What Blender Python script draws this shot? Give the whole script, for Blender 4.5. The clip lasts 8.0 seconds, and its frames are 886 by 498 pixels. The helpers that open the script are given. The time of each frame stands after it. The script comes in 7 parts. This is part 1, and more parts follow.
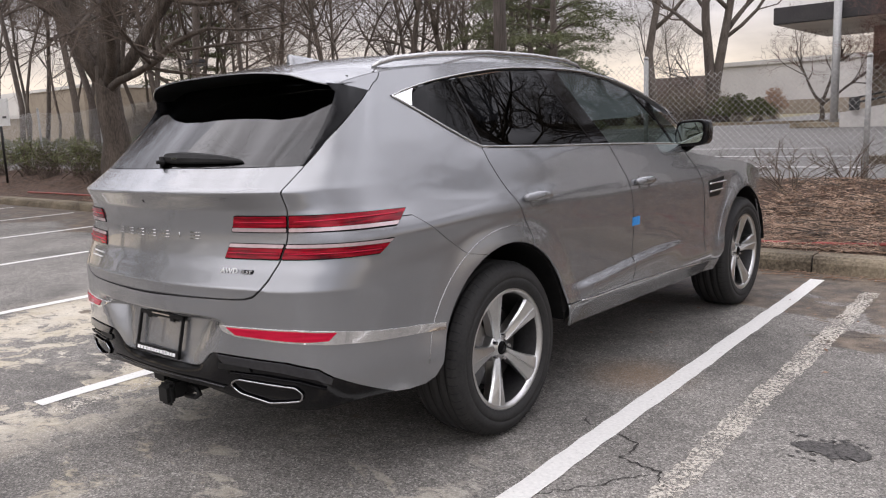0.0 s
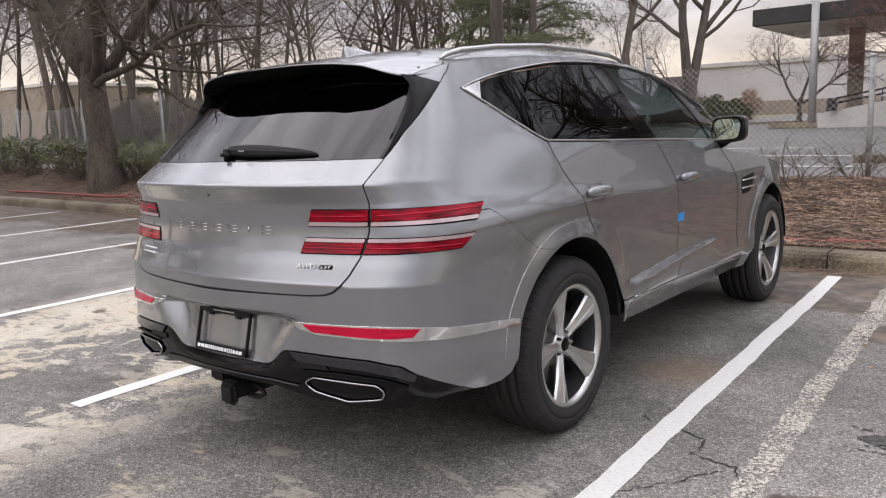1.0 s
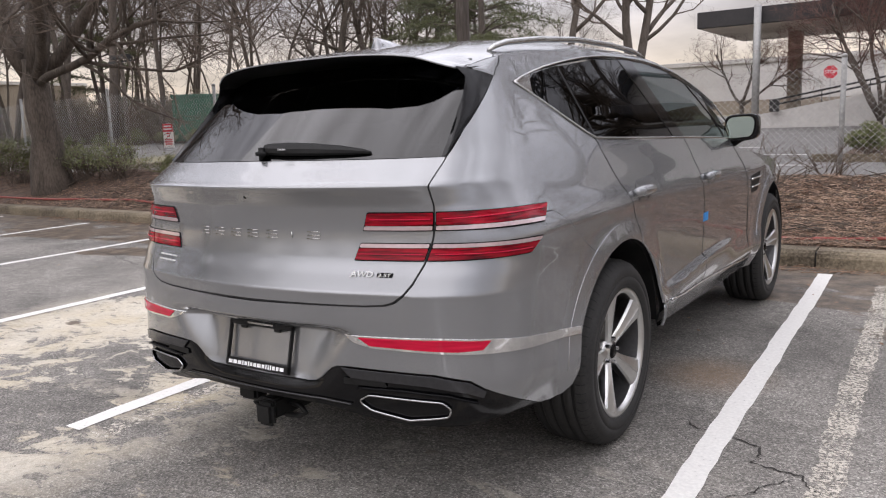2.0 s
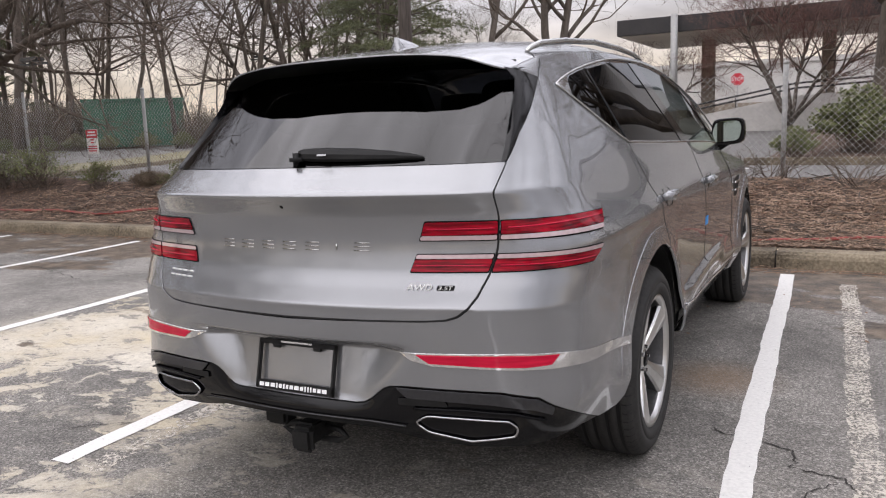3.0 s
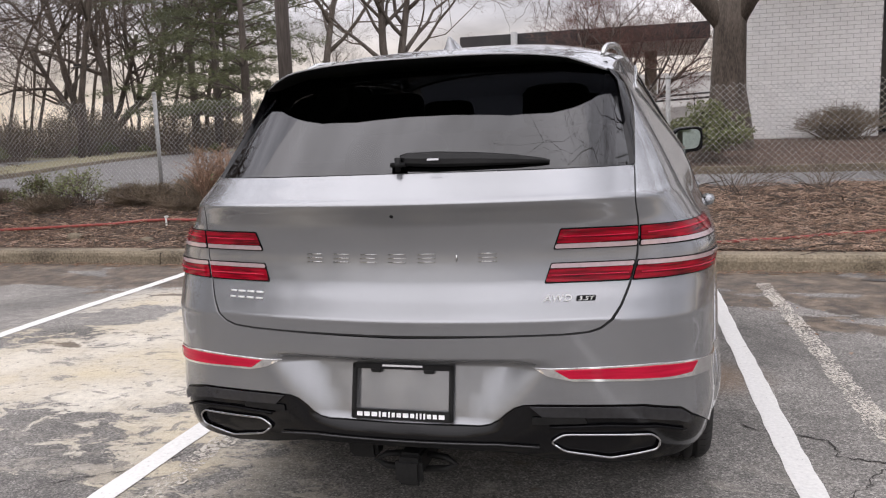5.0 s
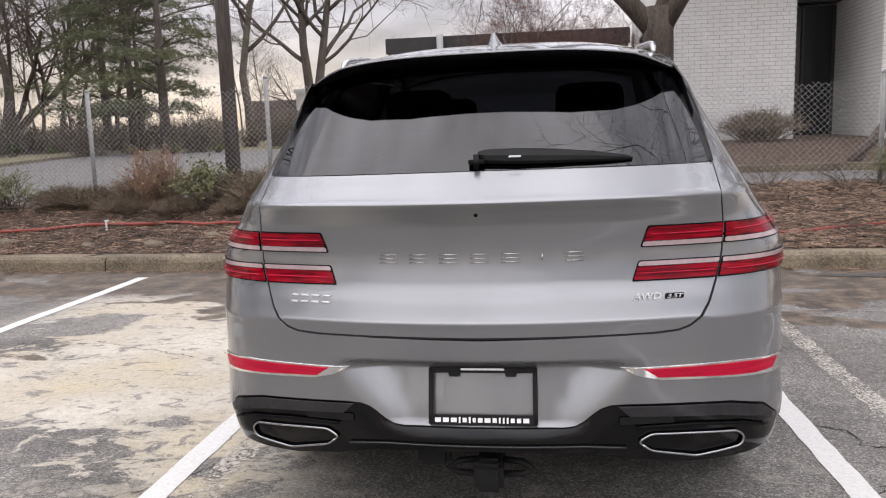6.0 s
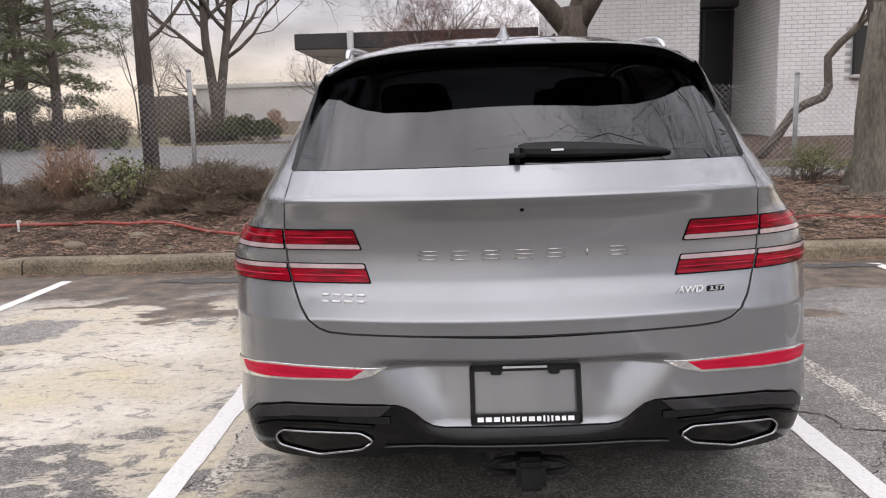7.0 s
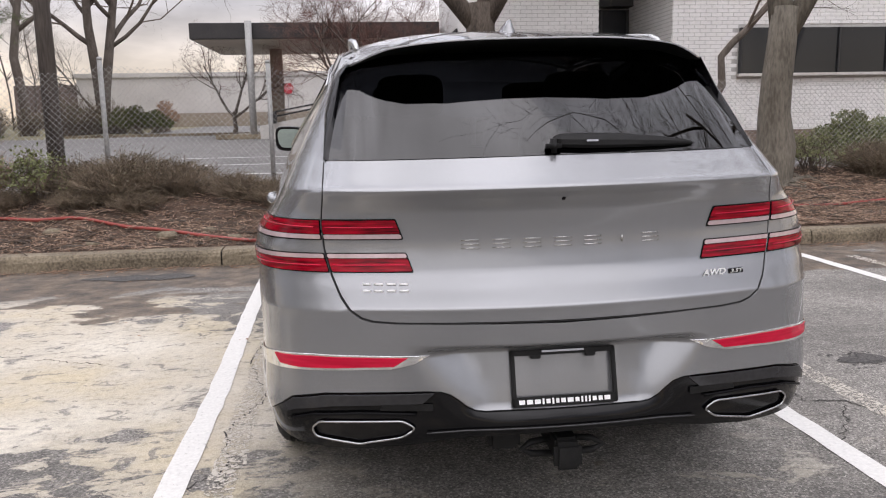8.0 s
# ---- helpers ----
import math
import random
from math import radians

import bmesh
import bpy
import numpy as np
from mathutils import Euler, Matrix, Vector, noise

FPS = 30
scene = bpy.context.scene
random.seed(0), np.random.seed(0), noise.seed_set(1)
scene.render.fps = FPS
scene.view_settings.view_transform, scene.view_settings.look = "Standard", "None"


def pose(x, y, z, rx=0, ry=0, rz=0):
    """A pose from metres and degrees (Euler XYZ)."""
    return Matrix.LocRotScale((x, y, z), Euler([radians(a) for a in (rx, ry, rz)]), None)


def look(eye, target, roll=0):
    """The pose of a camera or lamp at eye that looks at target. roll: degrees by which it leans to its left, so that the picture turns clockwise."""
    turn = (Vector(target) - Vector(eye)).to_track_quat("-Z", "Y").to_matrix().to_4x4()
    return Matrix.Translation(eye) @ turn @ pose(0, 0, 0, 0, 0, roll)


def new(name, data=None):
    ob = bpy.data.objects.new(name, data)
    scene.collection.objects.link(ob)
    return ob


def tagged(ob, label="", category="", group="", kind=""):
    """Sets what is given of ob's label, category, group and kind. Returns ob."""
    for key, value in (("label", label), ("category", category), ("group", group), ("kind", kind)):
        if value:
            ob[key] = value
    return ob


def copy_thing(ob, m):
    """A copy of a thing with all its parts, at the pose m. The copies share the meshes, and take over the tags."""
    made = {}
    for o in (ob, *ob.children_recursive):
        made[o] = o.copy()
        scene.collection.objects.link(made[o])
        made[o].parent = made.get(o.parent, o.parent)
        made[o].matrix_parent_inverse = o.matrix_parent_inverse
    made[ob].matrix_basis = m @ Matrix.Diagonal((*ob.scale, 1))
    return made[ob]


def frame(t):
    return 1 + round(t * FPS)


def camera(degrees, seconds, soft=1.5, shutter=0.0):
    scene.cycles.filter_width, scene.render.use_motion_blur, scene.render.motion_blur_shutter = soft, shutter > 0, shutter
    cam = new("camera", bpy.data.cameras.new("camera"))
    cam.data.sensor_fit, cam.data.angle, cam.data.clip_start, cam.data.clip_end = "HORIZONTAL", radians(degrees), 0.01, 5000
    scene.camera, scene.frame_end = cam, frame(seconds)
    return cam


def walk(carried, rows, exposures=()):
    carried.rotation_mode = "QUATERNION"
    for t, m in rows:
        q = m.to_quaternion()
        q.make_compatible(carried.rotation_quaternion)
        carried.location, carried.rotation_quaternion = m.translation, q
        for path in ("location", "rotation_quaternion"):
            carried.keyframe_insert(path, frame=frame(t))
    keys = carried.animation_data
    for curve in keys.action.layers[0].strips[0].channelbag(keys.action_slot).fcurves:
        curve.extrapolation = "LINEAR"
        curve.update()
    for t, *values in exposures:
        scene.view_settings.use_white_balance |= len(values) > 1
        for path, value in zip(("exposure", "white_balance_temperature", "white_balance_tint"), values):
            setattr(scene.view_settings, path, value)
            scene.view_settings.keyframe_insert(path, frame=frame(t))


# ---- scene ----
cam = camera(58.8, 8.0, 1.15)
PATH = [
    (0, (2.907, -2.747, 1.38), (1.635, -1.235, 1.067), -2.2),
    (0.5, (2.737, -2.87, 1.372), (1.485, -1.343, 1.058), -2.0),
    (1, (2.568, -2.953, 1.365), (1.35, -1.398, 1.05), -2.0),
    (1.5, (2.327, -2.978, 1.368), (1.159, -1.386, 1.051), -2.0),
    (2, (2.109, -3.036, 1.362), (1.011, -1.395, 1.044), -2.0),
    (3.5, (1.405, -3.232, 1.373), (0.587, -1.433, 1.067), -2.1),
    (4, (1.174, -3.321, 1.37), (0.457, -1.478, 1.069), -2.1),
    (5.5, (0.504, -3.317, 1.363), (0.089, -1.382, 1.073), -1.9),
    (6, (0.247, -3.35, 1.361), (-0.061, -1.396, 1.069), -1.8),
    (6.5, (0.044, -3.365, 1.353), (-0.147, -1.396, 1.057), -1.7),
    (7, (-0.16, -3.321, 1.357), (-0.224, -1.346, 1.053), -1.5),
    (7.5, (-0.364, -3.311, 1.354), (-0.292, -1.337, 1.04), -1.3),
    (8, (-0.597, -3.348, 1.357), (-0.391, -1.385, 1.032), -1.1),
]
walk(cam, [(t, look(eye, target, roll)) for t, eye, target, roll in PATH], exposures=[(0, -0.02, 6560, 14.5), (8, -0.02, 6560, 14.5)])


# ---- body lines of the car ----


def curve_through(points):
    """A smooth curve through (a, b) points that never overshoots."""
    xs, ys = zip(*points)
    d = [(ys[i + 1] - ys[i]) / (xs[i + 1] - xs[i]) for i in range(len(xs) - 1)]
    m = [d[0]] + [0 if a * b <= 0 else 2 * a * b / (a + b) for a, b in zip(d, d[1:])] + [d[-1]]

    def at(x):
        if x <= xs[0]:
            return ys[0] + m[0] * (x - xs[0])
        if x >= xs[-1]:
            return ys[-1] + m[-1] * (x - xs[-1])
        i = max(k for k in range(len(xs)) if xs[k] <= x)
        h = xs[i + 1] - xs[i]
        t = (x - xs[i]) / h
        return (ys[i] * (1 + 2 * t) * (1 - t) ** 2 + m[i] * h * t * (1 - t) ** 2 + ys[i + 1] * t * t * (3 - 2 * t) + m[i + 1] * h * t * t * (t - 1))
    return at


def ease(a, b, x):
    t = min(1.0, max(0.0, (x - a) / (b - a)))
    return t * t * (3 - 2 * t)


REAR_LINE = curve_through([(0.25, -1.00), (0.34, -1.10), (0.42, -1.134), (0.50, -1.141), (0.62, -1.147), (0.72, -1.152), (0.80, -1.155), (0.814, -1.156), (0.822, -1.1515), (0.87, -1.131),
                           (0.93, -1.105), (1.02, -1.092), (1.09, -1.100), (1.13, -1.121), (1.157, -1.140), (1.163, -1.1425), (1.169, -1.137), (1.18, -1.121), (1.21, -1.081), (1.262, -1.015), (1.40, -0.885), (1.66, -0.655)])
SIDE_LINE = curve_through([(0.25, 0.90), (0.31, 0.935), (0.37, 0.955), (0.48, 0.966), (0.60, 0.955), (0.75, 0.958), (0.88, 0.962), (0.97, 0.962), (1.03, 0.955), (1.10, 0.935), (1.18, 0.912), (1.25, 0.886), (1.40, 0.805), (1.68, 0.645)])
TAPER_LOW = curve_through([(-1.2, 0.06), (-0.9, 0.034), (-0.5, 0.012), (0.0, 0.002), (0.6, 0.0), (2.2, 0.0), (2.9, 0.012), (3.3, 0.045), (3.75, 0.16), (3.9, 0.25)])
TAPER_HIGH = curve_through([(-1.2, 0.20), (-0.9, 0.125), (-0.5, 0.075), (0.0, 0.018), (0.6, 0.0), (1.6, 0.0), (2.2, 0.02), (2.9, 0.05), (3.9, 0.2)])
BOW = curve_through([(0.25, 0.20), (0.5, 0.20), (0.7, 0.22), (1.1, 0.23), (1.3, 0.26), (1.66, 0.28)])
ROUND = curve_through([(0.25, 0.31), (0.62, 0.32), (0.80, 0.36), (1.06, 0.36), (1.16, 0.42), (1.25, 0.37), (1.66, 0.21)])
ROOF_EDGE = curve_through([(-0.95, 1.53), (-0.5, 1.588), (0.0, 1.635), (0.5, 1.660), (1.0, 1.660), (1.4, 1.625), (1.8, 1.52), (2.2, 1.34), (2.5, 1.18)])
WHEELS = ((0.0, 0.375), (2.955, 0.375))
SIDE = 2.0


def half_width(y, z):
    """Half the car's width at y ahead of the rear axle and z above the ground."""
    k = ease(0.9, 1.3, z)
    w = SIDE_LINE(z) - TAPER_LOW(y) * (1 - k) - TAPER_HIGH(y) * k
    for wy, wz in WHEELS:
        d = math.hypot(y - wy, z - wz)
        w += 0.027 * ease(0.63, 0.45, d)
    w += 0.016 * math.exp(-((z - 1.02 - 0.02 * (y - 0.6)) / 0.05) ** 2) * ease(0.9, -0.3, y)
    fold = 0.545 + 0.05 * ease(0.5, 1.5, y)
    w += 0.026 * ease(0.48, 0.75, y) * ease(2.0, 1.5, y) * ease(fold + 0.035, fold, z) * ease(fold - 0.13, fold - 0.012, z)
    w -= 0.018 * ease(0.60, 0.34, z) * ease(-0.25, -0.80, y)
    w -= 0.05 * ease(0.475, 0.33, z) * ease(0.42, 0.6, y) * ease(2.66, 2.50, y)
    return w


def skin(s, z):
    """A point of the body: s is x on the back and y + SIDE on the right-hand flank; the left is its mirror image."""
    if s < 0:
        x, y, _ = skin(-s, z)
        return (-x, y, z)
    yr, k, r = REAR_LINE(z), BOW(z), ROUND(z)
    xc = 0.85
    for _ in range(3):
        yc = yr + k * xc * xc
        xc = half_width(yc, z)
    yc = yr + k * xc * xc
    r = min(r, xc * 0.8)
    s1, s2 = xc - r, SIDE + yc + r
    if s <= s1:
        edge = 0.475 - 0.55 * max(0.0, 0.67 - z)
        return (s, yr + k * s * s + (0.03 + 0.27 * (z - 0.51)) * ease(edge, edge - 0.19, s) * ease(0.70, 0.67, z) * ease(0.44, 0.51, z), z)
    if s >= s2:
        return (half_width(s - SIDE, z), s - SIDE, z)
    # a corner that leaves back and flank with no break in its curve
    t = (s - s1) / (s2 - s1)
    u = 1 - t
    ya, xe, ye = yr + k * s1 * s1, half_width(yc + r, z), yc + r
    xb = xc
    yb = ya + 2 * k * s1 * (xb - s1)
    a, b, c, d, e = u ** 4, 4 * t * u ** 3, 6 * t * t * u * u, 4 * t ** 3 * u, t ** 4
    return (a * s1 + b * (s1 + xb) / 2 + c * xb + d * (xb + xe) / 2 + e * xe, a * ya + b * (ya + yb) / 2 + c * yb + d * (yb + ye) / 2 + e * ye, z)


def roof(x, y):
    """Height of the roof."""
    ze = ROOF_EDGE(y)
    xe = half_width(y, ze)
    lift = -0.024 * ease(0.46, 0.63, abs(x)) * ease(-0.38, -0.66, y)
    return ze + CROWN(y) * (1 - min(1.0, abs(x) / xe) ** 3.2) + lift


CROWN = curve_through([(-0.95, 0.06), (-0.8, 0.065), (-0.5, 0.075), (0.0, 0.082), (0.5, 0.085), (1.4, 0.08), (1.8, 0.09), (2.5, 0.10)])


# ---- sky and light ----
world = bpy.data.worlds.new("overcast_evening")
scene.world = world
world.use_nodes = True
wn, wl = world.node_tree.nodes, world.node_tree.links
wn.clear()
w_out = wn.new("ShaderNodeOutputWorld")
w_bg = wn.new("ShaderNodeBackground")
w_sky = wn.new("ShaderNodeTexSky")
w_sky.sky_type, w_sky.sun_disc = "NISHITA", False
w_sky.sun_elevation, w_sky.sun_rotation = radians(55), radians(207)
w_sky.air_density, w_sky.dust_density = 1.0, 2.0
w_co = wn.new("ShaderNodeTexCoord")
w_sep = wn.new("ShaderNodeSeparateXYZ")
w_ramp = wn.new("ShaderNodeValToRGB")
w_map = wn.new("ShaderNodeMapping")
w_map.inputs["Scale"].default_value = (1.0, 1.0, 3.2)
w_noise = wn.new("ShaderNodeTexNoise")
w_noise.inputs["Scale"].default_value, w_noise.inputs["Detail"].default_value = 4.5, 7.0
w_var = wn.new("ShaderNodeMapRange")
w_var.inputs["From Min"].default_value, w_var.inputs["From Max"].default_value = 0.3, 0.7
w_var.inputs["To Min"].default_value, w_var.inputs["To Max"].default_value = 0.58, 1.28
w_mul = wn.new("ShaderNodeVectorMath")
w_mul.operation = "SCALE"
w_mix = wn.new("ShaderNodeMix")
w_mix.data_type = "RGBA"
w_mix.inputs["Factor"].default_value = 0.94
cr = w_ramp.color_ramp
cr.elements[0].position, cr.elements[0].color = 0.0, (11.0, 9.2, 6.9, 1)
cr.elements[1].position, cr.elements[1].color = 1.0, (24.0, 24.3, 26.0, 1)
for at, colour in ((0.06, (10.4, 9.3, 7.9, 1)), (0.14, (8.4, 8.3, 8.6, 1)), (0.25, (9.0, 9.3, 10.2, 1)), (0.55, (18.0, 18.3, 19.8, 1))):
    cr.elements.new(at).color = colour
wl.new(w_co.outputs["Generated"], w_sep.inputs[0])
wl.new(w_sep.outputs["Z"], w_ramp.inputs[0])
wl.new(w_co.outputs["Generated"], w_map.inputs[0])
wl.new(w_map.outputs[0], w_noise.inputs["Vector"])
wl.new(w_noise.outputs["Fac"], w_var.inputs["Value"])
wl.new(w_ramp.outputs[0], w_mul.inputs[0])
wl.new(w_var.outputs[0], w_mul.inputs["Scale"])
wl.new(w_sky.outputs[0], w_mix.inputs["A"])
wl.new(w_mul.outputs[0], w_mix.inputs["B"])
wl.new(w_mix.outputs["Result"], w_bg.inputs[0])
w_bg.inputs[1].default_value = 0.1
wl.new(w_bg.outputs[0], w_out.inputs[0])

sun = new("sun", bpy.data.lights.new("sun", "SUN"))
sun.data.energy, sun.data.angle, sun.data.color = 1.25, radians(100), (1.0, 0.96, 0.90)
sun.matrix_world = look((-5, -10, 16), (0, 0, 0))


# ---- materials ----
def material(name):
    m = bpy.data.materials.new(name)
    m.use_nodes = True
    return m, m.node_tree.nodes, m.node_tree.links, m.node_tree.nodes["Principled BSDF"]


def texture(n, l, kind, scale, detail=4.0, coords="Object", stretch=None):
    co = n.new("ShaderNodeTexCoord")
    t = n.new("ShaderNodeTexNoise" if kind == "noise" else "ShaderNodeTexVoronoi")
    t.inputs["Scale"].default_value = scale
    if kind == "noise":
        t.inputs["Detail"].default_value = detail
    if stretch:
        mp = n.new("ShaderNodeMapping")
        mp.inputs["Scale"].default_value = stretch
        l.new(co.outputs[coords], mp.inputs[0])
        l.new(mp.outputs[0], t.inputs["Vector"])
    else:
        l.new(co.outputs[coords], t.inputs["Vector"])
    return t


def ramp(n, l, source, *stops):
    r = n.new("ShaderNodeValToRGB")
    e = r.color_ramp.elements
    e[0].position, e[0].color = stops[0][0], (*stops[0][1], 1)
    e[1].position, e[1].color = stops[-1][0], (*stops[-1][1], 1)
    for at, c in stops[1:-1]:
        e.new(at).color = (*c, 1)
    l.new(source, r.inputs[0])
    return r.outputs[0]


def mixed(n, l, factor, a, b):
    m = n.new("ShaderNodeMix")
    m.data_type = "RGBA"
    for key, value in (("Factor", factor), ("A", a), ("B", b)):
        if isinstance(value, tuple):
            m.inputs[key].default_value = (*value, 1)
        elif isinstance(value, (int, float)):
            m.inputs[key].default_value = value
        else:
            l.new(value, m.inputs[key])
    return m.outputs["Result"]


def bump(n, l, height, p, strength=0.3, distance=0.01):
    b = n.new("ShaderNodeBump")
    b.inputs["Strength"].default_value, b.inputs["Distance"].default_value = strength, distance
    l.new(height, b.inputs["Height"])
    l.new(b.outputs[0], p.inputs["Normal"])


def surface(name, dark, light, scale=8.0, rough=0.8, fine=90.0, relief=0.3, depth=0.004, metal=0.0, random_tint=0.0, stretch=None):
    """A rough surface between two colours, mottled at two sizes."""
    m, n, l, p = material(name)
    big = texture(n, l, "noise", scale, 5.0, stretch=stretch)
    small = texture(n, l, "noise", fine, 4.0, stretch=stretch)
    both = n.new("ShaderNodeMath")
    both.operation = "MULTIPLY_ADD"
    both.inputs[1].default_value, both.inputs[2].default_value = 0.5, 0.0
    add = n.new("ShaderNodeMath")
    add.operation = "ADD"
    l.new(small.outputs["Fac"], both.inputs[0])
    half = n.new("ShaderNodeMath")
    half.operation = "MULTIPLY"
    half.inputs[1].default_value = 0.5
    l.new(big.outputs["Fac"], half.inputs[0])
    l.new(both.outputs[0], add.inputs[0])
    l.new(half.outputs[0], add.inputs[1])
    colour = ramp(n, l, add.outputs[0], (0.36, dark), (0.64, light))
    if random_tint:
        info = n.new("ShaderNodeObjectInfo")
        hsv = n.new("ShaderNodeHueSaturation")
        rng = n.new("ShaderNodeMapRange")
        rng.inputs["To Min"].default_value, rng.inputs["To Max"].default_value = 1 - random_tint, 1 + random_tint
        l.new(info.outputs["Random"], rng.inputs["Value"])
        l.new(rng.outputs[0], hsv.inputs["Value"])
        l.new(colour, hsv.inputs["Color"])
        colour = hsv.outputs[0]
    l.new(colour, p.inputs["Base Color"])
    p.inputs["Roughness"].default_value, p.inputs["Metallic"].default_value = rough, metal
    if relief:
        bump(n, l, small.outputs["Fac"], p, relief, depth)
    return m


def plain(name, colour, rough=0.5, metal=0.0, coat=0.0, fine=60.0, vary=0.12):
    """A nearly even surface with a little unevenness of gloss and tone."""
    m, n, l, p = material(name)
    t = texture(n, l, "noise", fine, 3.0)
    l.new(ramp(n, l, t.outputs["Fac"], (0.3, tuple(c * (1 - vary) for c in colour)), (0.7, tuple(min(1, c * (1 + vary)) for c in colour))), p.inputs["Base Color"])
    p.inputs["Roughness"].default_value, p.inputs["Metallic"].default_value, p.inputs["Coat Weight"].default_value = rough, metal, coat
    p.inputs["Coat Roughness"].default_value = 0.03
    return m


def asphalt_material():
    """Worn grey asphalt: fine stones, oily and damp patches, and pale scoured areas in the empty bay."""
    m, n, l, p = material("worn_asphalt")
    co = n.new("ShaderNodeTexCoord")
    sep = n.new("ShaderNodeSeparateXYZ")
    l.new(co.outputs["Object"], sep.inputs[0])

    def band(axis, a, b, c, d):
        up, down = n.new("ShaderNodeMapRange"), n.new("ShaderNodeMapRange")
        for node, lo, hi in ((up, a, b), (down, d, c)):
            node.interpolation_type = "SMOOTHSTEP"
            node.inputs["From Min"].default_value, node.inputs["From Max"].default_value = lo, hi
            l.new(sep.outputs[axis], node.inputs["Value"])
        return product(up.outputs[0], down.outputs[0])

    def product(a, b):
        k = n.new("ShaderNodeMath")
        k.operation = "MULTIPLY"
        l.new(a, k.inputs[0])
        l.new(b, k.inputs[1])
        return k.outputs[0]

    def times(a, b):
        k = n.new("ShaderNodeMix")
        k.data_type, k.blend_type = "RGBA", "MULTIPLY"
        k.inputs["Factor"].default_value = 1.0
        l.new(a, k.inputs["A"])
        l.new(b, k.inputs["B"])
        return k.outputs["Result"]

    def cloud(scale, detail, rough, stretch=None, distort=0.0):
        t = texture(n, l, "noise", scale, detail, stretch=stretch)
        t.inputs["Roughness"].default_value, t.inputs["Distortion"].default_value = rough, distort
        return t.outputs["Fac"]
    grey = lambda v: (v, v * 0.985, v * 0.962)
    # the stones themselves
    stones = texture(n, l, "voronoi", 150.0)
    chips = n.new("ShaderNodeSeparateColor")
    l.new(stones.outputs["Color"], chips.inputs[0])
    base = ramp(n, l, chips.outputs[0], (0.0, grey(0.10)), (0.30, grey(0.145)), (0.62, grey(0.195)), (0.84, grey(0.25)), (1.0, grey(0.36)))
    dust = cloud(70.0, 6.0, 0.7)
    base = times(base, ramp(n, l, dust, (0.34, grey(0.62)), (0.5, grey(1.0)), (0.66, grey(1.4))))
    tone = ramp(n, l, cloud(0.8, 9.0, 0.6, None, 0.4), (0.34, grey(0.62)), (0.5, grey(1.0)), (0.66, grey(1.3)))
    fleck = ramp(n, l, cloud(11.0, 8.0, 0.75), (0.34, grey(0.74)), (0.5, grey(1.0)), (0.66, grey(1.22)))
    base = times(base, times(tone, fleck))
    # pale scoured bay
    bay = product(band("X", -4.3, -3.5, -1.3, -0.5), band("Y", -2.9, -1.3, 2.7, 3.3))
    broad = cloud(0.75, 12.0, 0.62, (1.0, 0.8, 1.0), 0.5)
    gaps = cloud(5.0, 12.0, 0.70, (0.8, 1.1, 1.0), 0.8)
    k = n.new("ShaderNodeMath")
    k.operation = "MULTIPLY_ADD"
    k.inputs[1].default_value = 0.62
    l.new(gaps, k.inputs[0])
    l.new(broad, k.inputs[2])
    scour = ramp(n, l, k.outputs[0], (0.765, (0, 0, 0)), (0.785, (0.75, 0.75, 0.75)), (0.86, (1, 1, 1)))
    tint = ramp(n, l, cloud(1.1, 6.0, 0.6), (0.36, (0.50, 0.447, 0.335)), (0.5, (0.49, 0.455, 0.385)), (0.64, (0.58, 0.555, 0.495)))
    pale = times(tint, ramp(n, l, cloud(22.0, 8.0, 0.75), (0.34, grey(0.62)), (0.43, grey(0.93)), (0.50, grey(1.0)), (0.64, grey(1.08))))
    pale = times(pale, ramp(n, l, chips.outputs[1], (0.0, grey(0.86)), (0.5, grey(1.0)), (1.0, grey(1.08))))
    flakes = ramp(n, l, cloud(8.0, 10.0, 0.66, (0.75, 1.25, 1.0), 0.9), (0.575, (0, 0, 0)), (0.60, (0.75, 0.75, 0.75)))
    pale = mixed(n, l, flakes, pale, base)
    colour = mixed(n, l, product(bay, scour), base, pale)
    # small pale scuffs nearer the drive
    near = product(band("X", -3.2, -1.2, 1.6, 2.6), band("Y", -6.5, -4.0, -0.9, 0.1))
    scuffs = ramp(n, l, cloud(3.2, 12.0, 0.70, (0.7, 1.2, 1.0), 0.6), (0.55, (0, 0, 0)), (0.60, (0.6, 0.6, 0.6)))
    colour = mixed(n, l, product(near, scuffs), colour, pale)
    # damp brown silt below the kerb
    edge = cloud(0.9, 8.0, 0.55, (0.8, 1.6, 1.0), 0.3)
    reach = n.new("ShaderNodeMapRange")
    reach.inputs["From Min"].default_value, reach.inputs["From Max"].default_value = 1.9, 3.7
    reach.inputs["To Min"].default_value, reach.inputs["To Max"].default_value = -0.16, 0.14
    l.new(sep.outputs["Y"], reach.inputs["Value"])
    both = n.new("ShaderNodeMath")
    l.new(reach.outputs[0], both.inputs[0])
    l.new(edge, both.inputs[1])
    silt = ramp(n, l, both.outputs[0], (0.497, (0, 0, 0)), (0.515, (0.9, 0.9, 0.9)))
    mud = ramp(n, l, cloud(5.0, 8.0, 0.65), (0.38, (0.038, 0.026, 0.017)), (0.5, (0.092, 0.066, 0.043)), (0.64, (0.18, 0.136, 0.092)))
    colour = mixed(n, l, silt, colour, mud)
    rust = n.new("ShaderNodeVectorMath")
    rust.operation = "DISTANCE"
    rust.inputs[1].default_value = (1.05, 1.05, 0.0)
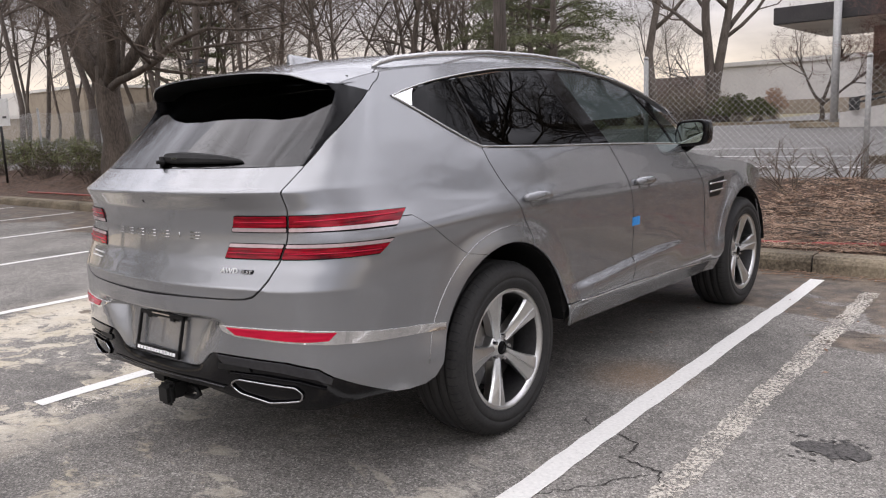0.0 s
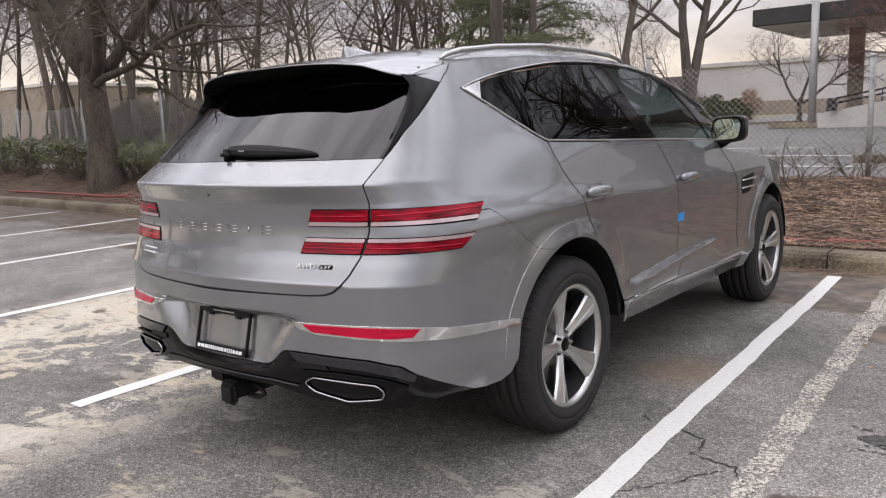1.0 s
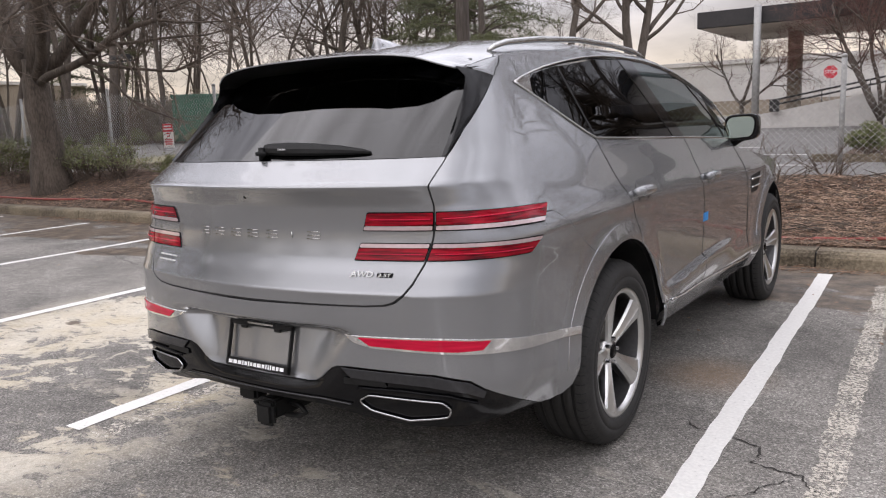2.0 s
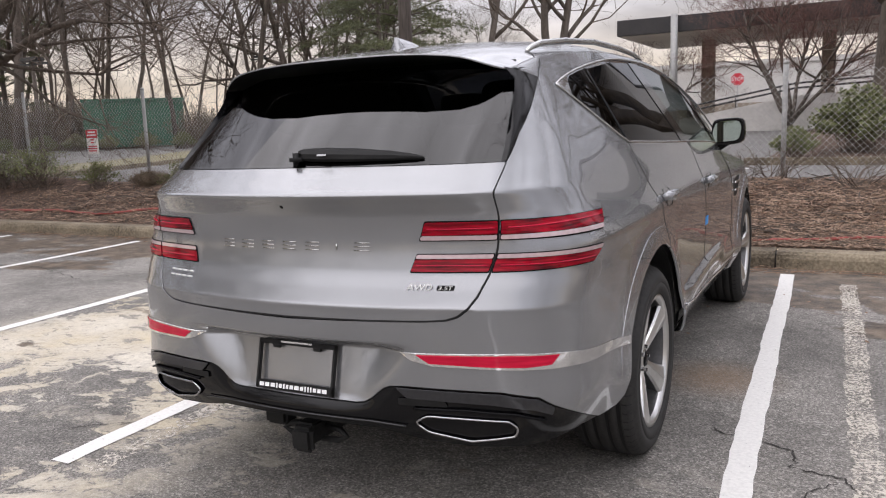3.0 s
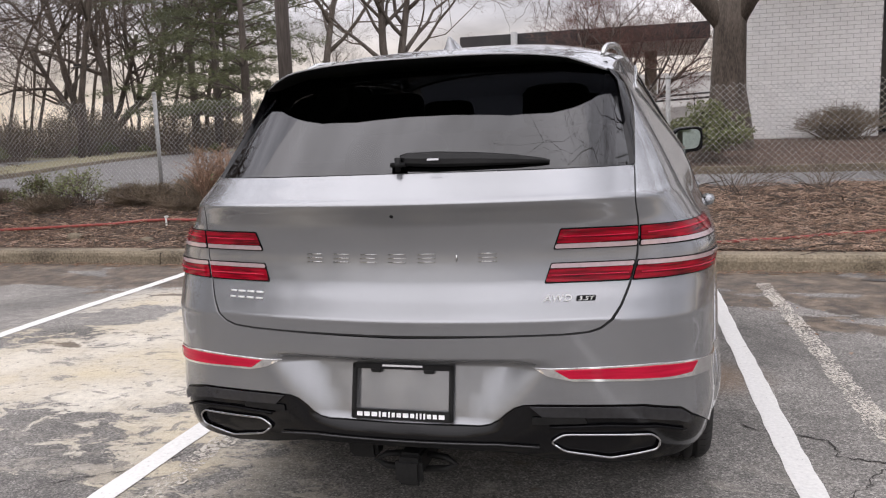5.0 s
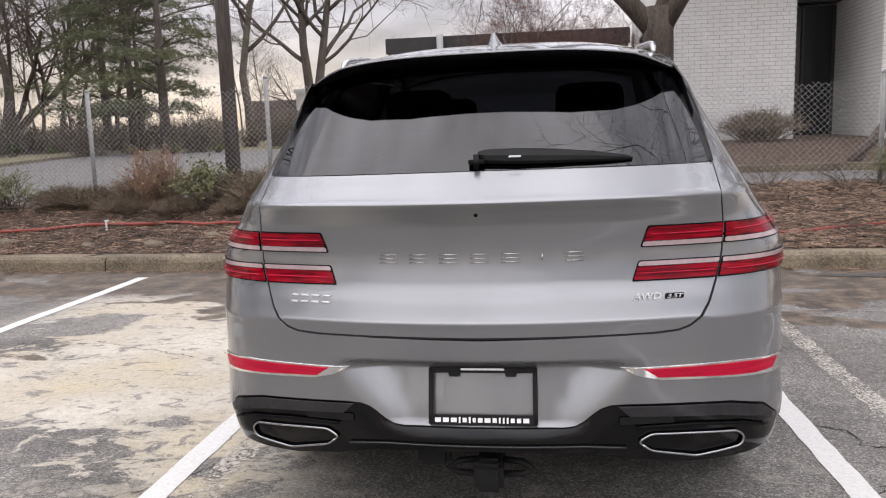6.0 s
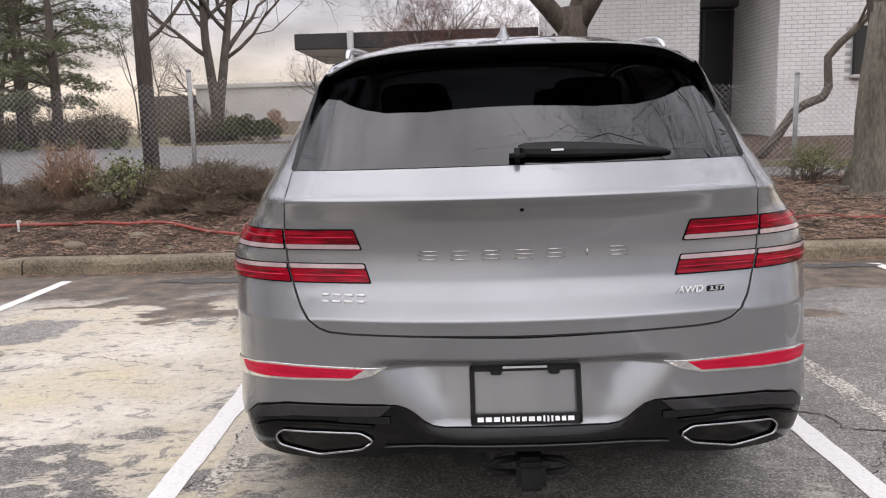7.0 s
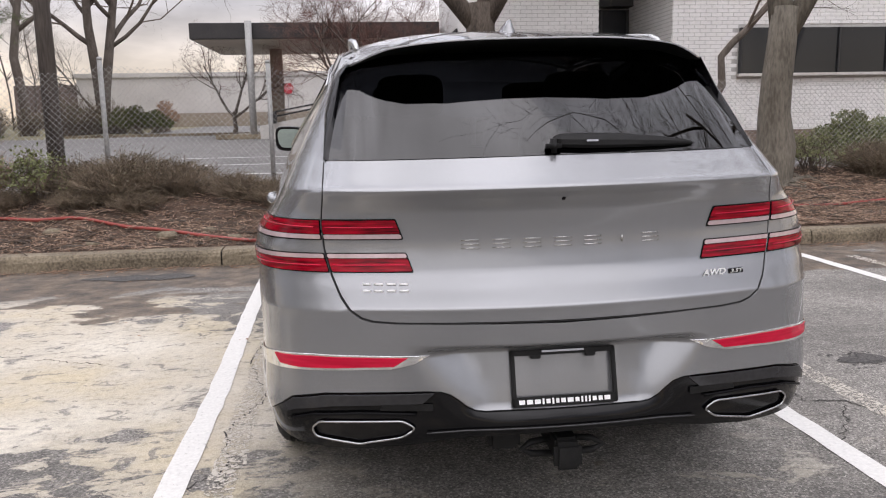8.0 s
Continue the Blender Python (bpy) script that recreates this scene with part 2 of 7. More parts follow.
    l.new(co.outputs["Object"], rust.inputs[0])
    halo = n.new("ShaderNodeMapRange")
    halo.interpolation_type = "SMOOTHSTEP"
    halo.inputs["From Min"].default_value, halo.inputs["From Max"].default_value = 0.42, 0.04
    halo.inputs["To Max"].default_value = 0.85
    l.new(rust.outputs["Value"], halo.inputs["Value"])
    colour = mixed(n, l, product(halo.outputs[0], ramp(n, l, dust, (0.35, (0.2, 0.2, 0.2)), (0.6, (1, 1, 1)))), colour, (0.20, 0.13, 0.075))
    l.new(colour, p.inputs["Base Color"])
    l.new(ramp(n, l, silt, (0.0, (0.85, 0.85, 0.85)), (1.0, (0.55, 0.55, 0.55))), p.inputs["Roughness"])
    hsum = n.new("ShaderNodeMath")
    hsum.operation = "ADD"
    l.new(stones.outputs["Distance"], hsum.inputs[0])
    l.new(dust, hsum.inputs[1])
    bump(n, l, hsum.outputs[0], p, 0.4, 0.004)
    return m


def worn_paint(name, share, light=0.70, fine=60.0, soft=0.03, warm=0.0):
    """White road paint, worn through to the asphalt in specks; share is how much of it is gone."""
    m, n, l, p = material(name)
    a = texture(n, l, "noise", fine, 10.0)
    a.inputs["Roughness"].default_value = 0.65
    b = texture(n, l, "noise", 4.0, 6.0)
    add = n.new("ShaderNodeMath")
    add.operation = "MULTIPLY_ADD"
    add.inputs[1].default_value = 0.25
    l.new(b.outputs["Fac"], add.inputs[0])
    l.new(a.outputs["Fac"], add.inputs[2])
    white = ramp(n, l, a.outputs["Fac"], (0.3, (light * 0.86, light * (0.85 - 0.6 * warm), light * (0.815 - 1.4 * warm))), (0.7, (light * 1.08, light * (1.065 - 0.6 * warm), light * (1.02 - 1.4 * warm))))
    gone = ramp(n, l, add.outputs[0], (share - soft, (1, 1, 1)), (share + soft, (0, 0, 0)))
    l.new(white, p.inputs["Base Color"])
    bare, mix = n.new("ShaderNodeBsdfTransparent"), n.new("ShaderNodeMixShader")
    l.new(gone, mix.inputs[0])
    l.new(p.outputs[0], mix.inputs[1])
    l.new(bare.outputs[0], mix.inputs[2])
    l.new(mix.outputs[0], n["Material Output"].inputs["Surface"])
    p.inputs["Roughness"].default_value = 0.75
    bump(n, l, a.outputs["Fac"], p, 0.3, 0.004)
    return m


ASPHALT = asphalt_material()
ROAD = surface("road_asphalt", (0.095, 0.091, 0.086), (0.165, 0.158, 0.150), 1.2, 0.85, 40.0)
LINE_PAINT = worn_paint("white_line_paint", 0.43)
OLD_PAINT = worn_paint("faded_line_paint", 0.628, 0.52, 65.0, 0.05, 0.10)
LOST_PAINT = worn_paint("lost_line_paint", 0.645, 0.52, 48.0, 0.04, 0.10)
CONCRETE = surface("kerb_concrete", (0.07, 0.055, 0.037), (0.275, 0.228, 0.16), 1.7, 0.9, 45.0, 0.5, 0.006, random_tint=0.12)
MULCH = surface("leaf_mulch", (0.026, 0.017, 0.012), (0.16, 0.100, 0.068), 9.0, 0.95, 60.0, 0.9, 0.03)
GRASS_SOIL = surface("winter_grass", (0.12, 0.11, 0.06), (0.24, 0.21, 0.12), 2.0, 0.95, 50.0, 0.6, 0.03)
BARK = surface("grey_bark", (0.045, 0.035, 0.028), (0.13, 0.105, 0.084), 5.0, 0.95, 40.0, 0.9, 0.02, stretch=(1, 1, 0.25))
BARK_DARK = surface("dark_bark", (0.06, 0.048, 0.040), (0.15, 0.125, 0.105), 5.0, 0.95, 40.0, 0.8, 0.02, stretch=(1, 1, 0.25))
TWIG = surface("brown_twigs", (0.085, 0.065, 0.052), (0.18, 0.14, 0.11), 3.0, 0.9, 30.0, 0.0)
TWIG_RED = surface("reddish_twigs", (0.09, 0.045, 0.038), (0.17, 0.09, 0.07), 3.0, 0.9, 30.0, 0.0)
NEEDLE = surface("pine_needles", (0.045, 0.056, 0.024), (0.15, 0.155, 0.068), 2.0, 0.7, 12.0, 0.0)
LEAF = surface("shrub_leaves", (0.055, 0.066, 0.021), (0.175, 0.185, 0.062), 6.0, 0.6, 25.0, 0.0)
LEAF_DULL = surface("dull_shrub_leaves", (0.066, 0.054, 0.029), (0.165, 0.135, 0.072), 6.0, 0.7, 25.0, 0.0)
DRY_LEAF = surface("dry_leaves", (0.15, 0.084, 0.055), (0.43, 0.29, 0.20), 14.0, 0.85, 30.0, 0.0)
STRAW = surface("dry_straw", (0.14, 0.080, 0.052), (0.62, 0.45, 0.335), 7.0, 0.85, 40.0, 0.0)
BARK_PALE = surface("pale_grey_bark", (0.085, 0.074, 0.058), (0.205, 0.182, 0.148), 5.0, 0.95, 40.0, 0.9, 0.02, stretch=(1, 1, 0.25))
TWIG_TAN = surface("tan_stems", (0.085, 0.066, 0.046), (0.24, 0.185, 0.13), 4.0, 0.9, 30.0, 0.0)
WIRE = surface("fence_wire", (0.36, 0.355, 0.345), (0.52, 0.515, 0.50), 20.0, 0.5, 120.0, 0.0, metal=0.25)
GALVANISED = surface("galvanised_steel", (0.27, 0.27, 0.265), (0.40, 0.40, 0.39), 20.0, 0.5, 120.0, 0.0, metal=0.25)
WOOD_POLE = surface("weathered_pole", (0.055, 0.045, 0.040), (0.13, 0.11, 0.095), 6.0, 0.9, 50.0, 0.6, 0.01, stretch=(1, 1, 0.1))
HOSE = plain("red_hose_rubber", (0.29, 0.055, 0.042), 0.5, vary=0.25)
WHITE_BRICK = surface("white_painted_brick", (0.80, 0.79, 0.77), (0.92, 0.91, 0.895), 2.5, 0.75, 30.0, 0.3, 0.004, random_tint=0.05)
MORTAR = surface("grey_mortar", (0.42, 0.41, 0.395), (0.55, 0.54, 0.52), 4.0, 0.95, 50.0)
DARK_GLASS = plain("dark_window_glass", (0.02, 0.022, 0.025), 0.08)
BLACK_TRIM = plain("black_frame", (0.018, 0.018, 0.019), 0.45)
FASCIA = surface("dark_canopy_fascia", (0.014, 0.013, 0.014), (0.032, 0.028, 0.028), 2.0, 0.5, 20.0, 0.0)
SOFFIT = surface("beige_soffit", (0.56, 0.51, 0.45), (0.68, 0.62, 0.55), 1.0, 0.8, 20.0, 0.0)
STUCCO = surface("pale_stucco", (0.50, 0.48, 0.46), (0.62, 0.60, 0.57), 0.4, 0.9, 8.0, 0.2)
TAN = surface("tan_brickwork", (0.21, 0.175, 0.135), (0.31, 0.26, 0.205), 0.8, 0.9, 8.0, 0.2)
SIGN_WHITE = plain("sign_white", (0.78, 0.78, 0.76), 0.5)
SIGN_RED = plain("sign_red", (0.55, 0.03, 0.05), 0.45)
DUMP_GREEN = surface("green_dumpster_paint", (0.02, 0.09, 0.055), (0.05, 0.16, 0.10), 2.0, 0.6, 20.0, 0.0)


# ---- building blocks ----
def mesh_of(name, verts, faces, smooth=False):
    me = bpy.data.meshes.new(name)
    me.from_pydata([tuple(v) for v in verts], [], faces)
    if smooth:
        me.polygons.foreach_set("use_smooth", [True] * len(me.polygons))
    me.update()
    return me


def thing(name, label, category, at=None, group="", kind=""):
    """An Empty at the thing's base, under which its parts hang."""
    ob = new(name)
    ob.empty_display_size = 0.2
    if at is not None:
        ob.matrix_basis = at
    return tagged(ob, label, category, group, kind)


def put(name, me, mat, parent=None, label="", at=None):
    ob = new(name, me)
    if mat and not me.materials:
        me.materials.append(mat)
    ob.parent = parent
    if at is not None:
        ob.matrix_basis = at
    return tagged(ob, label)


def part(name, bm, mat, parent, label="", smooth=False):
    """Links a bmesh as one mesh object under a thing or a part."""
    bmesh.ops.recalc_face_normals(bm, faces=bm.faces)
    me = bpy.data.meshes.new(name)
    bm.to_mesh(me)
    bm.free()
    if smooth:
        me.polygons.foreach_set("use_smooth", [True] * len(me.polygons))
    return put(name, me, mat, parent, label)


def block(sx, sy, sz, x=0, y=0, z=0, bevel=0.0, rz=0.0, into=None):
    """A box with its centre at x, y, z."""
    bm = into or bmesh.new()
    m = pose(x, y, z, 0, 0, rz) @ Matrix.Diagonal((sx, sy, sz, 1))
    made = bmesh.ops.create_cube(bm, size=1, matrix=m)["verts"]
    if bevel:
        edges = list({e for v in made for e in v.link_edges})
        bmesh.ops.bevel(bm, geom=edges, offset=bevel, segments=2, affect="EDGES")
    return bm


def tube_data(path, radii, sides=6, verts=None, faces=None):
    """A tapered tube along the points of a path."""
    verts = [] if verts is None else verts
    faces = [] if faces is None else faces
    start = len(verts)
    count = len(path)
    side = None
    for i, p in enumerate(path):
        p = Vector(p)
        d = Vector(path[min(i + 1, count - 1)]) - Vector(path[max(i - 1, 0)])
        if d.length < 1e-9:
            d = Vector((0, 0, 1))
        d.normalize()
        if side is None:
            side = d.orthogonal().normalized()
        side = (side - d * side.dot(d))
        side = side.normalized() if side.length > 1e-6 else d.orthogonal().normalized()
        other = d.cross(side)
        r = radii[i] if isinstance(radii, (list, tuple)) else radii
        for k in range(sides):
            a = 2 * math.pi * k / sides
            verts.append(p + (side * math.cos(a) + other * math.sin(a)) * r)
    for i in range(count - 1):
        for k in range(sides):
            a, b = start + i * sides + k, start + i * sides + (k + 1) % sides
            faces.append((a, b, b + sides, a + sides))
    if sides > 4:
        faces.append(tuple(start + k for k in reversed(range(sides))))
        faces.append(tuple(start + (count - 1) * sides + k for k in range(sides)))
    return verts, faces


def tube(name, path, radii, mat, parent=None, sides=8, label=""):
    v, f = tube_data(path, radii, sides)
    return put(name, mesh_of(name, v, f, True), mat, parent, label)


# ---- ground ----
FENCE_Y = 6.9


def bank_height(x, y):
    """The planted bank behind the kerb, with the drives and the rising land beyond it."""
    if y < 4.5:
        return 0.14
    rise = 0.14 + 0.40 * ease(4.5, 6.6, y) - 0.06 * ease(7.2, 9.0, y)
    lump = 0.09 * noise.noise((x * 0.6, y * 0.8, 0)) + 0.05 * noise.noise((x * 2.1, y * 2.1, 3))
    soft = ease(4.5, 5.2, y) * ease(8.2, 7.2, y)
    right = 0.05 * ease(0.0, 3.0, x) * soft
    far = 0.0135 * max(0.0, y - 8.0) + 0.33 * ease(11.0, 17.5, y) * ease(0.0, 2.0, x)
    return rise + lump * soft + right + min(far, 1.1)


def land():
    xs = [-400, -160, -90, -60, -45] + [-36 + 0.9 * i for i in range(15)] + [-22 + 0.16 * i for i in range(200)] + [10.5, 12, 15, 20, 30, 50, 90, 160, 400]
    ys = [4.56 + 0.12 * i for i in range(36)] + [9.2, 9.9, 10.4, 10.95, 13, 16, 18.5, 21.5, 24, 28, 33, 45, 60, 90, 160, 400]
    verts = [(x, y, bank_height(x, y)) for y in ys for x in xs]
    w = len(xs)
    faces = [(j * w + i, j * w + i + 1, (j + 1) * w + i + 1, (j + 1) * w + i) for j in range(len(ys) - 1) for i in range(w - 1)]
    me = mesh_of("ground", verts, faces, True)
    for m in (MULCH, ROAD, GRASS_SOIL):
        me.materials.append(m)
    for f in me.polygons:
        x, y = f.center.x, f.center.y
        bed = y < 7.35 or (x > 0.2 and 11.0 < y < 30)
        grass = (y > 33 and x < -12) or (x < -26 and y > 28)
        f.material_index = 0 if bed else (2 if grass else 1)
    ob = new("ground", me)
    return tagged(ob, "brown mulched bank with grey asphalt drives and winter grass beyond", "ground", kind="structure")


def lot():
    me = mesh_of("car_park", [(-400, -400, 0), (400, -400, 0), (400, 4.45, 0), (-400, 4.45, 0)], [(0, 1, 2, 3)])
    ob = put("car_park", me, ASPHALT)
    return tagged(ob, "worn grey asphalt car park with pale scoured patches and stains", "pavement", kind="structure")


def ragged_strip(name, x, y0, y1, width, mat, label, seed, step=0.12, wobble=0.0045):
    rnd = random.Random(seed)
    n = max(2, int((y1 - y0) / step))
    verts, faces = [], []
    for i in range(n + 1):
        y = y0 + (y1 - y0) * i / n
        drift = 0.02 * noise.noise((y * 0.6, seed, 0))
        sx = x + drift - 0.028 * (y - 1.8)
        verts += [(sx - width / 2 + rnd.uniform(-wobble, wobble), y, 0.004), (sx + width / 2 + rnd.uniform(-wobble, wobble), y, 0.004)]
        if i:
            k = 2 * i
            faces.append((k - 2, k - 1, k + 1, k))
    ob = put(name, mesh_of(name, verts, faces), mat)
    return tagged(ob, label, "line marking", "bay lines", "structure")


land()
lot()
for i, (x, y0, y1) in enumerate(((1.25, -6.5, 4.07), (-1.395, -1.09, 4.05), (-3.93, -1.1, 3.95), (-6.6, -1.1, 4.1), (-9.2, -1.1, 4.05), (-11.85, -1.1, 4.1), (-14.5, -1.1, 4.1), (3.68, -1.1, 4.05), (6.3, -1.1, 4.05))):
    ragged_strip("bay_line", x, y0, y1, 0.108, LINE_PAINT, "white painted bay line with chipped edges", 11 + i)
for i, (x, y0, y1) in enumerate(((1.70, -1.5, 3.75), (-1.213, -1.1, 3.2), (4.1, -1.0, 3.6))):
    ragged_strip("faded_bay_line", x, y0, y1, 0.115, LOST_PAINT if i == 1 else OLD_PAINT, "old white bay line almost worn away", 31 + i, 0.05, 0.012)


def crack(points, width, seed):
    """A wandering crack, a shallow dark seam in the asphalt."""
    rnd = random.Random(seed)
    verts, faces, path = [], [], []
    for (x0, y0), (x1, y1) in zip(points, points[1:]):
        n = max(2, int(math.hypot(x1 - x0, y1 - y0) / 0.022))
        for i in range(n):
            t = i / n
            path.append((x0 + (x1 - x0) * t + rnd.gauss(0, 0.009) + 0.022 * noise.noise((t * n * 0.16, seed, 0)), y0 + (y1 - y0) * t + rnd.gauss(0, 0.009) + 0.022 * noise.noise((t * n * 0.16, seed, 9))))
    for i, (x, y) in enumerate(path):
        a, b = path[max(0, i - 1)], path[min(len(path) - 1, i + 1)]
        dx, dy = b[0] - a[0], b[1] - a[1]
        k = math.hypot(dx, dy) or 1
        w = width * rnd.uniform(0.10, 0.60) / 2
        verts += [(x - dy / k * w, y + dx / k * w, 0.003), (x + dy / k * w, y - dx / k * w, 0.003)]
        if i:
            j = 2 * i
            faces.append((j - 2, j - 1, j + 1, j))
    ob = put("crack", mesh_of("crack", verts, faces), CRACK)
    return tagged(ob, "dark jagged crack in the asphalt", "crack", kind="structure")


CRACK = surface("crack_dirt", (0.018, 0.016, 0.015), (0.05, 0.045, 0.04), 20.0, 0.95, 80.0)
crack([(1.13, 0.33), (1.47, 0.20), (1.47, 0.05), (1.66, 0.0), (1.80, -0.25), (1.95, -0.6), (2.2, -0.95)], 0.022, 1)
crack([(1.62, -0.05), (1.45, -0.35), (1.25, -0.5)], 0.012, 2)
crack([(-1.16, -0.32), (-1.22, 0.1), (-1.1, 0.5), (-1.25, 1.1), (-1.2, 1.9)], 0.02, 3)
crack([(-1.16, -0.32), (-1.4, -0.62), (-1.75, -0.9)], 0.014, 4)
crack([(1.75, 2.4), (2.3, 2.55), (3.2, 2.5)], 0.014, 5)
crack([(-2.1, 1.2), (-2.9, 1.5), (-3.9, 1.4)], 0.012, 6)
crack([(-5.0, 1.9), (-6.2, 2.3), (-7.4, 2.2)], 0.02, 7)


HOLE = surface("broken_asphalt", (0.018, 0.017, 0.016), (0.13, 0.122, 0.116), 45.0, 0.95, 160.0, 0.3, 0.002)


def pothole(x, y, a, b, seed, turn=0.0, rough=0.16):
    """A shallow broken patch: an uneven outline, half as wide at one end, turned in the plan."""
    rnd = random.Random(seed)
    z = 0.003 + 0.0003 * (seed % 10)
    verts = [(x, y, z)]
    for i in range(72):
        t = 2 * math.pi * i / 72
        k = 1 + 0.45 * noise.noise((math.cos(t) * 2, math.sin(t) * 2, seed)) + rnd.uniform(-rough, rough)
        u, v = a * math.cos(t), b * k * math.sin(t) * (1 + 0.35 * math.cos(t))
        verts.append((x + u * math.cos(turn) - v * math.sin(turn), y + u * math.sin(turn) + v * math.cos(turn), z))
    faces = [(0, 1 + i, 1 + (i + 1) % 72) for i in range(72)]
    ob = put("pothole", mesh_of("pothole", verts, faces), HOLE)
    return tagged(ob, "shallow dark broken patch in the asphalt", "pothole", kind="structure")


pothole(2.135, 0.585, 0.152, 0.074, 22, 0.122, 0.22)
hole_rnd = random.Random(6)
for i in range(26):
    u, v = hole_rnd.uniform(-1.15, 1.1) * 0.152, hole_rnd.choice((-1, 1)) * hole_rnd.uniform(1.0, 1.9) * 0.074
    pothole(2.135 + u * 0.993 - v * 0.122, 0.585 + u * 0.122 + v * 0.993, hole_rnd.uniform(0.006, 0.016), hole_rnd.uniform(0.004, 0.010), 30 + i)
pothole(-2.6, 3.85, 0.5, 0.13, 8)
pothole(3.05, 3.95, 0.6, 0.10, 9)


# ---- kerb ----
def kerb():
    top = thing("kerb", "stained tan concrete kerb along the planted bank", "kerb", kind="structure")
    rnd = random.Random(4)
    joints = [-25.0, -22.0, -19.0, -16.0, -13.0, -10.0, -7.35, -4.65, -1.95, 1.06, 4.1, 7.1, 10.1, 13.0]
    for a, b in zip(joints, joints[1:]):
        bm = bmesh.new()
        n = max(4, int((b - a) / 0.15))
        rows = []
        for i in range(n + 1):
            x = a + 0.008 + (b - a - 0.016) * i / n
            chip = 0.012 * noise.noise((x * 3, 0, 7)) + 0.006 * rnd.uniform(-1, 1)
            h = 0.148 + 0.006 * noise.noise((x, 2, 1))
            rows.append([bm.verts.new(p) for p in ((x, 4.335, -0.02), (x, 4.345, 0.09), (x, 4.358 + chip, h - 0.025), (x, 4.385 + chip, h), (x, 4.60, h), (x, 4.60, -0.02))])
        for r, q in zip(rows, rows[1:]):
            for k in range(5):
                bm.faces.new((r[k], q[k], q[k + 1], r[k + 1]))
        bm.faces.new(rows[0])
        bm.faces.new(list(reversed(rows[-1])))
        part("kerbstone", bm, CONCRETE, top)
        part("joint_filler", block(0.03, 0.20, 0.15, b, 4.47, 0.055), CRACK, top)


kerb()


# ---- trees and shrubs ----
def wander(rnd, p, d, length, n, bend, lift):
    pts = [Vector(p)]
    d = Vector(d).normalized()
    for _ in range(n):
        d = (d + Vector((rnd.gauss(0, bend), rnd.gauss(0, bend), rnd.gauss(0, bend) + lift))).normalized()
        pts.append(pts[-1] + d * (length / n))
    return pts, d


def limb(rnd, p, d, length, radius, depth, most, wood, twigs, kids, bend=0.10):
    """One branch and all that grows from it; thick wood and thin twigs go to separate meshes."""
    n = 6 if depth < 2 else (4 if depth < most else 3)
    pts, _ = wander(rnd, p, d, length, n, bend + 0.05 * depth, 0.05 if depth else 0.0)
    tip = radius * (0.45 if depth == 0 else 0.3)
    radii = [radius + (tip - radius) * (i / n) for i in range(n + 1)]
    v, f = wood if depth < 2 else twigs
    tube_data(pts, radii, (9, 6, 4, 3, 3)[min(depth, 4)], v, f)
    if depth >= most:
        return
    for i in range(kids[depth]):
        t = rnd.uniform(0.30 if depth else 0.38, 1.0)
        k = min(n - 1, int(t * n))
        at = pts[k].lerp(pts[k + 1], t * n - k)
        along = (pts[k + 1] - pts[k]).normalized()
        side = along.orthogonal().normalized()
        side = Matrix.Rotation(rnd.uniform(0, 2 * math.pi), 3, along) @ side
        out = (along * rnd.uniform(0.5, 1.0) + side * rnd.uniform(0.6, 1.0)).normalized()
        r = (radius + (tip - radius) * t) * rnd.uniform(0.45, 0.7)
        limb(rnd, at, out, length * rnd.uniform(0.45, 0.72) * (1.15 - 0.4 * t), max(r, 0.0035), depth + 1, most, wood, twigs, kids)


def bare_tree(height, radius, seed, label, forks=(), most=4, kids=(8, 6, 5, 4), lean=(0, 0), bark=None, twig=None, at=None, name="bare_tree", clear=None, bend=0.10):
    """A leafless tree: a trunk with limbs, and a crown of fine twigs."""
    rnd = random.Random(seed)
    tree = thing(name, label, "tree", at, "bare trees")
    wood, twigs = ([], []), ([], [])
    if forks:
        n = 5
        base = [Vector((0, 0, -0.6))] + [Vector((lean[0] * i / n, lean[1] * i / n, clear * i / n)) + Vector((rnd.gauss(0, 0.02), rnd.gauss(0, 0.02), 0)) * (i > 0) for i in range(n + 1)]
        tube_data(base, [radius * 1.5] + [radius * (1.35 - 0.35 * min(1, i / 1.5)) if i < 2 else radius * (1 - 0.05 * i) for i in range(n + 1)], 14, *wood)
        for dx, dy, dz, length, share in forks:
            limb(rnd, base[-1] - Vector((0, 0, 0.12 + 1.2 * radius)), (dx, dy, dz), length, radius * share, 0, most, wood, twigs, kids, bend)
    else:
        limb(rnd, (0, 0, -0.1), (lean[0], lean[1], 1), height, radius, 0, most, wood, twigs, kids)
    put("trunk", mesh_of("trunk", *wood, True), bark or BARK, tree)
    put("crown", mesh_of("crown", *twigs), twig or TWIG, tree, "crown of fine leafless twigs")
    return tree


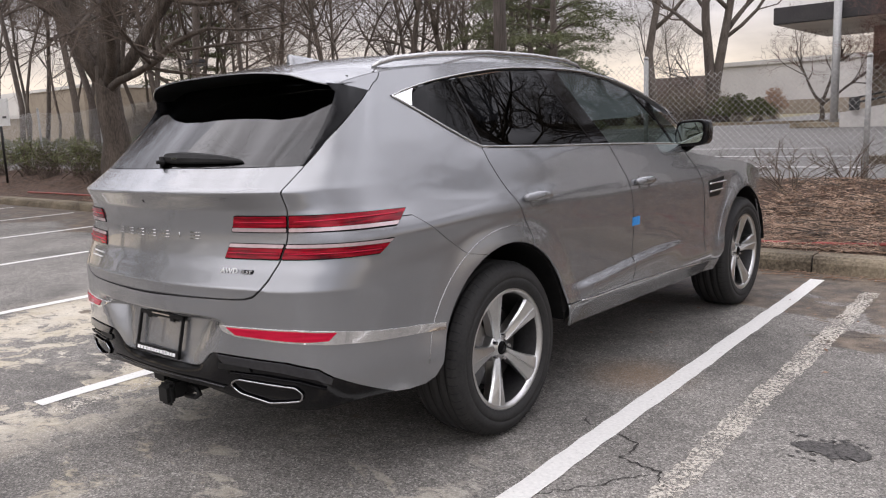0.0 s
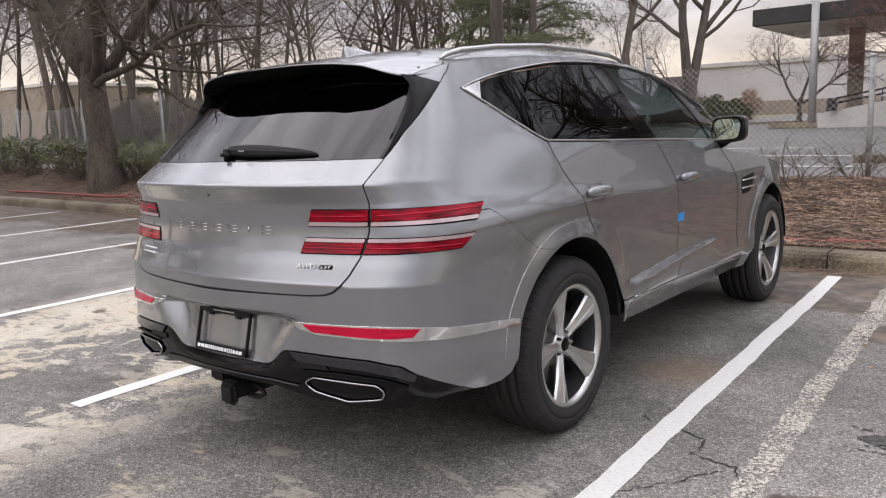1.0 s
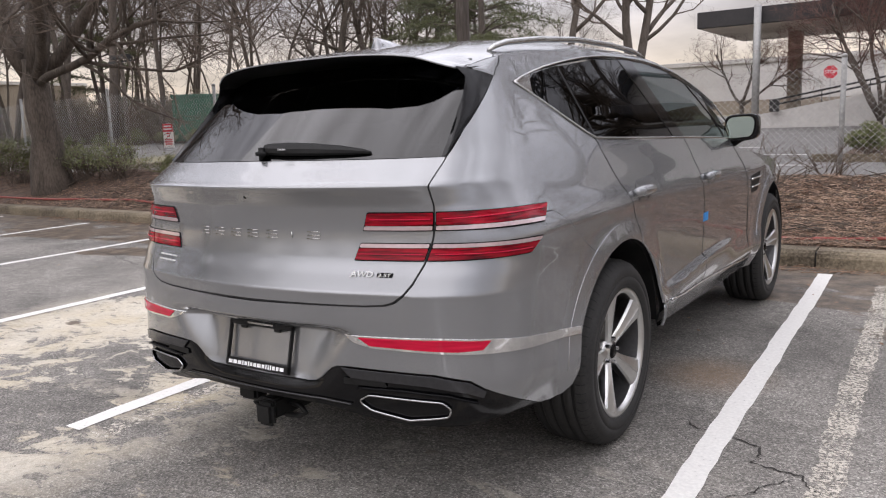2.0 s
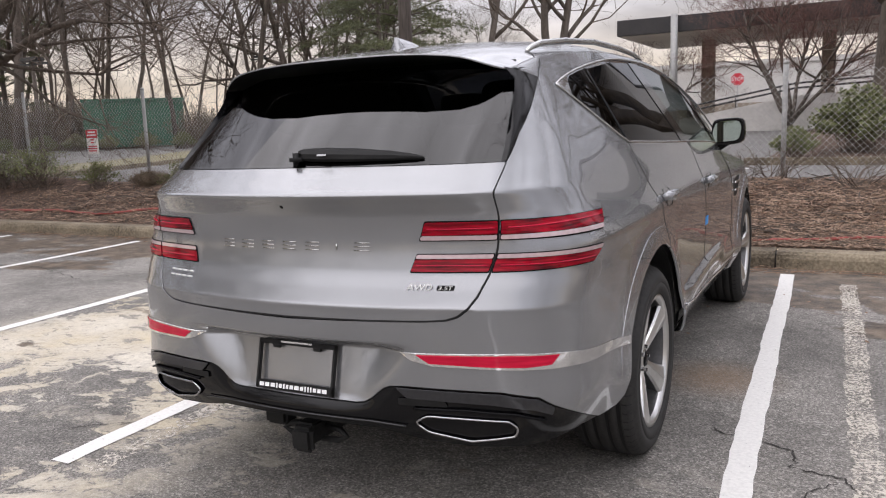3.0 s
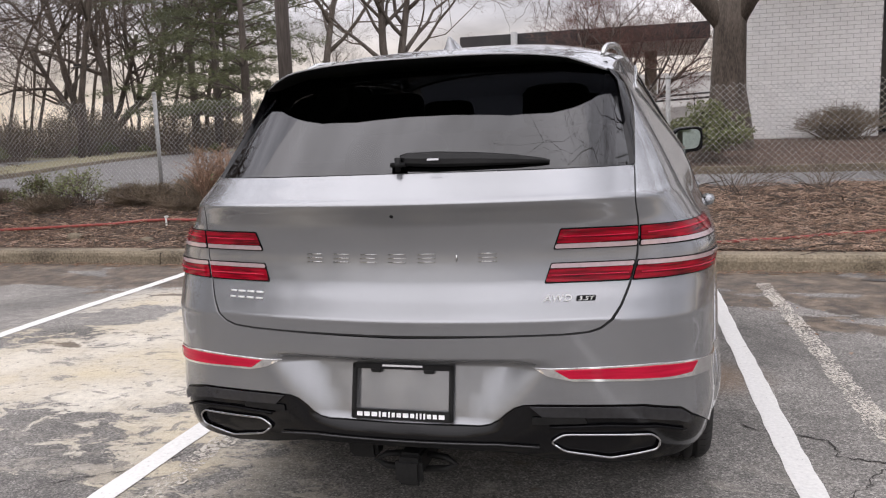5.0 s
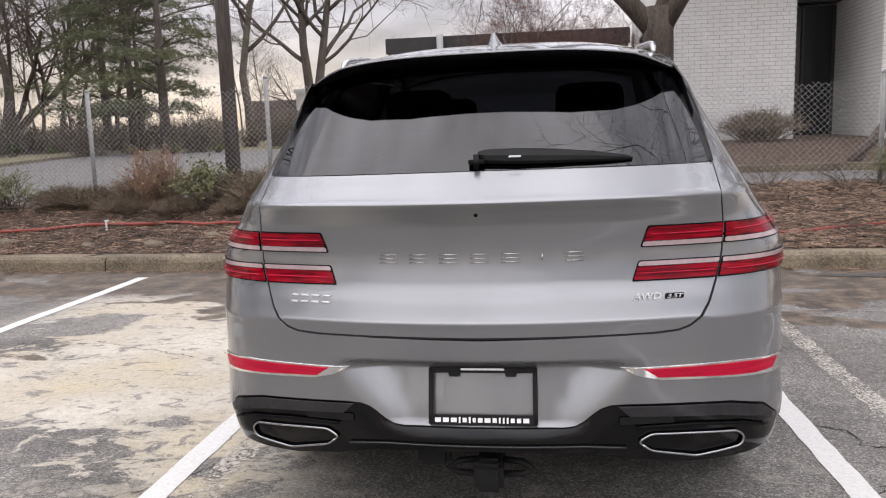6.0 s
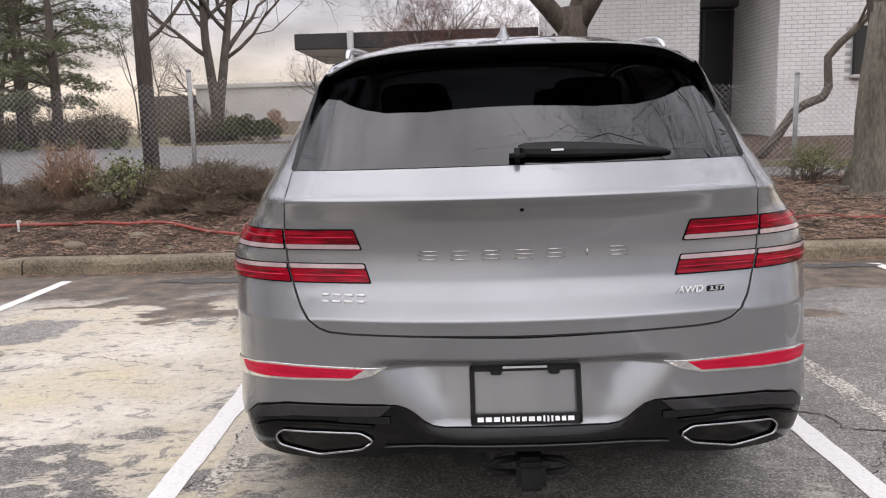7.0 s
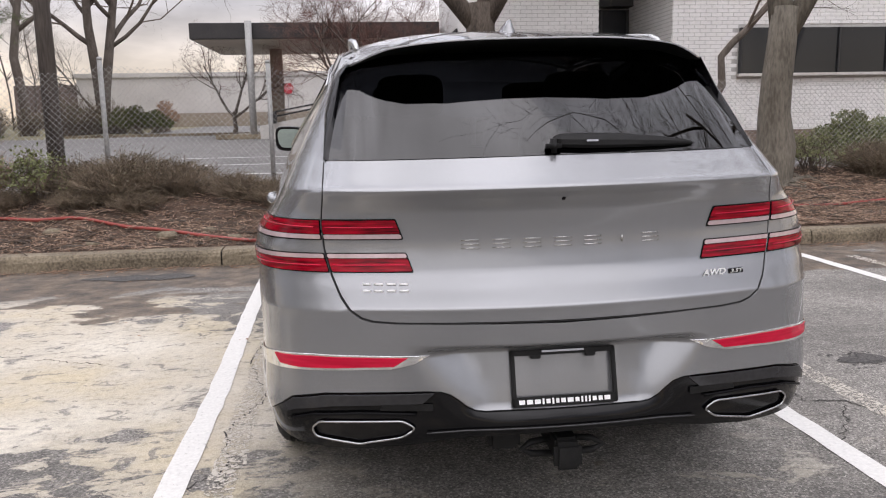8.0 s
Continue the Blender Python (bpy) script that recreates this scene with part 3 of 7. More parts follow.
def pine(height, seed, at):
    rnd = random.Random(seed)
    tree = thing("pine_tree", "tall dark green pine with drooping layered boughs", "tree", at, "pines")
    wood, needles = ([], []), ([], [])
    tube_data([(0, 0, -0.2), (0.05, 0, height * 0.4), (0, 0.05, height)], [height * 0.022, height * 0.015, 0.02], 9, *wood)
    v, f = needles
    z = height * 0.16
    while z < height * 0.98:
        reach = (2.7 + (height - z) * 0.20) * rnd.uniform(0.65, 1.2)
        for _ in range(rnd.randint(4, 6)):
            a = rnd.uniform(0, 2 * math.pi)
            n = 5
            pts = [Vector((math.cos(a) * reach * i / n, math.sin(a) * reach * i / n, z + 0.16 * reach * math.sin(2.6 * i / n) - 0.05 * reach * i / n)) for i in range(n + 1)]
            tube_data(pts, [0.05, 0.04, 0.03, 0.022, 0.015, 0.008], 4, *wood)
            for i in range(int(24 + reach * 24)):
                t = rnd.uniform(0.25, 1.05) ** 0.8
                k = min(n - 1, int(t * n))
                c = pts[k].lerp(pts[k + 1], min(1.0, t * n - k)) + Vector((rnd.gauss(0, 0.26), rnd.gauss(0, 0.26), rnd.gauss(0.03, 0.11)))
                for _ in range(9):
                    d = Vector((rnd.gauss(0, 1), rnd.gauss(0, 1), rnd.gauss(0.3, 0.6))).normalized() * rnd.uniform(0.10, 0.20)
                    w = d.orthogonal().normalized() * 0.013
                    b = len(v)
                    v += [c - w, c + w, c + d]
                    f.append((b, b + 1, b + 2))
        z += rnd.uniform(0.6, 1.25) * height / 11
    put("trunk", mesh_of("trunk", *wood, True), BARK_DARK, tree)
    put("crown", mesh_of("crown", *needles), NEEDLE, tree, "layered boughs of green needles")
    return tree


def shrub(width, height, seed, label, leaf, stems=70, leaves=900, at=None, twig=None, name="shrub", leaf_size=0.022):
    """A bush: thin stems from one root with small leaves among them."""
    rnd = random.Random(seed)
    bush = thing(name, label, "shrub", at, "shrubs")
    wood, green = ([], []), ([], [])
    tips = []
    for _ in range(stems):
        a, out = rnd.uniform(0, 2 * math.pi), rnd.random() ** 0.6
        top = Vector((math.cos(a) * out * width / 2, math.sin(a) * out * width / 2, height * (1.05 - 0.55 * out * out) * rnd.uniform(0.7, 1.1)))
        root = Vector((rnd.gauss(0, width * 0.10), rnd.gauss(0, width * 0.10), -0.05))
        mid = root.lerp(top, 0.5) + Vector((rnd.gauss(0, 0.05), rnd.gauss(0, 0.05), 0.06))
        tube_data([root, mid, top], [0.007, 0.005, 0.0025], 3, *wood)
        tips.append((root, mid, top))
        for _ in range(3):
            t = rnd.uniform(0.3, 0.9)
            p = mid.lerp(top, t)
            q = p + Vector((rnd.gauss(0, 0.10), rnd.gauss(0, 0.10), rnd.uniform(0.02, 0.16)))
            tube_data([p, q], [0.003, 0.0018], 3, *wood)
            tips.append((p, p.lerp(q, 0.5), q))
    v, f = green
    for _ in range(leaves):
        r, m, t = rnd.choice(tips)
        c = m.lerp(t, rnd.uniform(0.0, 1.05)) + Vector((rnd.gauss(0, 0.03), rnd.gauss(0, 0.03), rnd.gauss(0, 0.03)))
        d = Vector((rnd.gauss(0, 1), rnd.gauss(0, 1), rnd.gauss(0.2, 0.7))).normalized()
        w = d.orthogonal().normalized() * leaf_size * rnd.uniform(0.5, 0.8)
        d *= leaf_size * rnd.uniform(1.2, 2.0)
        b = len(v)
        v += [c, c + d * 0.5 + w, c + d, c + d * 0.5 - w]
        f.append((b, b + 1, b + 2, b + 3))
    put("stem_mass", mesh_of("stem_mass", *wood), twig or TWIG, bush)
    if leaves:
        put("foliage", mesh_of("foliage", *green), leaf, bush)
    return bush


def on_ground(x, y, rz=0.0, scale=1.0, sink=0.03):
    return pose(x, y, bank_height(x, y) - sink, 0, 0, rz) @ Matrix.Scale(scale, 4)


bare_tree(9, 0.31, 21, "broad bare tree with a thick grey trunk on the bank", forks=((-0.6, 0.1, 0.9, 6.0, 0.66), (0.12, 0.2, 1.0, 6.5, 0.78), (0.85, -0.1, 0.6, 4.6, 0.42), (-0.2, -0.5, 0.9, 5.0, 0.5), (0.6, 0.5, 0.9, 5.0, 0.45), (1.0, -0.3, 0.35, 4.2, 0.28), (-1.0, 0.1, 0.45, 4.6, 0.32)), kids=(10, 7, 6, 4), clear=2.5, lean=(-0.25, 0), at=on_ground(-12.8, 5.6))
corner_tree = bare_tree(8, 0.215, 22, "bare tree with a forked pale grey trunk and surface roots", forks=((0.62, 0.0, 1.0, 4.6, 0.62), (-0.12, 0.1, 1.0, 4.8, 0.74)), kids=(10, 8, 7, 5), clear=2.15, lean=(0.10, 0), bend=0.05, bark=BARK_PALE, at=on_ground(4.62, 6.25))
root_rnd = random.Random(8)
for i in range(11):
    a, r = radians(195 + 15 * i + root_rnd.uniform(-6, 6)), root_rnd.uniform(0.55, 1.0)
    path = []
    for k in range(6):
        u = 0.14 + (r - 0.14) * k / 5
        x, y = u * math.cos(a + 0.25 * math.sin(2.2 * k + i)), u * math.sin(a + 0.25 * math.sin(2.2 * k + i)) * 0.85
        path.append((x, y, bank_height(4.62 + x, 6.25 + y) - bank_height(4.62, 6.25) + 0.03 + 0.16 * max(0.0, 0.4 - u) + 0.018 * math.sin(3 * k + i) - 0.02 * (k == 5)))
    tube("root", path, [0.06, 0.045, 0.036, 0.03, 0.022, 0.012], BARK_PALE, corner_tree, 7)
bare_tree(11, 0.42, 23, "massive grey-barked bare tree beside the white building", forks=((-0.7, 0.0, 0.8, 5.5, 0.55), (0.2, 0.2, 1.0, 6.5, 0.7), (0.75, -0.2, 0.9, 5.5, 0.5)), kids=(10, 8, 7, 4), clear=3.2, at=on_ground(2.33, 15.3))
bare_tree(15, 0.44, 24, "tall bare tree with two dark trunks", forks=((0.0, 0.0, 1.0, 10, 0.72), (0.13, 0.05, 1.0, 10, 0.70), (-0.55, 0.1, 0.7, 4, 0.18)), kids=(11, 6, 4, 3), clear=1.3, bend=0.035, bark=BARK_DARK, at=on_ground(-14.3, 41.9))
bare_tree(15, 0.32, 25, "tall straight bare tree with a dark trunk", kids=(10, 5, 4, 3), bark=BARK_DARK, at=on_ground(-20.7, 48.3))
bare_tree(9, 0.45, 26, "wide spreading bare tree with several leaning dark trunks", forks=((-0.9, 0.1, 0.75, 8, 0.5), (0.1, 0.2, 1.0, 9, 0.6), (0.9, 0.1, 0.7, 8, 0.5), (0.5, -0.3, 0.9, 7, 0.4)), kids=(9, 6, 5, 3), clear=1.0, bark=BARK_DARK, at=on_ground(-33.5, 40.5, 0, 1.15))
bare_tree(6.5, 0.10, 27, "bushy reddish bare tree with many thin stems", forks=tuple((math.cos(a), math.sin(a), 1.9, 4.2, 0.75) for a in (0.2, 1.3, 2.4, 3.6, 4.9, 5.6)), kids=(9, 8, 6, 4), clear=0.5, twig=TWIG_RED, bark=BARK_DARK, at=on_ground(-0.4, 26.9))
bare_tree(4, 0.10, 28, "small bare ornamental tree with flat tiers of twigs", forks=((-0.9, 0.2, 0.55, 2.6, 0.6), (0.9, 0.1, 0.5, 2.6, 0.6), (0.1, 0.3, 1.0, 2.2, 0.7)), kids=(8, 6, 5, 3), clear=1.1, twig=TWIG_RED, bark=BARK_DARK, at=on_ground(-5.7, 31.0))

# the wood beyond the far road
wood_kinds = [bare_tree(13 + 1.5 * i, 0.11 + 0.022 * i, 40 + i, "tall bare woodland tree beyond the road", kids=((11, 7, 6, 4), (10, 7, 6, 4), (12, 7, 5, 4), (10, 8, 6, 4))[i], lean=((0.05, 0), (-0.08, 0.02), (0.1, 0), (0, 0.05))[i], bark=BARK_DARK if i % 2 else BARK, at=on_ground(*((-44, 30), (-52, 36), (-34, 47), (-58, 24))[i])) for i in range(4)]
wood_rnd = random.Random(77)
wood_spots = []
for _ in range(400):
    bearing, far = radians(wood_rnd.uniform(121, 171)), wood_rnd.uniform(36, 82)
    x, y = 1.5 + far * math.cos(bearing), -3 + far * math.sin(bearing)
    if y > 14 and (x < -24 or y > 50) and all((x - a) ** 2 + (y - b) ** 2 > 9 for a, b in wood_spots):
        wood_spots.append((x, y))
    if len(wood_spots) == 64:
        break
for i, (x, y) in enumerate(wood_spots):
    copy_thing(wood_kinds[i % 4], pose(x, y, bank_height(x, y) - 0.1, 0, 0, wood_rnd.uniform(0, 360)) @ Matrix.Scale(wood_rnd.uniform(0.75, 1.2), 4))
# trees across the car park, seen only in the car's paint and glass
for i, (x, y) in enumerate(((8.0, -5.0), (-9.0, -5.5), (15, -6), (19, 4), (13, 13), (-19, -6), (-24, -14), (27, -14), (22, 11), (8.5, 1.5), (12, 6), (9.5, -2.5))):
    copy_thing(wood_kinds[i % 4], pose(x, y, -0.05, 0, 0, 70 * i) @ Matrix.Scale(0.8, 4))

first_pine = pine(11.5, 51, on_ground(-17.7, 30.5))
# unseen evergreens added across the car park to darken the car's reflections
for x, y, s, r in ((-15, -5, 1.15, 30), (-19, -10, 1.3, 110), (-14, -14, 1.1, 200), (-23, -3, 1.3, 300), (-25, -17, 1.4, 60), (-19, -29, 0.8, 20), (-13, -31, 0.65, 80), (-7.5, -30, 0.6, 140), (-1.5, -32, 0.55, 190), (4, -30, 0.6, 250), (10, -31, 0.6, 310), (16, -29, 0.7, 40), (23, -26, 0.7, 100)):
    copy_thing(first_pine, pose(x, y, -0.05, 0, 0, r) @ Matrix.Scale(s, 4))
for x, y, s, r in ((-21.0, 33.5, 0.95, 70), (-24.5, 37, 1.05, 140), (-31, 52, 1.1, 20), (-43, 27, 0.8, 250)):
    copy_thing(first_pine, on_ground(x, y, r, s))

thicket = shrub(3.2, 2.0, 66, "tangled brown undergrowth at the edge of the wood", LEAF_DULL, 420, 900, at=on_ground(-29, 33.5), name="undergrowth", leaf_size=0.05)
thick_rnd = random.Random(12)
for i in range(34):
    bearing, far = radians(116 + 54 * (i + 0.5 * thick_rnd.random()) / 34), thick_rnd.uniform(40, 54)
    x, y = 1.5 + far * math.cos(bearing), -3 + far * math.sin(bearing)
    copy_thing(thicket, on_ground(x, max(y, 26.5), 57 * i, thick_rnd.uniform(0.7, 1.2) * (1.0 if bearing < radians(126) else 1.3)))
green_bush = shrub(1.1, 0.55, 61, "low green shrub with brown stems on the bank", LEAF, 60, 1300, at=on_ground(-4.35, 6.3))
brown_bush = shrub(1.35, 0.42, 62, "dull brown twiggy shrub on the bank", LEAF_DULL, 300, 500, at=on_ground(-3.4, 6.15), twig=TWIG_TAN, leaf_size=0.014)
dry_bush = shrub(0.7, 0.78, 63, "tall tuft of straw-coloured dry stems on the bank", DRY_LEAF, 90, 60, at=on_ground(-5.15, 6.2), twig=DRY_LEAF, name="dry_grass_tuft")
bush_rnd = random.Random(5)
for x, y, kind, s in ((-2.7, 6.3, 1, 0.9), (-2.0, 6.1, 1, 0.7), (-3.1, 5.8, 1, 0.55), (-4.6, 5.9, 1, 0.55), (-5.4, 6.0, 1, 0.6), (-6.0, 6.4, 1, 0.75), (-1.5, 5.9, 1, 0.7), (-7.4, 5.8, 1, 0.6), (-3.3, 6.5, 1, 1.1), (-4.0, 6.6, 1, 1.1), (-5.3, 6.6, 1, 1.0), (-3.8, 5.95, 1, 0.55), (-6.4, 6.3, 1, 0.75), (-7.1, 6.1, 0, 0.9), (-7.9, 6.2, 0, 0.8), (-8.8, 6.3, 1, 0.6), (-9.9, 6.2, 0, 0.75), (-11.6, 6.3, 0, 1.2),
                      (-12.4, 6.1, 0, 1.2), (-13.6, 6.2, 0, 1.35), (-14.6, 6.0, 0, 1.3), (-15.7, 6.2, 0, 1.3), (-17.2, 6.1, 0, 1.3), (-18.6, 6.2, 0, 1.4), (-20.5, 6.1, 0, 1.3), (4.1, 6.5, 0, 0.8), (5.3, 6.4, 0, 0.9), (6.1, 6.3, 1, 1.0), (6.9, 6.2, 0, 1.0), (-5.0, 6.5, 2, 1.0), (-1.1, 6.4, 1, 0.8)):
    copy_thing((green_bush, brown_bush, dry_bush)[kind], on_ground(x, y, bush_rnd.uniform(0, 360), s))

brush = shrub(1.3, 0.6, 68, "sparse bare grey brushwood on the bank", LEAF_DULL, 24, 0, at=on_ground(0.25, 6.35), name="brushwood")
for x, y, s in ((0.9, 6.55, 0.8), (1.7, 6.4, 0.9), (2.6, 6.5, 0.8), (3.4, 6.3, 0.7), (-0.4, 6.5, 0.8)):
    copy_thing(brush, on_ground(x, y, 70 * x, s))


def fallen_branch():
    rnd = random.Random(14)
    top = thing("fallen_branch", "dark crooked branch lying on the bank by the fence", "branch")
    path = [(0.2, 6.35, 0.40), (0.42, 6.42, 0.47), (0.6, 6.46, 0.57), (0.76, 6.5, 0.635), (0.95, 6.5, 0.60), (1.2, 6.5, 0.57), (1.6, 6.45, 0.52), (2.1, 6.35, 0.52)]
    limb_ob = tube("limb", path, [0.010, 0.016, 0.02, 0.022, 0.024, 0.026, 0.028, 0.026], BARK_DARK, top, 7)
    for i in range(12):
        p = Vector(path[rnd.randrange(1, 7)])
        q = p + Vector((rnd.uniform(-0.35, 0.2), rnd.uniform(-0.15, 0.15), rnd.uniform(0.05, 0.35)))
        m = p.lerp(q, 0.5) + Vector((0, 0, rnd.uniform(-0.05, 0.05)))
        tube("twig", [p, m, q], [0.007, 0.005, 0.002], BARK_DARK, limb_ob, 4)


fallen_branch()


def kinked_tree():
    """A small tree with a crooked trunk by the white building."""
    rnd = random.Random(15)
    top = thing("crooked_tree", "small dark tree with a sharply crooked leaning trunk", "tree", None, "bare trees")
    path = [Vector(p) for p in ((5.55, 12.5, 0.55), (5.9, 12.5, 0.93), (6.28, 12.5, 1.5), (6.5, 12.5, 1.64), (6.82, 12.5, 1.76), (6.92, 12.5, 1.95), (6.9, 12.5, 2.2), (6.88, 12.5, 2.52), (7.1, 12.5, 2.78), (7.4, 12.5, 3.05), (8.0, 12.55, 3.7), (8.4, 12.6, 4.5), (8.6, 12.6, 5.6))]
    wood, twigs = ([], []), ([], [])
    tube_data(path, [0.10, 0.095, 0.09, 0.088, 0.085, 0.08, 0.075, 0.072, 0.07, 0.066, 0.06, 0.05, 0.02], 10, *wood)
    for k in range(9, 13):
        for _ in range(2):
            limb(rnd, path[k], (rnd.uniform(0.0, 1), rnd.uniform(-0.5, 0.5), 1), 2.2, 0.03, 2, 4, wood, twigs, (0, 0, 5, 4))
    put("trunk", mesh_of("trunk", *wood, True), BARK_DARK, top)
    put("crown", mesh_of("crown", *twigs), TWIG, top)


kinked_tree()
hedge_bush = shrub(2.6, 1.5, 64, "dense green bush beyond the fence", LEAF, 160, 9500, at=on_ground(1.75, 13.2, 0, 0.72), name="evergreen_bush", leaf_size=0.055)
for x, y, s in ((0.7, 12.4, 0.5), (7.9, 9.6, 0.75), (9.2, 10.0, 0.85), (-13.0, 40.3, 1.15), (-12.1, 40.0, 1.25), (-11.2, 40.4, 1.05)):
    copy_thing(hedge_bush, on_ground(x, y, 40 * x, s))
copy_thing(brown_bush, on_ground(5.0, 17.2, 10, 1.7))
shrub(1.7, 1.75, 65, "round tan-leaved bush beside the green hedge", DRY_LEAF, 90, 2600, at=on_ground(-11.45, 43.6), name="tan_bush", leaf_size=0.05)
for x, y, s in ((-13.5, 40.6, 0.85), (-14.6, 40.2, 0.95), (-15.7, 40.5, 0.9)):
    copy_thing(thicket, on_ground(x, y, 70 * x, s))
for x, y, s in ((-23.2, 56.5, 0.50), (-25.4, 57.5, 0.56)):
    copy_thing(wood_kinds[1], on_ground(x, y, 30 * x, s))
for i in range(15):
    copy_thing(hedge_bush, on_ground(-26.6 - 2.3 * i, 24.2 + 0.5 * bush_rnd.random() - 0.2 * i, 33 * i, 0.62 + 0.2 * bush_rnd.random()))
for i in range(9):
    copy_thing(hedge_bush, on_ground(-15.4 - 2.3 * i, 30.4 + 0.6 * bush_rnd.random() + 0.3 * i, 50 * i, 0.42 + 0.2 * bush_rnd.random()))
for i in range(12):
    copy_thing(thicket, on_ground(-15.5 - 2.0 * i, 38.5 + 0.5 * i + bush_rnd.random(), 50 * i, 0.7 + 0.3 * bush_rnd.random()))


# ---- litter on the bank ----
def litter():
    rnd = random.Random(9)
    v, f = [], []
    for _ in range(24000):
        x = rnd.uniform(-13, 8) if rnd.random() < 0.8 else rnd.uniform(-1, 6)
        y = 4.62 + abs(rnd.gauss(0, 1.1))
        if y > 7.2:
            continue
        z = bank_height(x, y) + 0.006
        a, s = rnd.uniform(0, 6.283), rnd.uniform(0.010, 0.028)
        d = Vector((math.cos(a), math.sin(a), rnd.uniform(-0.3, 0.5))) * s
        w = Vector((-math.sin(a), math.cos(a), rnd.uniform(-0.4, 0.4))) * s * rnd.uniform(0.25, 0.6)
        c, b = Vector((x, y, z + rnd.uniform(0, 0.02))), len(v)
        v += [c - d, c + w, c + d, c - w]
        f.append((b, b + 1, b + 2, b + 3))
    ob = put("fallen_leaves", mesh_of("fallen_leaves", v, f), DRY_LEAF)
    tagged(ob, "brown fallen leaves strewn over the mulch", "leaf litter", kind="stuff")
    for name, mat, count, long, thick, label in (("fallen_sticks", BARK, 420, 0.55, 2.2, "grey-brown sticks lying across the mulch"), ("fallen_twigs", TWIG, 15000, 0.20, 1.0, "thin dry brown twigs scattered over the mulch"), ("dry_straw", STRAW, 17000, 0.20, 1.0, "reddish straw and bark shreds over the mulch")):
        v, f = [], []
        for _ in range(count):
            x, y = rnd.uniform(0.2, 7) if rnd.random() < (0.62 if name == "dry_straw" else 0.45) else rnd.uniform(-11, 7), 4.64 + abs(rnd.gauss(0.2, 0.9))
            if y > 7.2:
                continue
            z = bank_height(x, y) + 0.008
            a, s = rnd.uniform(0, 6.283), rnd.uniform(0.2 * long, long)
            d = Vector((math.cos(a), math.sin(a), rnd.uniform(-0.04, 0.25))) * s
            p = Vector((x, y, z))
            tube_data([p, p + d * 0.5 + Vector((rnd.gauss(0, 0.008), 0, rnd.uniform(0, 0.02))), p + d], [0.0036 * thick, 0.0032 * thick, 0.0018 * thick], 3, v, f)
        ob = put(name, mesh_of(name, v, f), mat)
        tagged(ob, label, "litter", kind="stuff")


litter()


def kerb_debris():
    """Leaves, twigs and grit washed up along the foot of the kerb."""
    rnd = random.Random(31)
    v, f = [], []
    for _ in range(2600):
        x, y = rnd.uniform(-11, 6.5), 4.33 - abs(rnd.gauss(0, 0.10)) if rnd.random() < 0.8 else rnd.uniform(1.5, 4.3)
        a, r = rnd.uniform(0, 6.283), rnd.uniform(0.005, 0.020)
        d = Vector((math.cos(a), math.sin(a), rnd.uniform(-0.1, 0.3))) * r
        w = Vector((-math.sin(a), math.cos(a), rnd.uniform(-0.3, 0.3))) * r * rnd.uniform(0.2, 0.6)
        c, b = Vector((x, y, 0.008 + rnd.uniform(0, 0.008))), len(v)
        v += [c - d, c + w, c + d, c - w]
        f.append((b, b + 1, b + 2, b + 3))
    for _ in range(240):
        x, y = rnd.uniform(-11, 6.5), 4.32 - abs(rnd.gauss(0, 0.12))
        a, r = rnd.uniform(-0.7, 0.7), rnd.uniform(0.05, 0.22)
        p, q = Vector((x, y, 0.006)), Vector((x + math.cos(a) * r, min(4.33, y + math.sin(a) * r), rnd.uniform(0.006, 0.03)))
        tube_data([p, p.lerp(q, 0.5) + Vector((0, rnd.gauss(0, 0.01), 0.004)), q], [0.004, 0.0035, 0.002], 3, v, f)
    for _ in range(500):
        x, y = rnd.uniform(-11, 6.5), rnd.uniform(4.40, 4.60)
        a, r = rnd.uniform(0, 6.283), rnd.uniform(0.006, 0.02)
        d, w = Vector((math.cos(a), math.sin(a), 0.1)) * r, Vector((-math.sin(a), math.cos(a), 0.1)) * r * 0.4
        c, b = Vector((x, y, 0.160)), len(v)
        v += [c - d, c + w, c + d, c - w]
        f.append((b, b + 1, b + 2, b + 3))
    ob = put("kerb_debris", mesh_of("kerb_debris", v, f), DRY_LEAF)
    tagged(ob, "brown leaf scraps and twigs along the foot of the kerb", "litter", kind="stuff")


kerb_debris()
for x, y, s in ((-1.9, 4.9, 0.07), (-2.6, 5.0, 0.09), (-3.3, 4.85, 0.06), (-4.4, 4.95, 0.10), (-2.2, 5.15, 0.06), (-3.8, 5.2, 0.08), (-5.2, 4.9, 0.07), (-6.3, 5.0, 0.09)):
    bm = bmesh.new()
    bmesh.ops.create_icosphere(bm, subdivisions=2, radius=1.0)
    for p in bm.verts:
        p.co = Vector((p.co.x * 1.3, p.co.y, p.co.z * 0.6)) * s * (1 + 0.35 * noise.noise(p.co * 1.7 + Vector((x * 9, y, 0))))
    stone = part("stone", bm, CONCRETE, None, smooth=True)
    stone.matrix_basis = pose(x, y, bank_height(x, y) + s * 0.15)
    tagged(stone, "small grey-brown stone half sunk in the mulch", "stone", "stones on the bank")


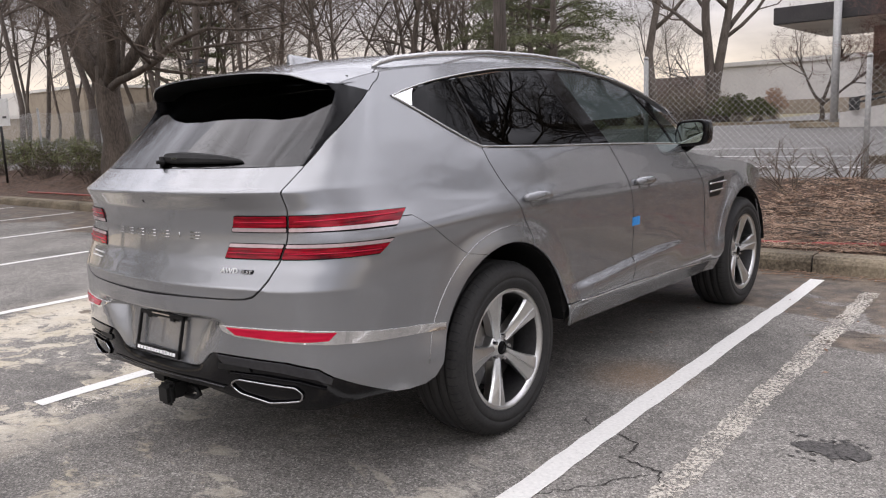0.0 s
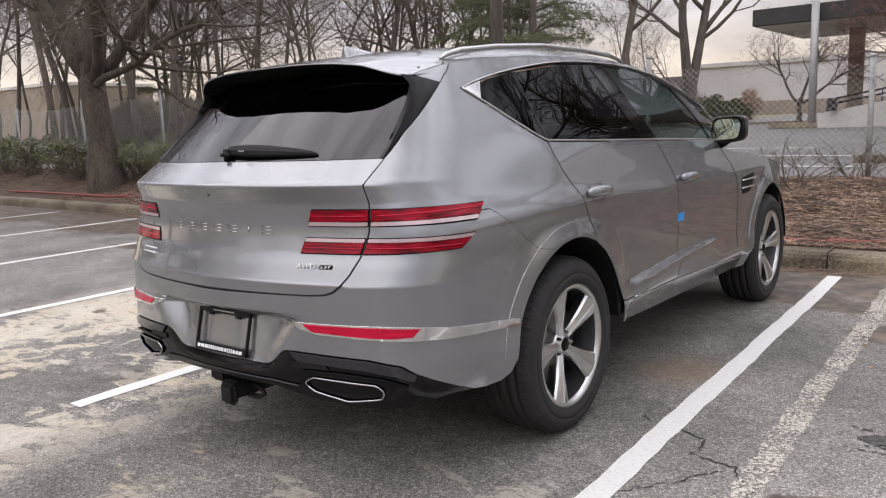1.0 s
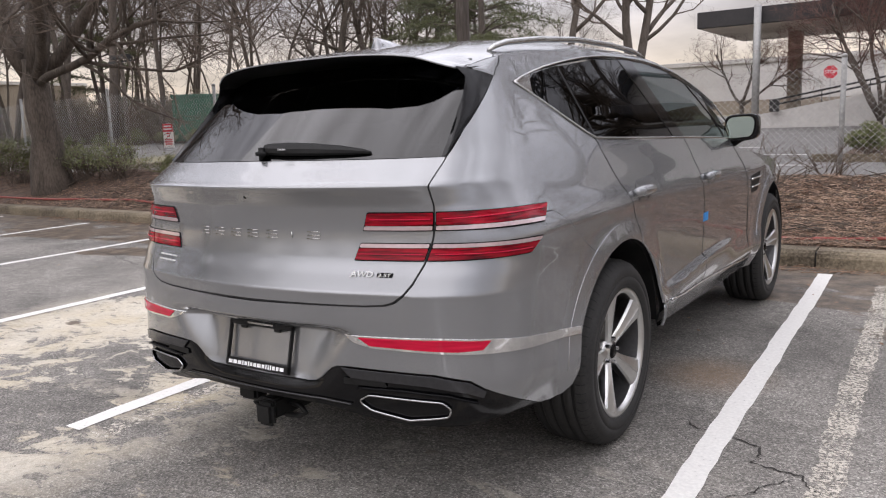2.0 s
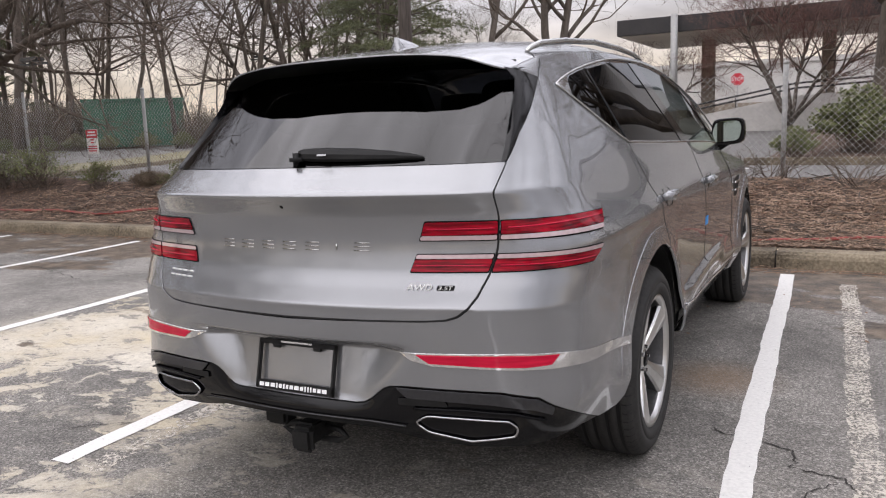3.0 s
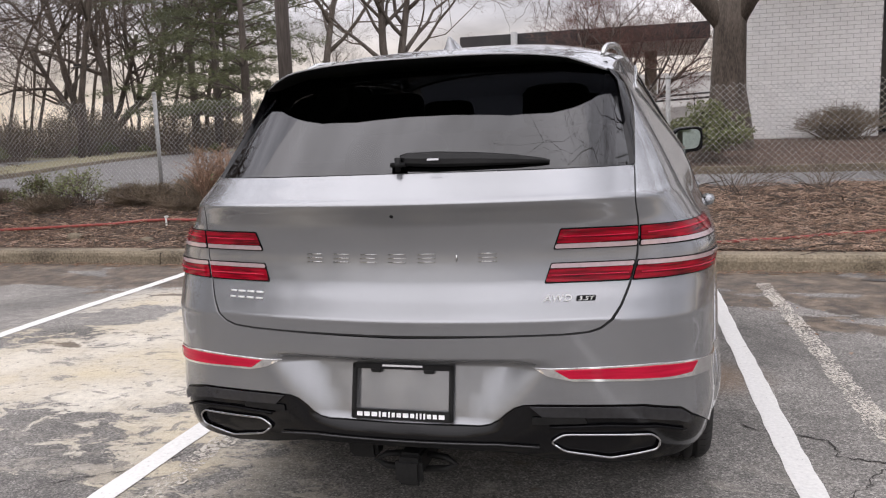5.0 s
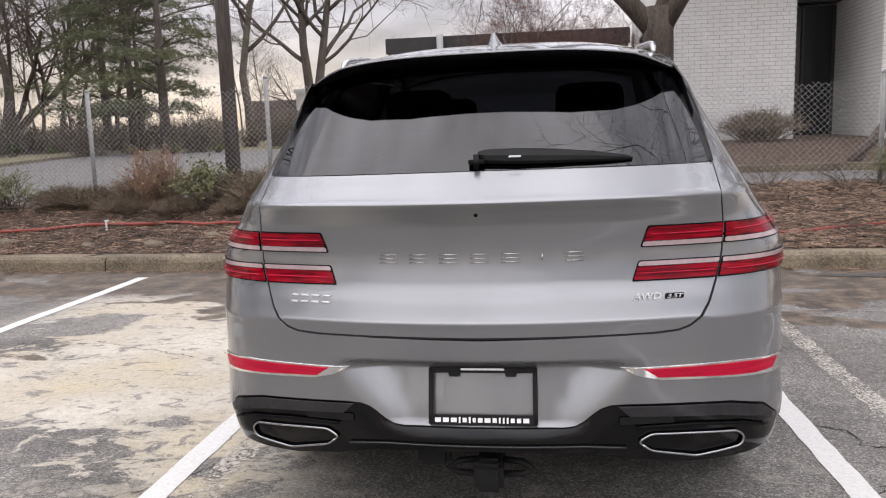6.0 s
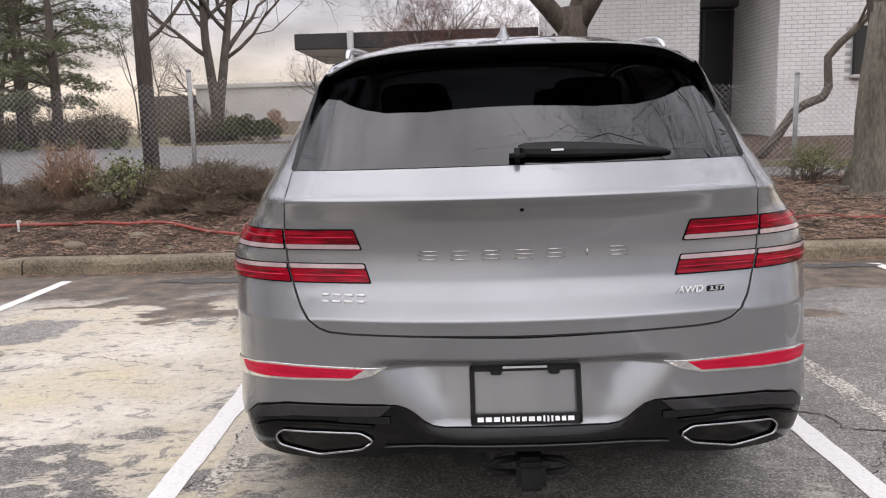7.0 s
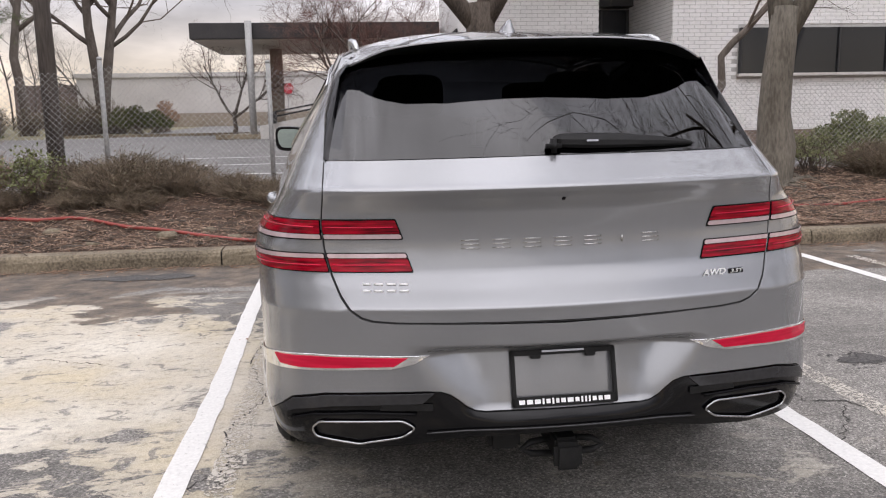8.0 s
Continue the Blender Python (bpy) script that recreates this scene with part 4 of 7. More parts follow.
# ---- hose along the bank ----
def hose():
    line = [(-16, 5.0), (-12.0, 5.0), (-9.7, 5.05), (-8.4, 5.0), (-7.4, 5.15), (-6.6, 5.3), (-5.7, 5.47), (-5.1, 5.55), (-4.5, 5.62), (-3.7, 5.52), (-2.83, 5.22), (-2.2, 4.93), (-1.7, 4.72), (-1.2, 4.67), (-0.4, 4.68), (0.5, 4.74), (1.4, 4.79), (2.2, 4.98), (2.9, 5.14), (3.8, 5.16), (4.4, 5.12), (5.1, 5.28), (7.5, 5.3), (9.0, 5.3)]
    path = []
    for (x0, y0), (x1, y1) in zip(line, line[1:]):
        for i in range(8):
            t = i / 8
            x, y = x0 + (x1 - x0) * t, y0 + (y1 - y0) * t
            z = max(bank_height(x, y), 0.15) + 0.022 + 0.018 * max(0, noise.noise((x * 0.9, 0, 2)))
            path.append((x, y + 0.02 * noise.noise((x * 1.2, 5, 0)), z))
    for k in range(3):
        path = [path[0]] + [tuple((a + 2 * b + c) / 4 for a, b, c in zip(p, q, r)) for p, q, r in zip(path, path[1:], path[2:])] + [path[-1]]
    ob = tube("hose", path, 0.019, HOSE, None, 8)
    tagged(ob, "long red rubber hose lying along the bank", "hose")


hose()


def marker_stake():
    x, y = -5.27, 5.42
    top = thing("marker_stake", "small white plastic stake in the soil by the hose", "stake", on_ground(x, y, 20))
    part("stem", block(0.022, 0.014, 0.16, 0, 0, 0.06, 0.004), SIGN_WHITE, top)
    part("cap", block(0.05, 0.03, 0.025, 0.008, 0, 0.145, 0.006), SIGN_WHITE, top)


marker_stake()


# ---- chain-link fence ----
def fence():
    top = thing("chain_link_fence", "galvanised chain-link fence along the top of the bank", "fence")
    posts = ((-22.6, 2.2), (-19.4, 2.2), (-16.0, 2.19), (-12.7, 2.25), (-9.46, 2.17), (-6.31, 2.07), (-3.70, 2.16), (-1.68, 2.10), (0.91, 1.93), (4.02, 1.91), (7.2, 1.92), (10.4, 1.95))
    for x, h in posts:
        z = bank_height(x, FENCE_Y)
        post = tube("post", [(x, FENCE_Y, z - 0.1), (x, FENCE_Y, h)], 0.030, GALVANISED, top, 12)
        tube("post_cap", [(x, FENCE_Y, h - 0.005), (x, FENCE_Y, h + 0.02), (x, FENCE_Y, h + 0.035)], [0.034, 0.032, 0.012], GALVANISED, post, 12)
    v, f = [], []
    pitch = 0.075
    x, i = -22.6, 0
    while x < 10.4:
        k = max(j for j in range(len(posts)) if posts[j][0] <= x)
        x0, h0 = posts[k]
        x1, h1 = posts[min(k + 1, len(posts) - 1)]
        t = (x - x0) / max(0.01, x1 - x0)
        high = h0 + (h1 - h0) * t - 0.05 - 0.10 * math.sin(math.pi * t) * (0.4 + 0.6 * (k % 2))
        z = bank_height(x, FENCE_Y) + 0.03
        n = int((high - z) / (pitch / 2))
        pts = []
        for j in range(n + 1):
            sag = 0.02 * noise.noise((x * 0.5, j * 0.05, 1))
            pts.append((x + (pitch / 2 if (i + j) % 2 else 0), FENCE_Y - 0.035 + sag + (0.003 if i % 2 else -0.003), z + j * pitch / 2))
        tube_data(pts, 0.0027, 3, v, f)
        x += pitch / 2
        i += 1
    ob = put("wire_mesh", mesh_of("wire_mesh", v, f), WIRE, top, "woven diamond wire mesh")
    ob["kind"] = "stuff"
    tube("bottom_wire", [(x, FENCE_Y - 0.035, bank_height(x, FENCE_Y) + 0.04) for x in [-22.6 + 0.5 * i for i in range(67)]], 0.003, GALVANISED, top, 4)


fence()


# ---- signs, pole and far furniture ----
def warning_sign():
    board = thing("fence_sign", "white and red notice wired to the fence", "sign")
    part("board", block(0.305, 0.006, 0.46, -10.80, FENCE_Y - 0.05, 1.29, 0.002), SIGN_WHITE, board)
    part("red_header", block(0.30, 0.004, 0.15, -10.80, FENCE_Y - 0.057, 1.44), SIGN_RED, board)
    for i, (w, z) in enumerate(((0.20, 1.47), (0.24, 1.415))):
        part("print_bar", block(w, 0.003, 0.028, -10.80, FENCE_Y - 0.0615, z), SIGN_WHITE, board)
    for i, (w, z) in enumerate(((0.10, 1.33), (0.08, 1.28), (0.22, 1.21), (0.24, 1.17), (0.2, 1.13))):
        part("print_bar", block(w, 0.003, 0.022, -10.80, FENCE_Y - 0.056, z), SIGN_RED, board)


warning_sign()


def board_sign():
    b = thing("board_sign", "blank white sign board on a thin dark post", "sign", on_ground(-18.1, 5.4))
    tube("post", [(-0.05, 0.03, 0), (-0.05, 0.03, 2.1)], 0.03, BLACK_TRIM, b, 8)
    part("board", block(0.95, 0.03, 0.66, 0.1, 0, 1.78, 0.006), SIGN_WHITE, b)
    part("print_bar", block(0.22, 0.006, 0.05, 0.35, -0.018, 1.66), BLACK_TRIM, b)


board_sign()
pole = tube("utility_pole", [(-4.67, 7.9, bank_height(-4.67, 7.9) - 0.1), (-4.68, 7.9, 3.5), (-4.72, 7.9, 9.0)], [0.112, 0.102, 0.09], WOOD_POLE, None, 16)
tagged(pole, "weathered dark wooden utility pole behind the fence", "pole")


def street_lamp(x, y, h, label):
    lamp = thing("street_lamp", label, "lamp", on_ground(x, y), "street lamps")
    tube("column", [(0, 0, 0), (0, 0, h)], [0.07, 0.05], BARK_DARK, lamp, 10)
    part("lamp_head", block(0.7, 0.28, 0.12, 0.0, 0, h, 0.03), BLACK_TRIM, lamp)
    part("lamp_arm", block(1.2, 0.06, 0.06, 0.0, 0, h - 0.12, 0.01), BLACK_TRIM, lamp)


street_lamp(-18.0, 11.0, 3.0, "dark shoebox street lamp among the trees")
street_lamp(-27.0, 31.0, 4.6, "dark shoebox street lamp beyond the road")


def stop_sign():
    s = thing("stop_sign", "red octagonal road sign on a thin post", "sign", pose(-5.04, 50.2, bank_height(-5, 50)))
    tube("post", [(0, 0, 0), (0, 0, 2.9)], 0.03, GALVANISED, s, 8)
    bm = bmesh.new()
    bmesh.ops.create_cone(bm, segments=8, radius1=0.40, radius2=0.40, depth=0.02, cap_ends=True, matrix=pose(0, -0.05, 2.5, 90, 0, 0) @ pose(0, 0, 0, 0, 0, 22.5))
    part("board", bm, SIGN_RED, s)
    cu = bpy.data.curves.new("word", "FONT")
    cu.body, cu.size, cu.align_x, cu.align_y, cu.extrude = "STOP", 0.28, "CENTER", "CENTER", 0.002
    ob = new("word", cu)
    me = bpy.data.meshes.new_from_object(ob.evaluated_get(bpy.context.evaluated_depsgraph_get()))
    bpy.data.objects.remove(ob)
    put("word", me, SIGN_WHITE, s, "white capital lettering", pose(0, -0.066, 2.5, 90))


stop_sign()


def dumpster():
    d = thing("dumpster", "green metal dumpster beside the hedge", "dumpster", on_ground(-32.4, 27.0, 47) @ Matrix.Diagonal((0.95, 0.95, 1.7, 1)))
    part("body", block(5.2, 2.0, 1.35, 0, 0, 0.75, 0.05), DUMP_GREEN, d)
    part("lid", block(5.3, 2.1, 0.10, 0, 0, 1.48, 0.03), DUMP_GREEN, d)
    for i in range(6):
        part("rib", block(0.10, 0.08, 1.25, -2.2 + 0.88 * i, -1.03, 0.75, 0.01), DUMP_GREEN, d)


dumpster()


def low_kerb(name, points, label):
    v, f = [], []
    for i, (x, y) in enumerate(points):
        z = bank_height(x, y)
        v += [(x, y, z - 0.05), (x, y, z + 0.12), (x, y + 0.16, z + 0.12), (x, y + 0.16, z - 0.05)]
        if i:
            k = 4 * i
            f += [(k - 4 + j, k + j, k + j + 1, k - 3 + j) for j in range(3)]
    ob = put(name, mesh_of(name, v, f), CONCRETE)
    tagged(ob, label, "kerb", kind="structure")


def drive_line(x0, x1, y):
    n = 12
    v, f = [], []
    for i in range(n + 1):
        x = x0 + (x1 - x0) * i / n
        v += [(x, y - 0.06, bank_height(x, y - 0.06) + 0.02), (x, y + 0.06, bank_height(x, y + 0.06) + 0.02)]
        if i:
            f.append((2 * i - 2, 2 * i, 2 * i + 1, 2 * i - 1))
    ob = put("drive_line", mesh_of("drive_line", v, f), LINE_PAINT)
    tagged(ob, "worn white bay line on the drive beyond the fence", "line marking", "drive lines", "structure")


for x0, x1, y in ((-4.6, -1.5, 15.0), (-3.6, -0.3, 12.5), (-2.6, 0.2, 10.05)):
    drive_line(x0, x1, y)
low_kerb("far_kerb", [(0.0, 11.0), (2.0, 10.85), (4.0, 10.9), (8.0, 11.0), (14.0, 11.0)], "pale concrete kerb of the planting bed beyond the drive")
VERGE = curve_through([(7.6, -13.9), (9.4, -14.7), (13.5, -15.8), (20.0, -18.6), (28.0, -21.2), (37.0, -23.6), (46.0, -26.5)])
VERGE_Y = [7.6 + 0.8 * i for i in range(48)]
low_kerb("far_kerb", [(VERGE(y), y) for y in VERGE_Y], "pale concrete kerb of the grass verge beyond the fence")


def verge():
    """A raised strip of winter grass between the two drives."""
    v, f = [], []
    for i, y in enumerate(VERGE_Y):
        for k in range(5):
            x = VERGE(y) - 0.8 * k
            v.append((x, y, bank_height(x, y) + 0.10 + 0.05 * math.sin(math.pi * k / 4) - (0.2 if k == 4 else 0.0)))
        if i:
            f += [(5 * i - 5 + k, 5 * i - 4 + k, 5 * i + k + 1, 5 * i + k) for k in range(4)]
    ob = put("verge", mesh_of("verge", v, f, True), GRASS_SOIL)
    tagged(ob, "strip of dull yellow-green winter grass between drives", "verge", kind="structure")


verge()
low_kerb("far_kerb", [(-14 + 3 * i, 34.0) for i in range(6)], "pale concrete kerb beyond the parking area")


# ---- canopy, white building and far blocks ----
def canopy():
    c = thing("canopy", "flat dark-edged drive-through canopy on slim posts", "canopy")
    part("fascia", block(9.6, 7.0, 0.60, -2.04, 31.9, 4.86, 0.02), FASCIA, c, "dark brown fascia")
    part("soffit", block(9.3, 6.7, 0.05, -2.04, 31.9, 4.545), SOFFIT, c, "beige panelled soffit")
    tube("post", [(-4.6, 28.25, 0.6), (-4.6, 28.25, 5.2)], 0.135, GALVANISED, c, 14, "round steel post")
    part("pillar", block(0.5, 0.5, 3.9, -4.0, 32.5, 2.6, 0.02), TAN, c, "brick pillar")
    part("pillar", block(0.5, 0.5, 3.9, 0.6, 32.5, 2.6, 0.02), TAN, c, "brick pillar")
    part("island", block(3.4, 5.5, 0.18, -4.3, 30.6, bank_height(-4, 30) + 0.06, 0.03), CONCRETE, c, "raised concrete island")
    part("wall_box", block(0.34, 0.1, 0.45, -3.8, 27.6, 1.55, 0.02), BLACK_TRIM, c)


canopy()


def ramp_wall():
    r = thing("ramp", "white rendered ramp wall with a dark handrail", "ramp", kind="structure")
    bm = bmesh.new()
    pts = [(-4.3, 27.8, 0.4), (2.8, 27.8, 0.4), (2.8, 27.8, 2.1), (-0.3, 27.8, 1.95), (-4.3, 27.8, 1.25)]
    fr, bk = [bm.verts.new(p) for p in pts], [bm.verts.new((x, y + 0.25, z)) for x, y, z in pts]
    bm.faces.new(fr)
    bm.faces.new(list(reversed(bk)))
    for i in range(5):
        bm.faces.new((fr[i], bk[i], bk[(i + 1) % 5], fr[(i + 1) % 5]))
    part("wall", bm, STUCCO, r)
    for dz in (0.25, 0.42):
        tube("handrail", [(-4.0, 27.9, 1.30 + dz), (-0.3, 27.9, 1.97 + dz), (2.8, 27.9, 2.1 + dz)], 0.035, BLACK_TRIM, r, 8)
    for i in range(5):
        x = -3.8 + 1.5 * i
        tube("baluster", [(x, 27.9, 1.2), (x, 27.9, min(2.05, 1.32 + 0.18 * (x + 4)) + 0.42)], 0.022, BLACK_TRIM, r, 6)


ramp_wall()


def brick_face(parent, x0, y0, along, length, z0, z1, holes, singles):
    """Running-bond bricks on a wall face; the first ones are objects of their own, the rest one mesh."""
    bl, bh, gap, proud = 0.305, 0.102, 0.010, 0.012
    dx, dy = along
    nx, ny = dy, -dx
    v, f = [], []
    shared = {}
    made = 0
    row = 0
    z = z0
    while z + bh <= z1:
        u = -bl / 2 if row % 2 else 0.0
        while u < length:
            a, b = max(u, 0.0), min(u + bl, length)
            if b - a > 0.05 and not any(a < h1 and b > h0 and z < k1 and z + bh > k0 for h0, h1, k0, k1 in holes):
                w = b - a - gap
                if made < singles and z < 3.4:
                    key = round(w, 3)
                    if key not in shared:
                        bm = bmesh.new()
                        for p, q, r in ((0, 0, 0), (w, 0, 0), (w, 0, bh - gap), (0, 0, bh - gap)):
                            bm.verts.new((p * dx + 0.0, p * dy, r))
                        base = list(bm.verts)
                        e = 0.006
                        frontv = [bm.verts.new((base[k].co.x + nx * proud + dx * (e if k in (0, 3) else -e), base[k].co.y + ny * proud + dy * (e if k in (0, 3) else -e), base[k].co.z + (e if k < 2 else -e))) for k in range(4)]
                        bm.faces.new(frontv)
                        for k in range(4):
                            bm.faces.new((base[k], base[(k + 1) % 4], frontv[(k + 1) % 4], frontv[k]))
                        bmesh.ops.recalc_face_normals(bm, faces=bm.faces)
                        me = bpy.data.meshes.new("brick")
                        bm.to_mesh(me)
                        bm.free()
                        me.materials.append(WHITE_BRICK)
                        shared[key] = me
                    ob = new("brick", shared[key])
                    ob.parent = parent
                    ob.location = (x0 + dx * (a + gap / 2), y0 + dy * (a + gap / 2), z + gap / 2)
                    made += 1
                else:
                    k = len(v)
                    for off, e in ((0.0, 0.0), (proud, 0.006)):
                        for p, r in ((a + gap / 2 + e, z + gap / 2 + e), (b - gap / 2 - e, z + gap / 2 + e), (b - gap / 2 - e, z + bh - gap / 2 - e), (a + gap / 2 + e, z + bh - gap / 2 - e)):
                            v.append((x0 + dx * p + nx * off, y0 + dy * p + ny * off, r))
                    f.append((k + 4, k + 5, k + 6, k + 7))
                    f += [(k + j, k + (j + 1) % 4, k + 4 + (j + 1) % 4, k + 4 + j) for j in range(4)]
            u += bl
        z += bh
        row += 1
    ob = put("brickwork", mesh_of("brickwork", v, f), WHITE_BRICK, parent)
    ob["kind"] = "stuff"
    return made


def white_building():
    b = thing("white_building", "white painted brick building with dark windows", "building")
    top = 7.4
    part("wall", block(3.07, 12.0, 8.0, 4.485, 24.1, 3.4), MORTAR, b)
    part("wall", block(8.2, 10.0, 8.0, 11.89, 22.35, 3.4), MORTAR, b)
    part("back_wall", block(1.8, 0.3, 8.0, 6.905, 21.0, 3.4), MORTAR, b)
    part("roof", block(13.4, 13.0, 0.25, 9.6, 24.0, 7.55, 0.03), FASCIA, b)
    part("recess_soffit", block(1.77, 3.0, 0.2, 6.905, 19.4, 6.6), FASCIA, b)
    door = part("entrance_glazing", block(1.70, 0.08, 3.6, 6.905, 20.80, 2.75), DARK_GLASS, b, "dark glazed entrance")
    for x in (6.08, 6.9, 7.73):
        part("glazing_bar", block(0.07, 0.12, 3.6, x, 20.76, 2.75, 0.005), BLACK_TRIM, door)
    part("lintel", block(1.75, 0.5, 1.2, 6.905, 20.6, 5.2, 0.01), FASCIA, b, "dark lintel panel")
    win = part("window", block(5.6, 0.10, 1.20, 12.45, 17.32, 3.02), DARK_GLASS, b, "long dark strip window")
    for i in range(5):
        part("mullion", block(0.06, 0.06, 1.20, 9.66 + 1.39 * i, 17.25, 3.02, 0.004), BLACK_TRIM, win)
    part("sill", block(5.7, 0.22, 0.08, 12.45, 17.27, 2.38, 0.01), STUCCO, win)
    side = part("side_window", block(0.10, 1.6, 1.5, 2.93, 25.0, 3.6), DARK_GLASS, b, "dark side window")
    part("frame", block(0.06, 1.7, 0.07, 2.90, 25.0, 4.38), BLACK_TRIM, side)
    brick_face(b, 2.95, 18.1, (1, 0), 3.07, 0.85, top, (), 150)
    brick_face(b, 7.79, 17.35, (1, 0), 8.2, 0.75, top, ((1.83, 7.5, 2.36, 3.65),), 150)
    brick_face(b, 2.95, 29.9, (0, -1), 11.8, 0.85, top, ((4.05, 5.75, 2.8, 4.42),), 0)
    brick_face(b, 7.79, 20.8, (0, -1), 3.45, 0.85, top, (), 0)


white_building()


def far_block(name, x0, x1, y, z0, z1, mat, label, depth=12.0):
    t = thing(name, label, "building")
    part("wall", block(x1 - x0, depth, z1 - z0, (x0 + x1) / 2, y + depth / 2, (z0 + z1) / 2), mat, t)
    part("parapet", block(x1 - x0 + 0.3, depth + 0.3, 0.35, (x0 + x1) / 2, y + depth / 2, z1 + 0.1, 0.03), STUCCO, t)
    return t


store = far_block("warehouse", -21.6, 6, 60, 0.8, 5.0, STUCCO, "long low pale warehouse across the parking area")
# brown-grey colour stands in for the shade on the warehouse's far end
SHADED_BLOCK = surface("shaded_block_wall", (0.13, 0.10, 0.09), (0.22, 0.18, 0.165), 0.6, 0.9, 6.0, 0.3)
part("wing", block(4.9, 10.0, 3.7, -24.1, 66.0, 2.65), SHADED_BLOCK, store, "low wing of the warehouse, coloured brown-grey for its shaded end")
part("dock_wall", block(18, 0.6, 1.2, -12, 59.4, 1.6), TAN, store)
hall = far_block("low_building", -112, -84, 40, 0.5, 7.0, TAN, "low tan building with a pale parapet beyond the wood")
part("pale_wall", block(10, 0.3, 3.0, -104, 39.8, 5.6), STUCCO, hall)


# ---- the car ----
def car_paint():
    m, n, l, p = material("grey_metallic_paint")
    flakes = texture(n, l, "voronoi", 900.0)
    haze = texture(n, l, "noise", 3.0, 4.0)
    tone = ramp(n, l, flakes.outputs["Distance"], (0.0, (0.206, 0.210, 0.218)), (1.0, (0.296, 0.302, 0.313)))
    l.new(tone, p.inputs["Base Color"])
    p.inputs["Metallic"].default_value = 0.62
    l.new(ramp(n, l, haze.outputs["Fac"], (0.3, (0.23, 0.23, 0.23)), (0.7, (0.27, 0.27, 0.27))), p.inputs["Roughness"])
    p.inputs["Coat Weight"].default_value, p.inputs["Coat Roughness"].default_value = 0.9, 0.025
    return m


def tinted_glass(name, tint, ior):
    """Car glass: a clear mirror gloss over a dark see-through pane."""
    m, n, l, p = material(name)
    n.remove(p)
    clear, gloss, mix, fr = n.new("ShaderNodeBsdfTransparent"), n.new("ShaderNodeBsdfGlossy"), n.new("ShaderNodeMixShader"), n.new("ShaderNodeFresnel")
    clear.inputs["Color"].default_value = (*tint, 1)
    gloss.inputs["Roughness"].default_value = 0.01
    fr.inputs["IOR"].default_value = ior
    l.new(fr.outputs[0], mix.inputs[0])
    l.new(clear.outputs[0], mix.inputs[1])
    l.new(gloss.outputs[0], mix.inputs[2])
    l.new(mix.outputs[0], n["Material Output"].inputs["Surface"])
    return m


def lens_red(name, a, b):
    m, n, l, p = material(name)
    w = texture(n, l, "noise", 42.0, 3.0, stretch=(0.22, 0.22, 3.0))
    l.new(ramp(n, l, w.outputs["Fac"], (0.3, a), (0.7, b)), p.inputs["Base Color"])
    p.inputs["Roughness"].default_value, p.inputs["Specular IOR Level"].default_value = 0.10, 0.16
    p.inputs["Coat Weight"].default_value, p.inputs["Coat Roughness"].default_value = 0.12, 0.01
    return m


PAINT = car_paint()
REAR_GLASS = tinted_glass("rear_privacy_glass", (0.020, 0.021, 0.024), 1.68)
SIDE_GLASS = tinted_glass("side_privacy_glass", (0.012, 0.013, 0.015), 1.30)
DOOR_GLASS = tinted_glass("front_door_glass", (0.16, 0.20, 0.19), 1.36)
GLOSS_BLACK = plain("gloss_black_trim", (0.005, 0.005, 0.0055), 0.22, 0.0, 0.0)
GLOSS_BLACK.node_tree.nodes["Principled BSDF"].inputs["Specular IOR Level"].default_value = 0.08
FIN_BLACK = surface("fin_black", (0.003, 0.003, 0.0035), (0.008, 0.008, 0.009), 30.0, 0.10, 300.0, 0.0)
FIN_BLACK.node_tree.nodes["Principled BSDF"].inputs["Specular IOR Level"].default_value = 0.25
STEP_GREY = plain("satin_grey_step", (0.022, 0.022, 0.024), 0.13, 0.0)
EXHAUST_DARK = plain("exhaust_inside", (0.012, 0.012, 0.0125), 0.25, 0.3)
BADGE = plain("badge_silver", (0.88, 0.88, 0.87), 0.35, 0.1)
VALANCE_BLACK = plain("valance_black", (0.004, 0.004, 0.0045), 0.10)
VALANCE_BLACK.node_tree.nodes["Principled BSDF"].inputs["Specular IOR Level"].default_value = 0.3
SATIN_BLACK = surface("satin_black_plastic", (0.007, 0.007, 0.007), (0.014, 0.014, 0.014), 20.0, 0.55, 200.0, 0.15, 0.001)
SATIN_BLACK.node_tree.nodes["Principled BSDF"].inputs["Specular IOR Level"].default_value = 0.22
PILLAR_BLACK = plain("pillar_black_gloss", (0.004, 0.004, 0.0045), 0.05)
PILLAR_BLACK.node_tree.nodes["Principled BSDF"].inputs["Specular IOR Level"].default_value = 0.3
CABIN_BLACK = plain("cabin_trim", (0.01, 0.01, 0.0105), 0.85)
CABIN_LEATHER = plain("cabin_leather", (0.055, 0.05, 0.046), 0.5)
CHROME = plain("bright_chrome", (0.80, 0.80, 0.80), 0.07, 1.0, vary=0.02)
SATIN_CHROME = plain("satin_chrome", (0.52, 0.52, 0.51), 0.24, 1.0, vary=0.03)
DARK_CHROME = plain("dark_chrome", (0.42, 0.42, 0.43), 0.15, 1.0, vary=0.04)
ALLOY = plain("silver_alloy", (0.60, 0.60, 0.59), 0.28, 1.0, 0.4, vary=0.05)
ALLOY_DARK = plain("dark_alloy", (0.16, 0.16, 0.165), 0.35, 0.9)
RUBBER = surface("tyre_rubber", (0.012, 0.012, 0.012), (0.026, 0.025, 0.024), 10.0, 0.75, 90.0, 0.3, 0.001)
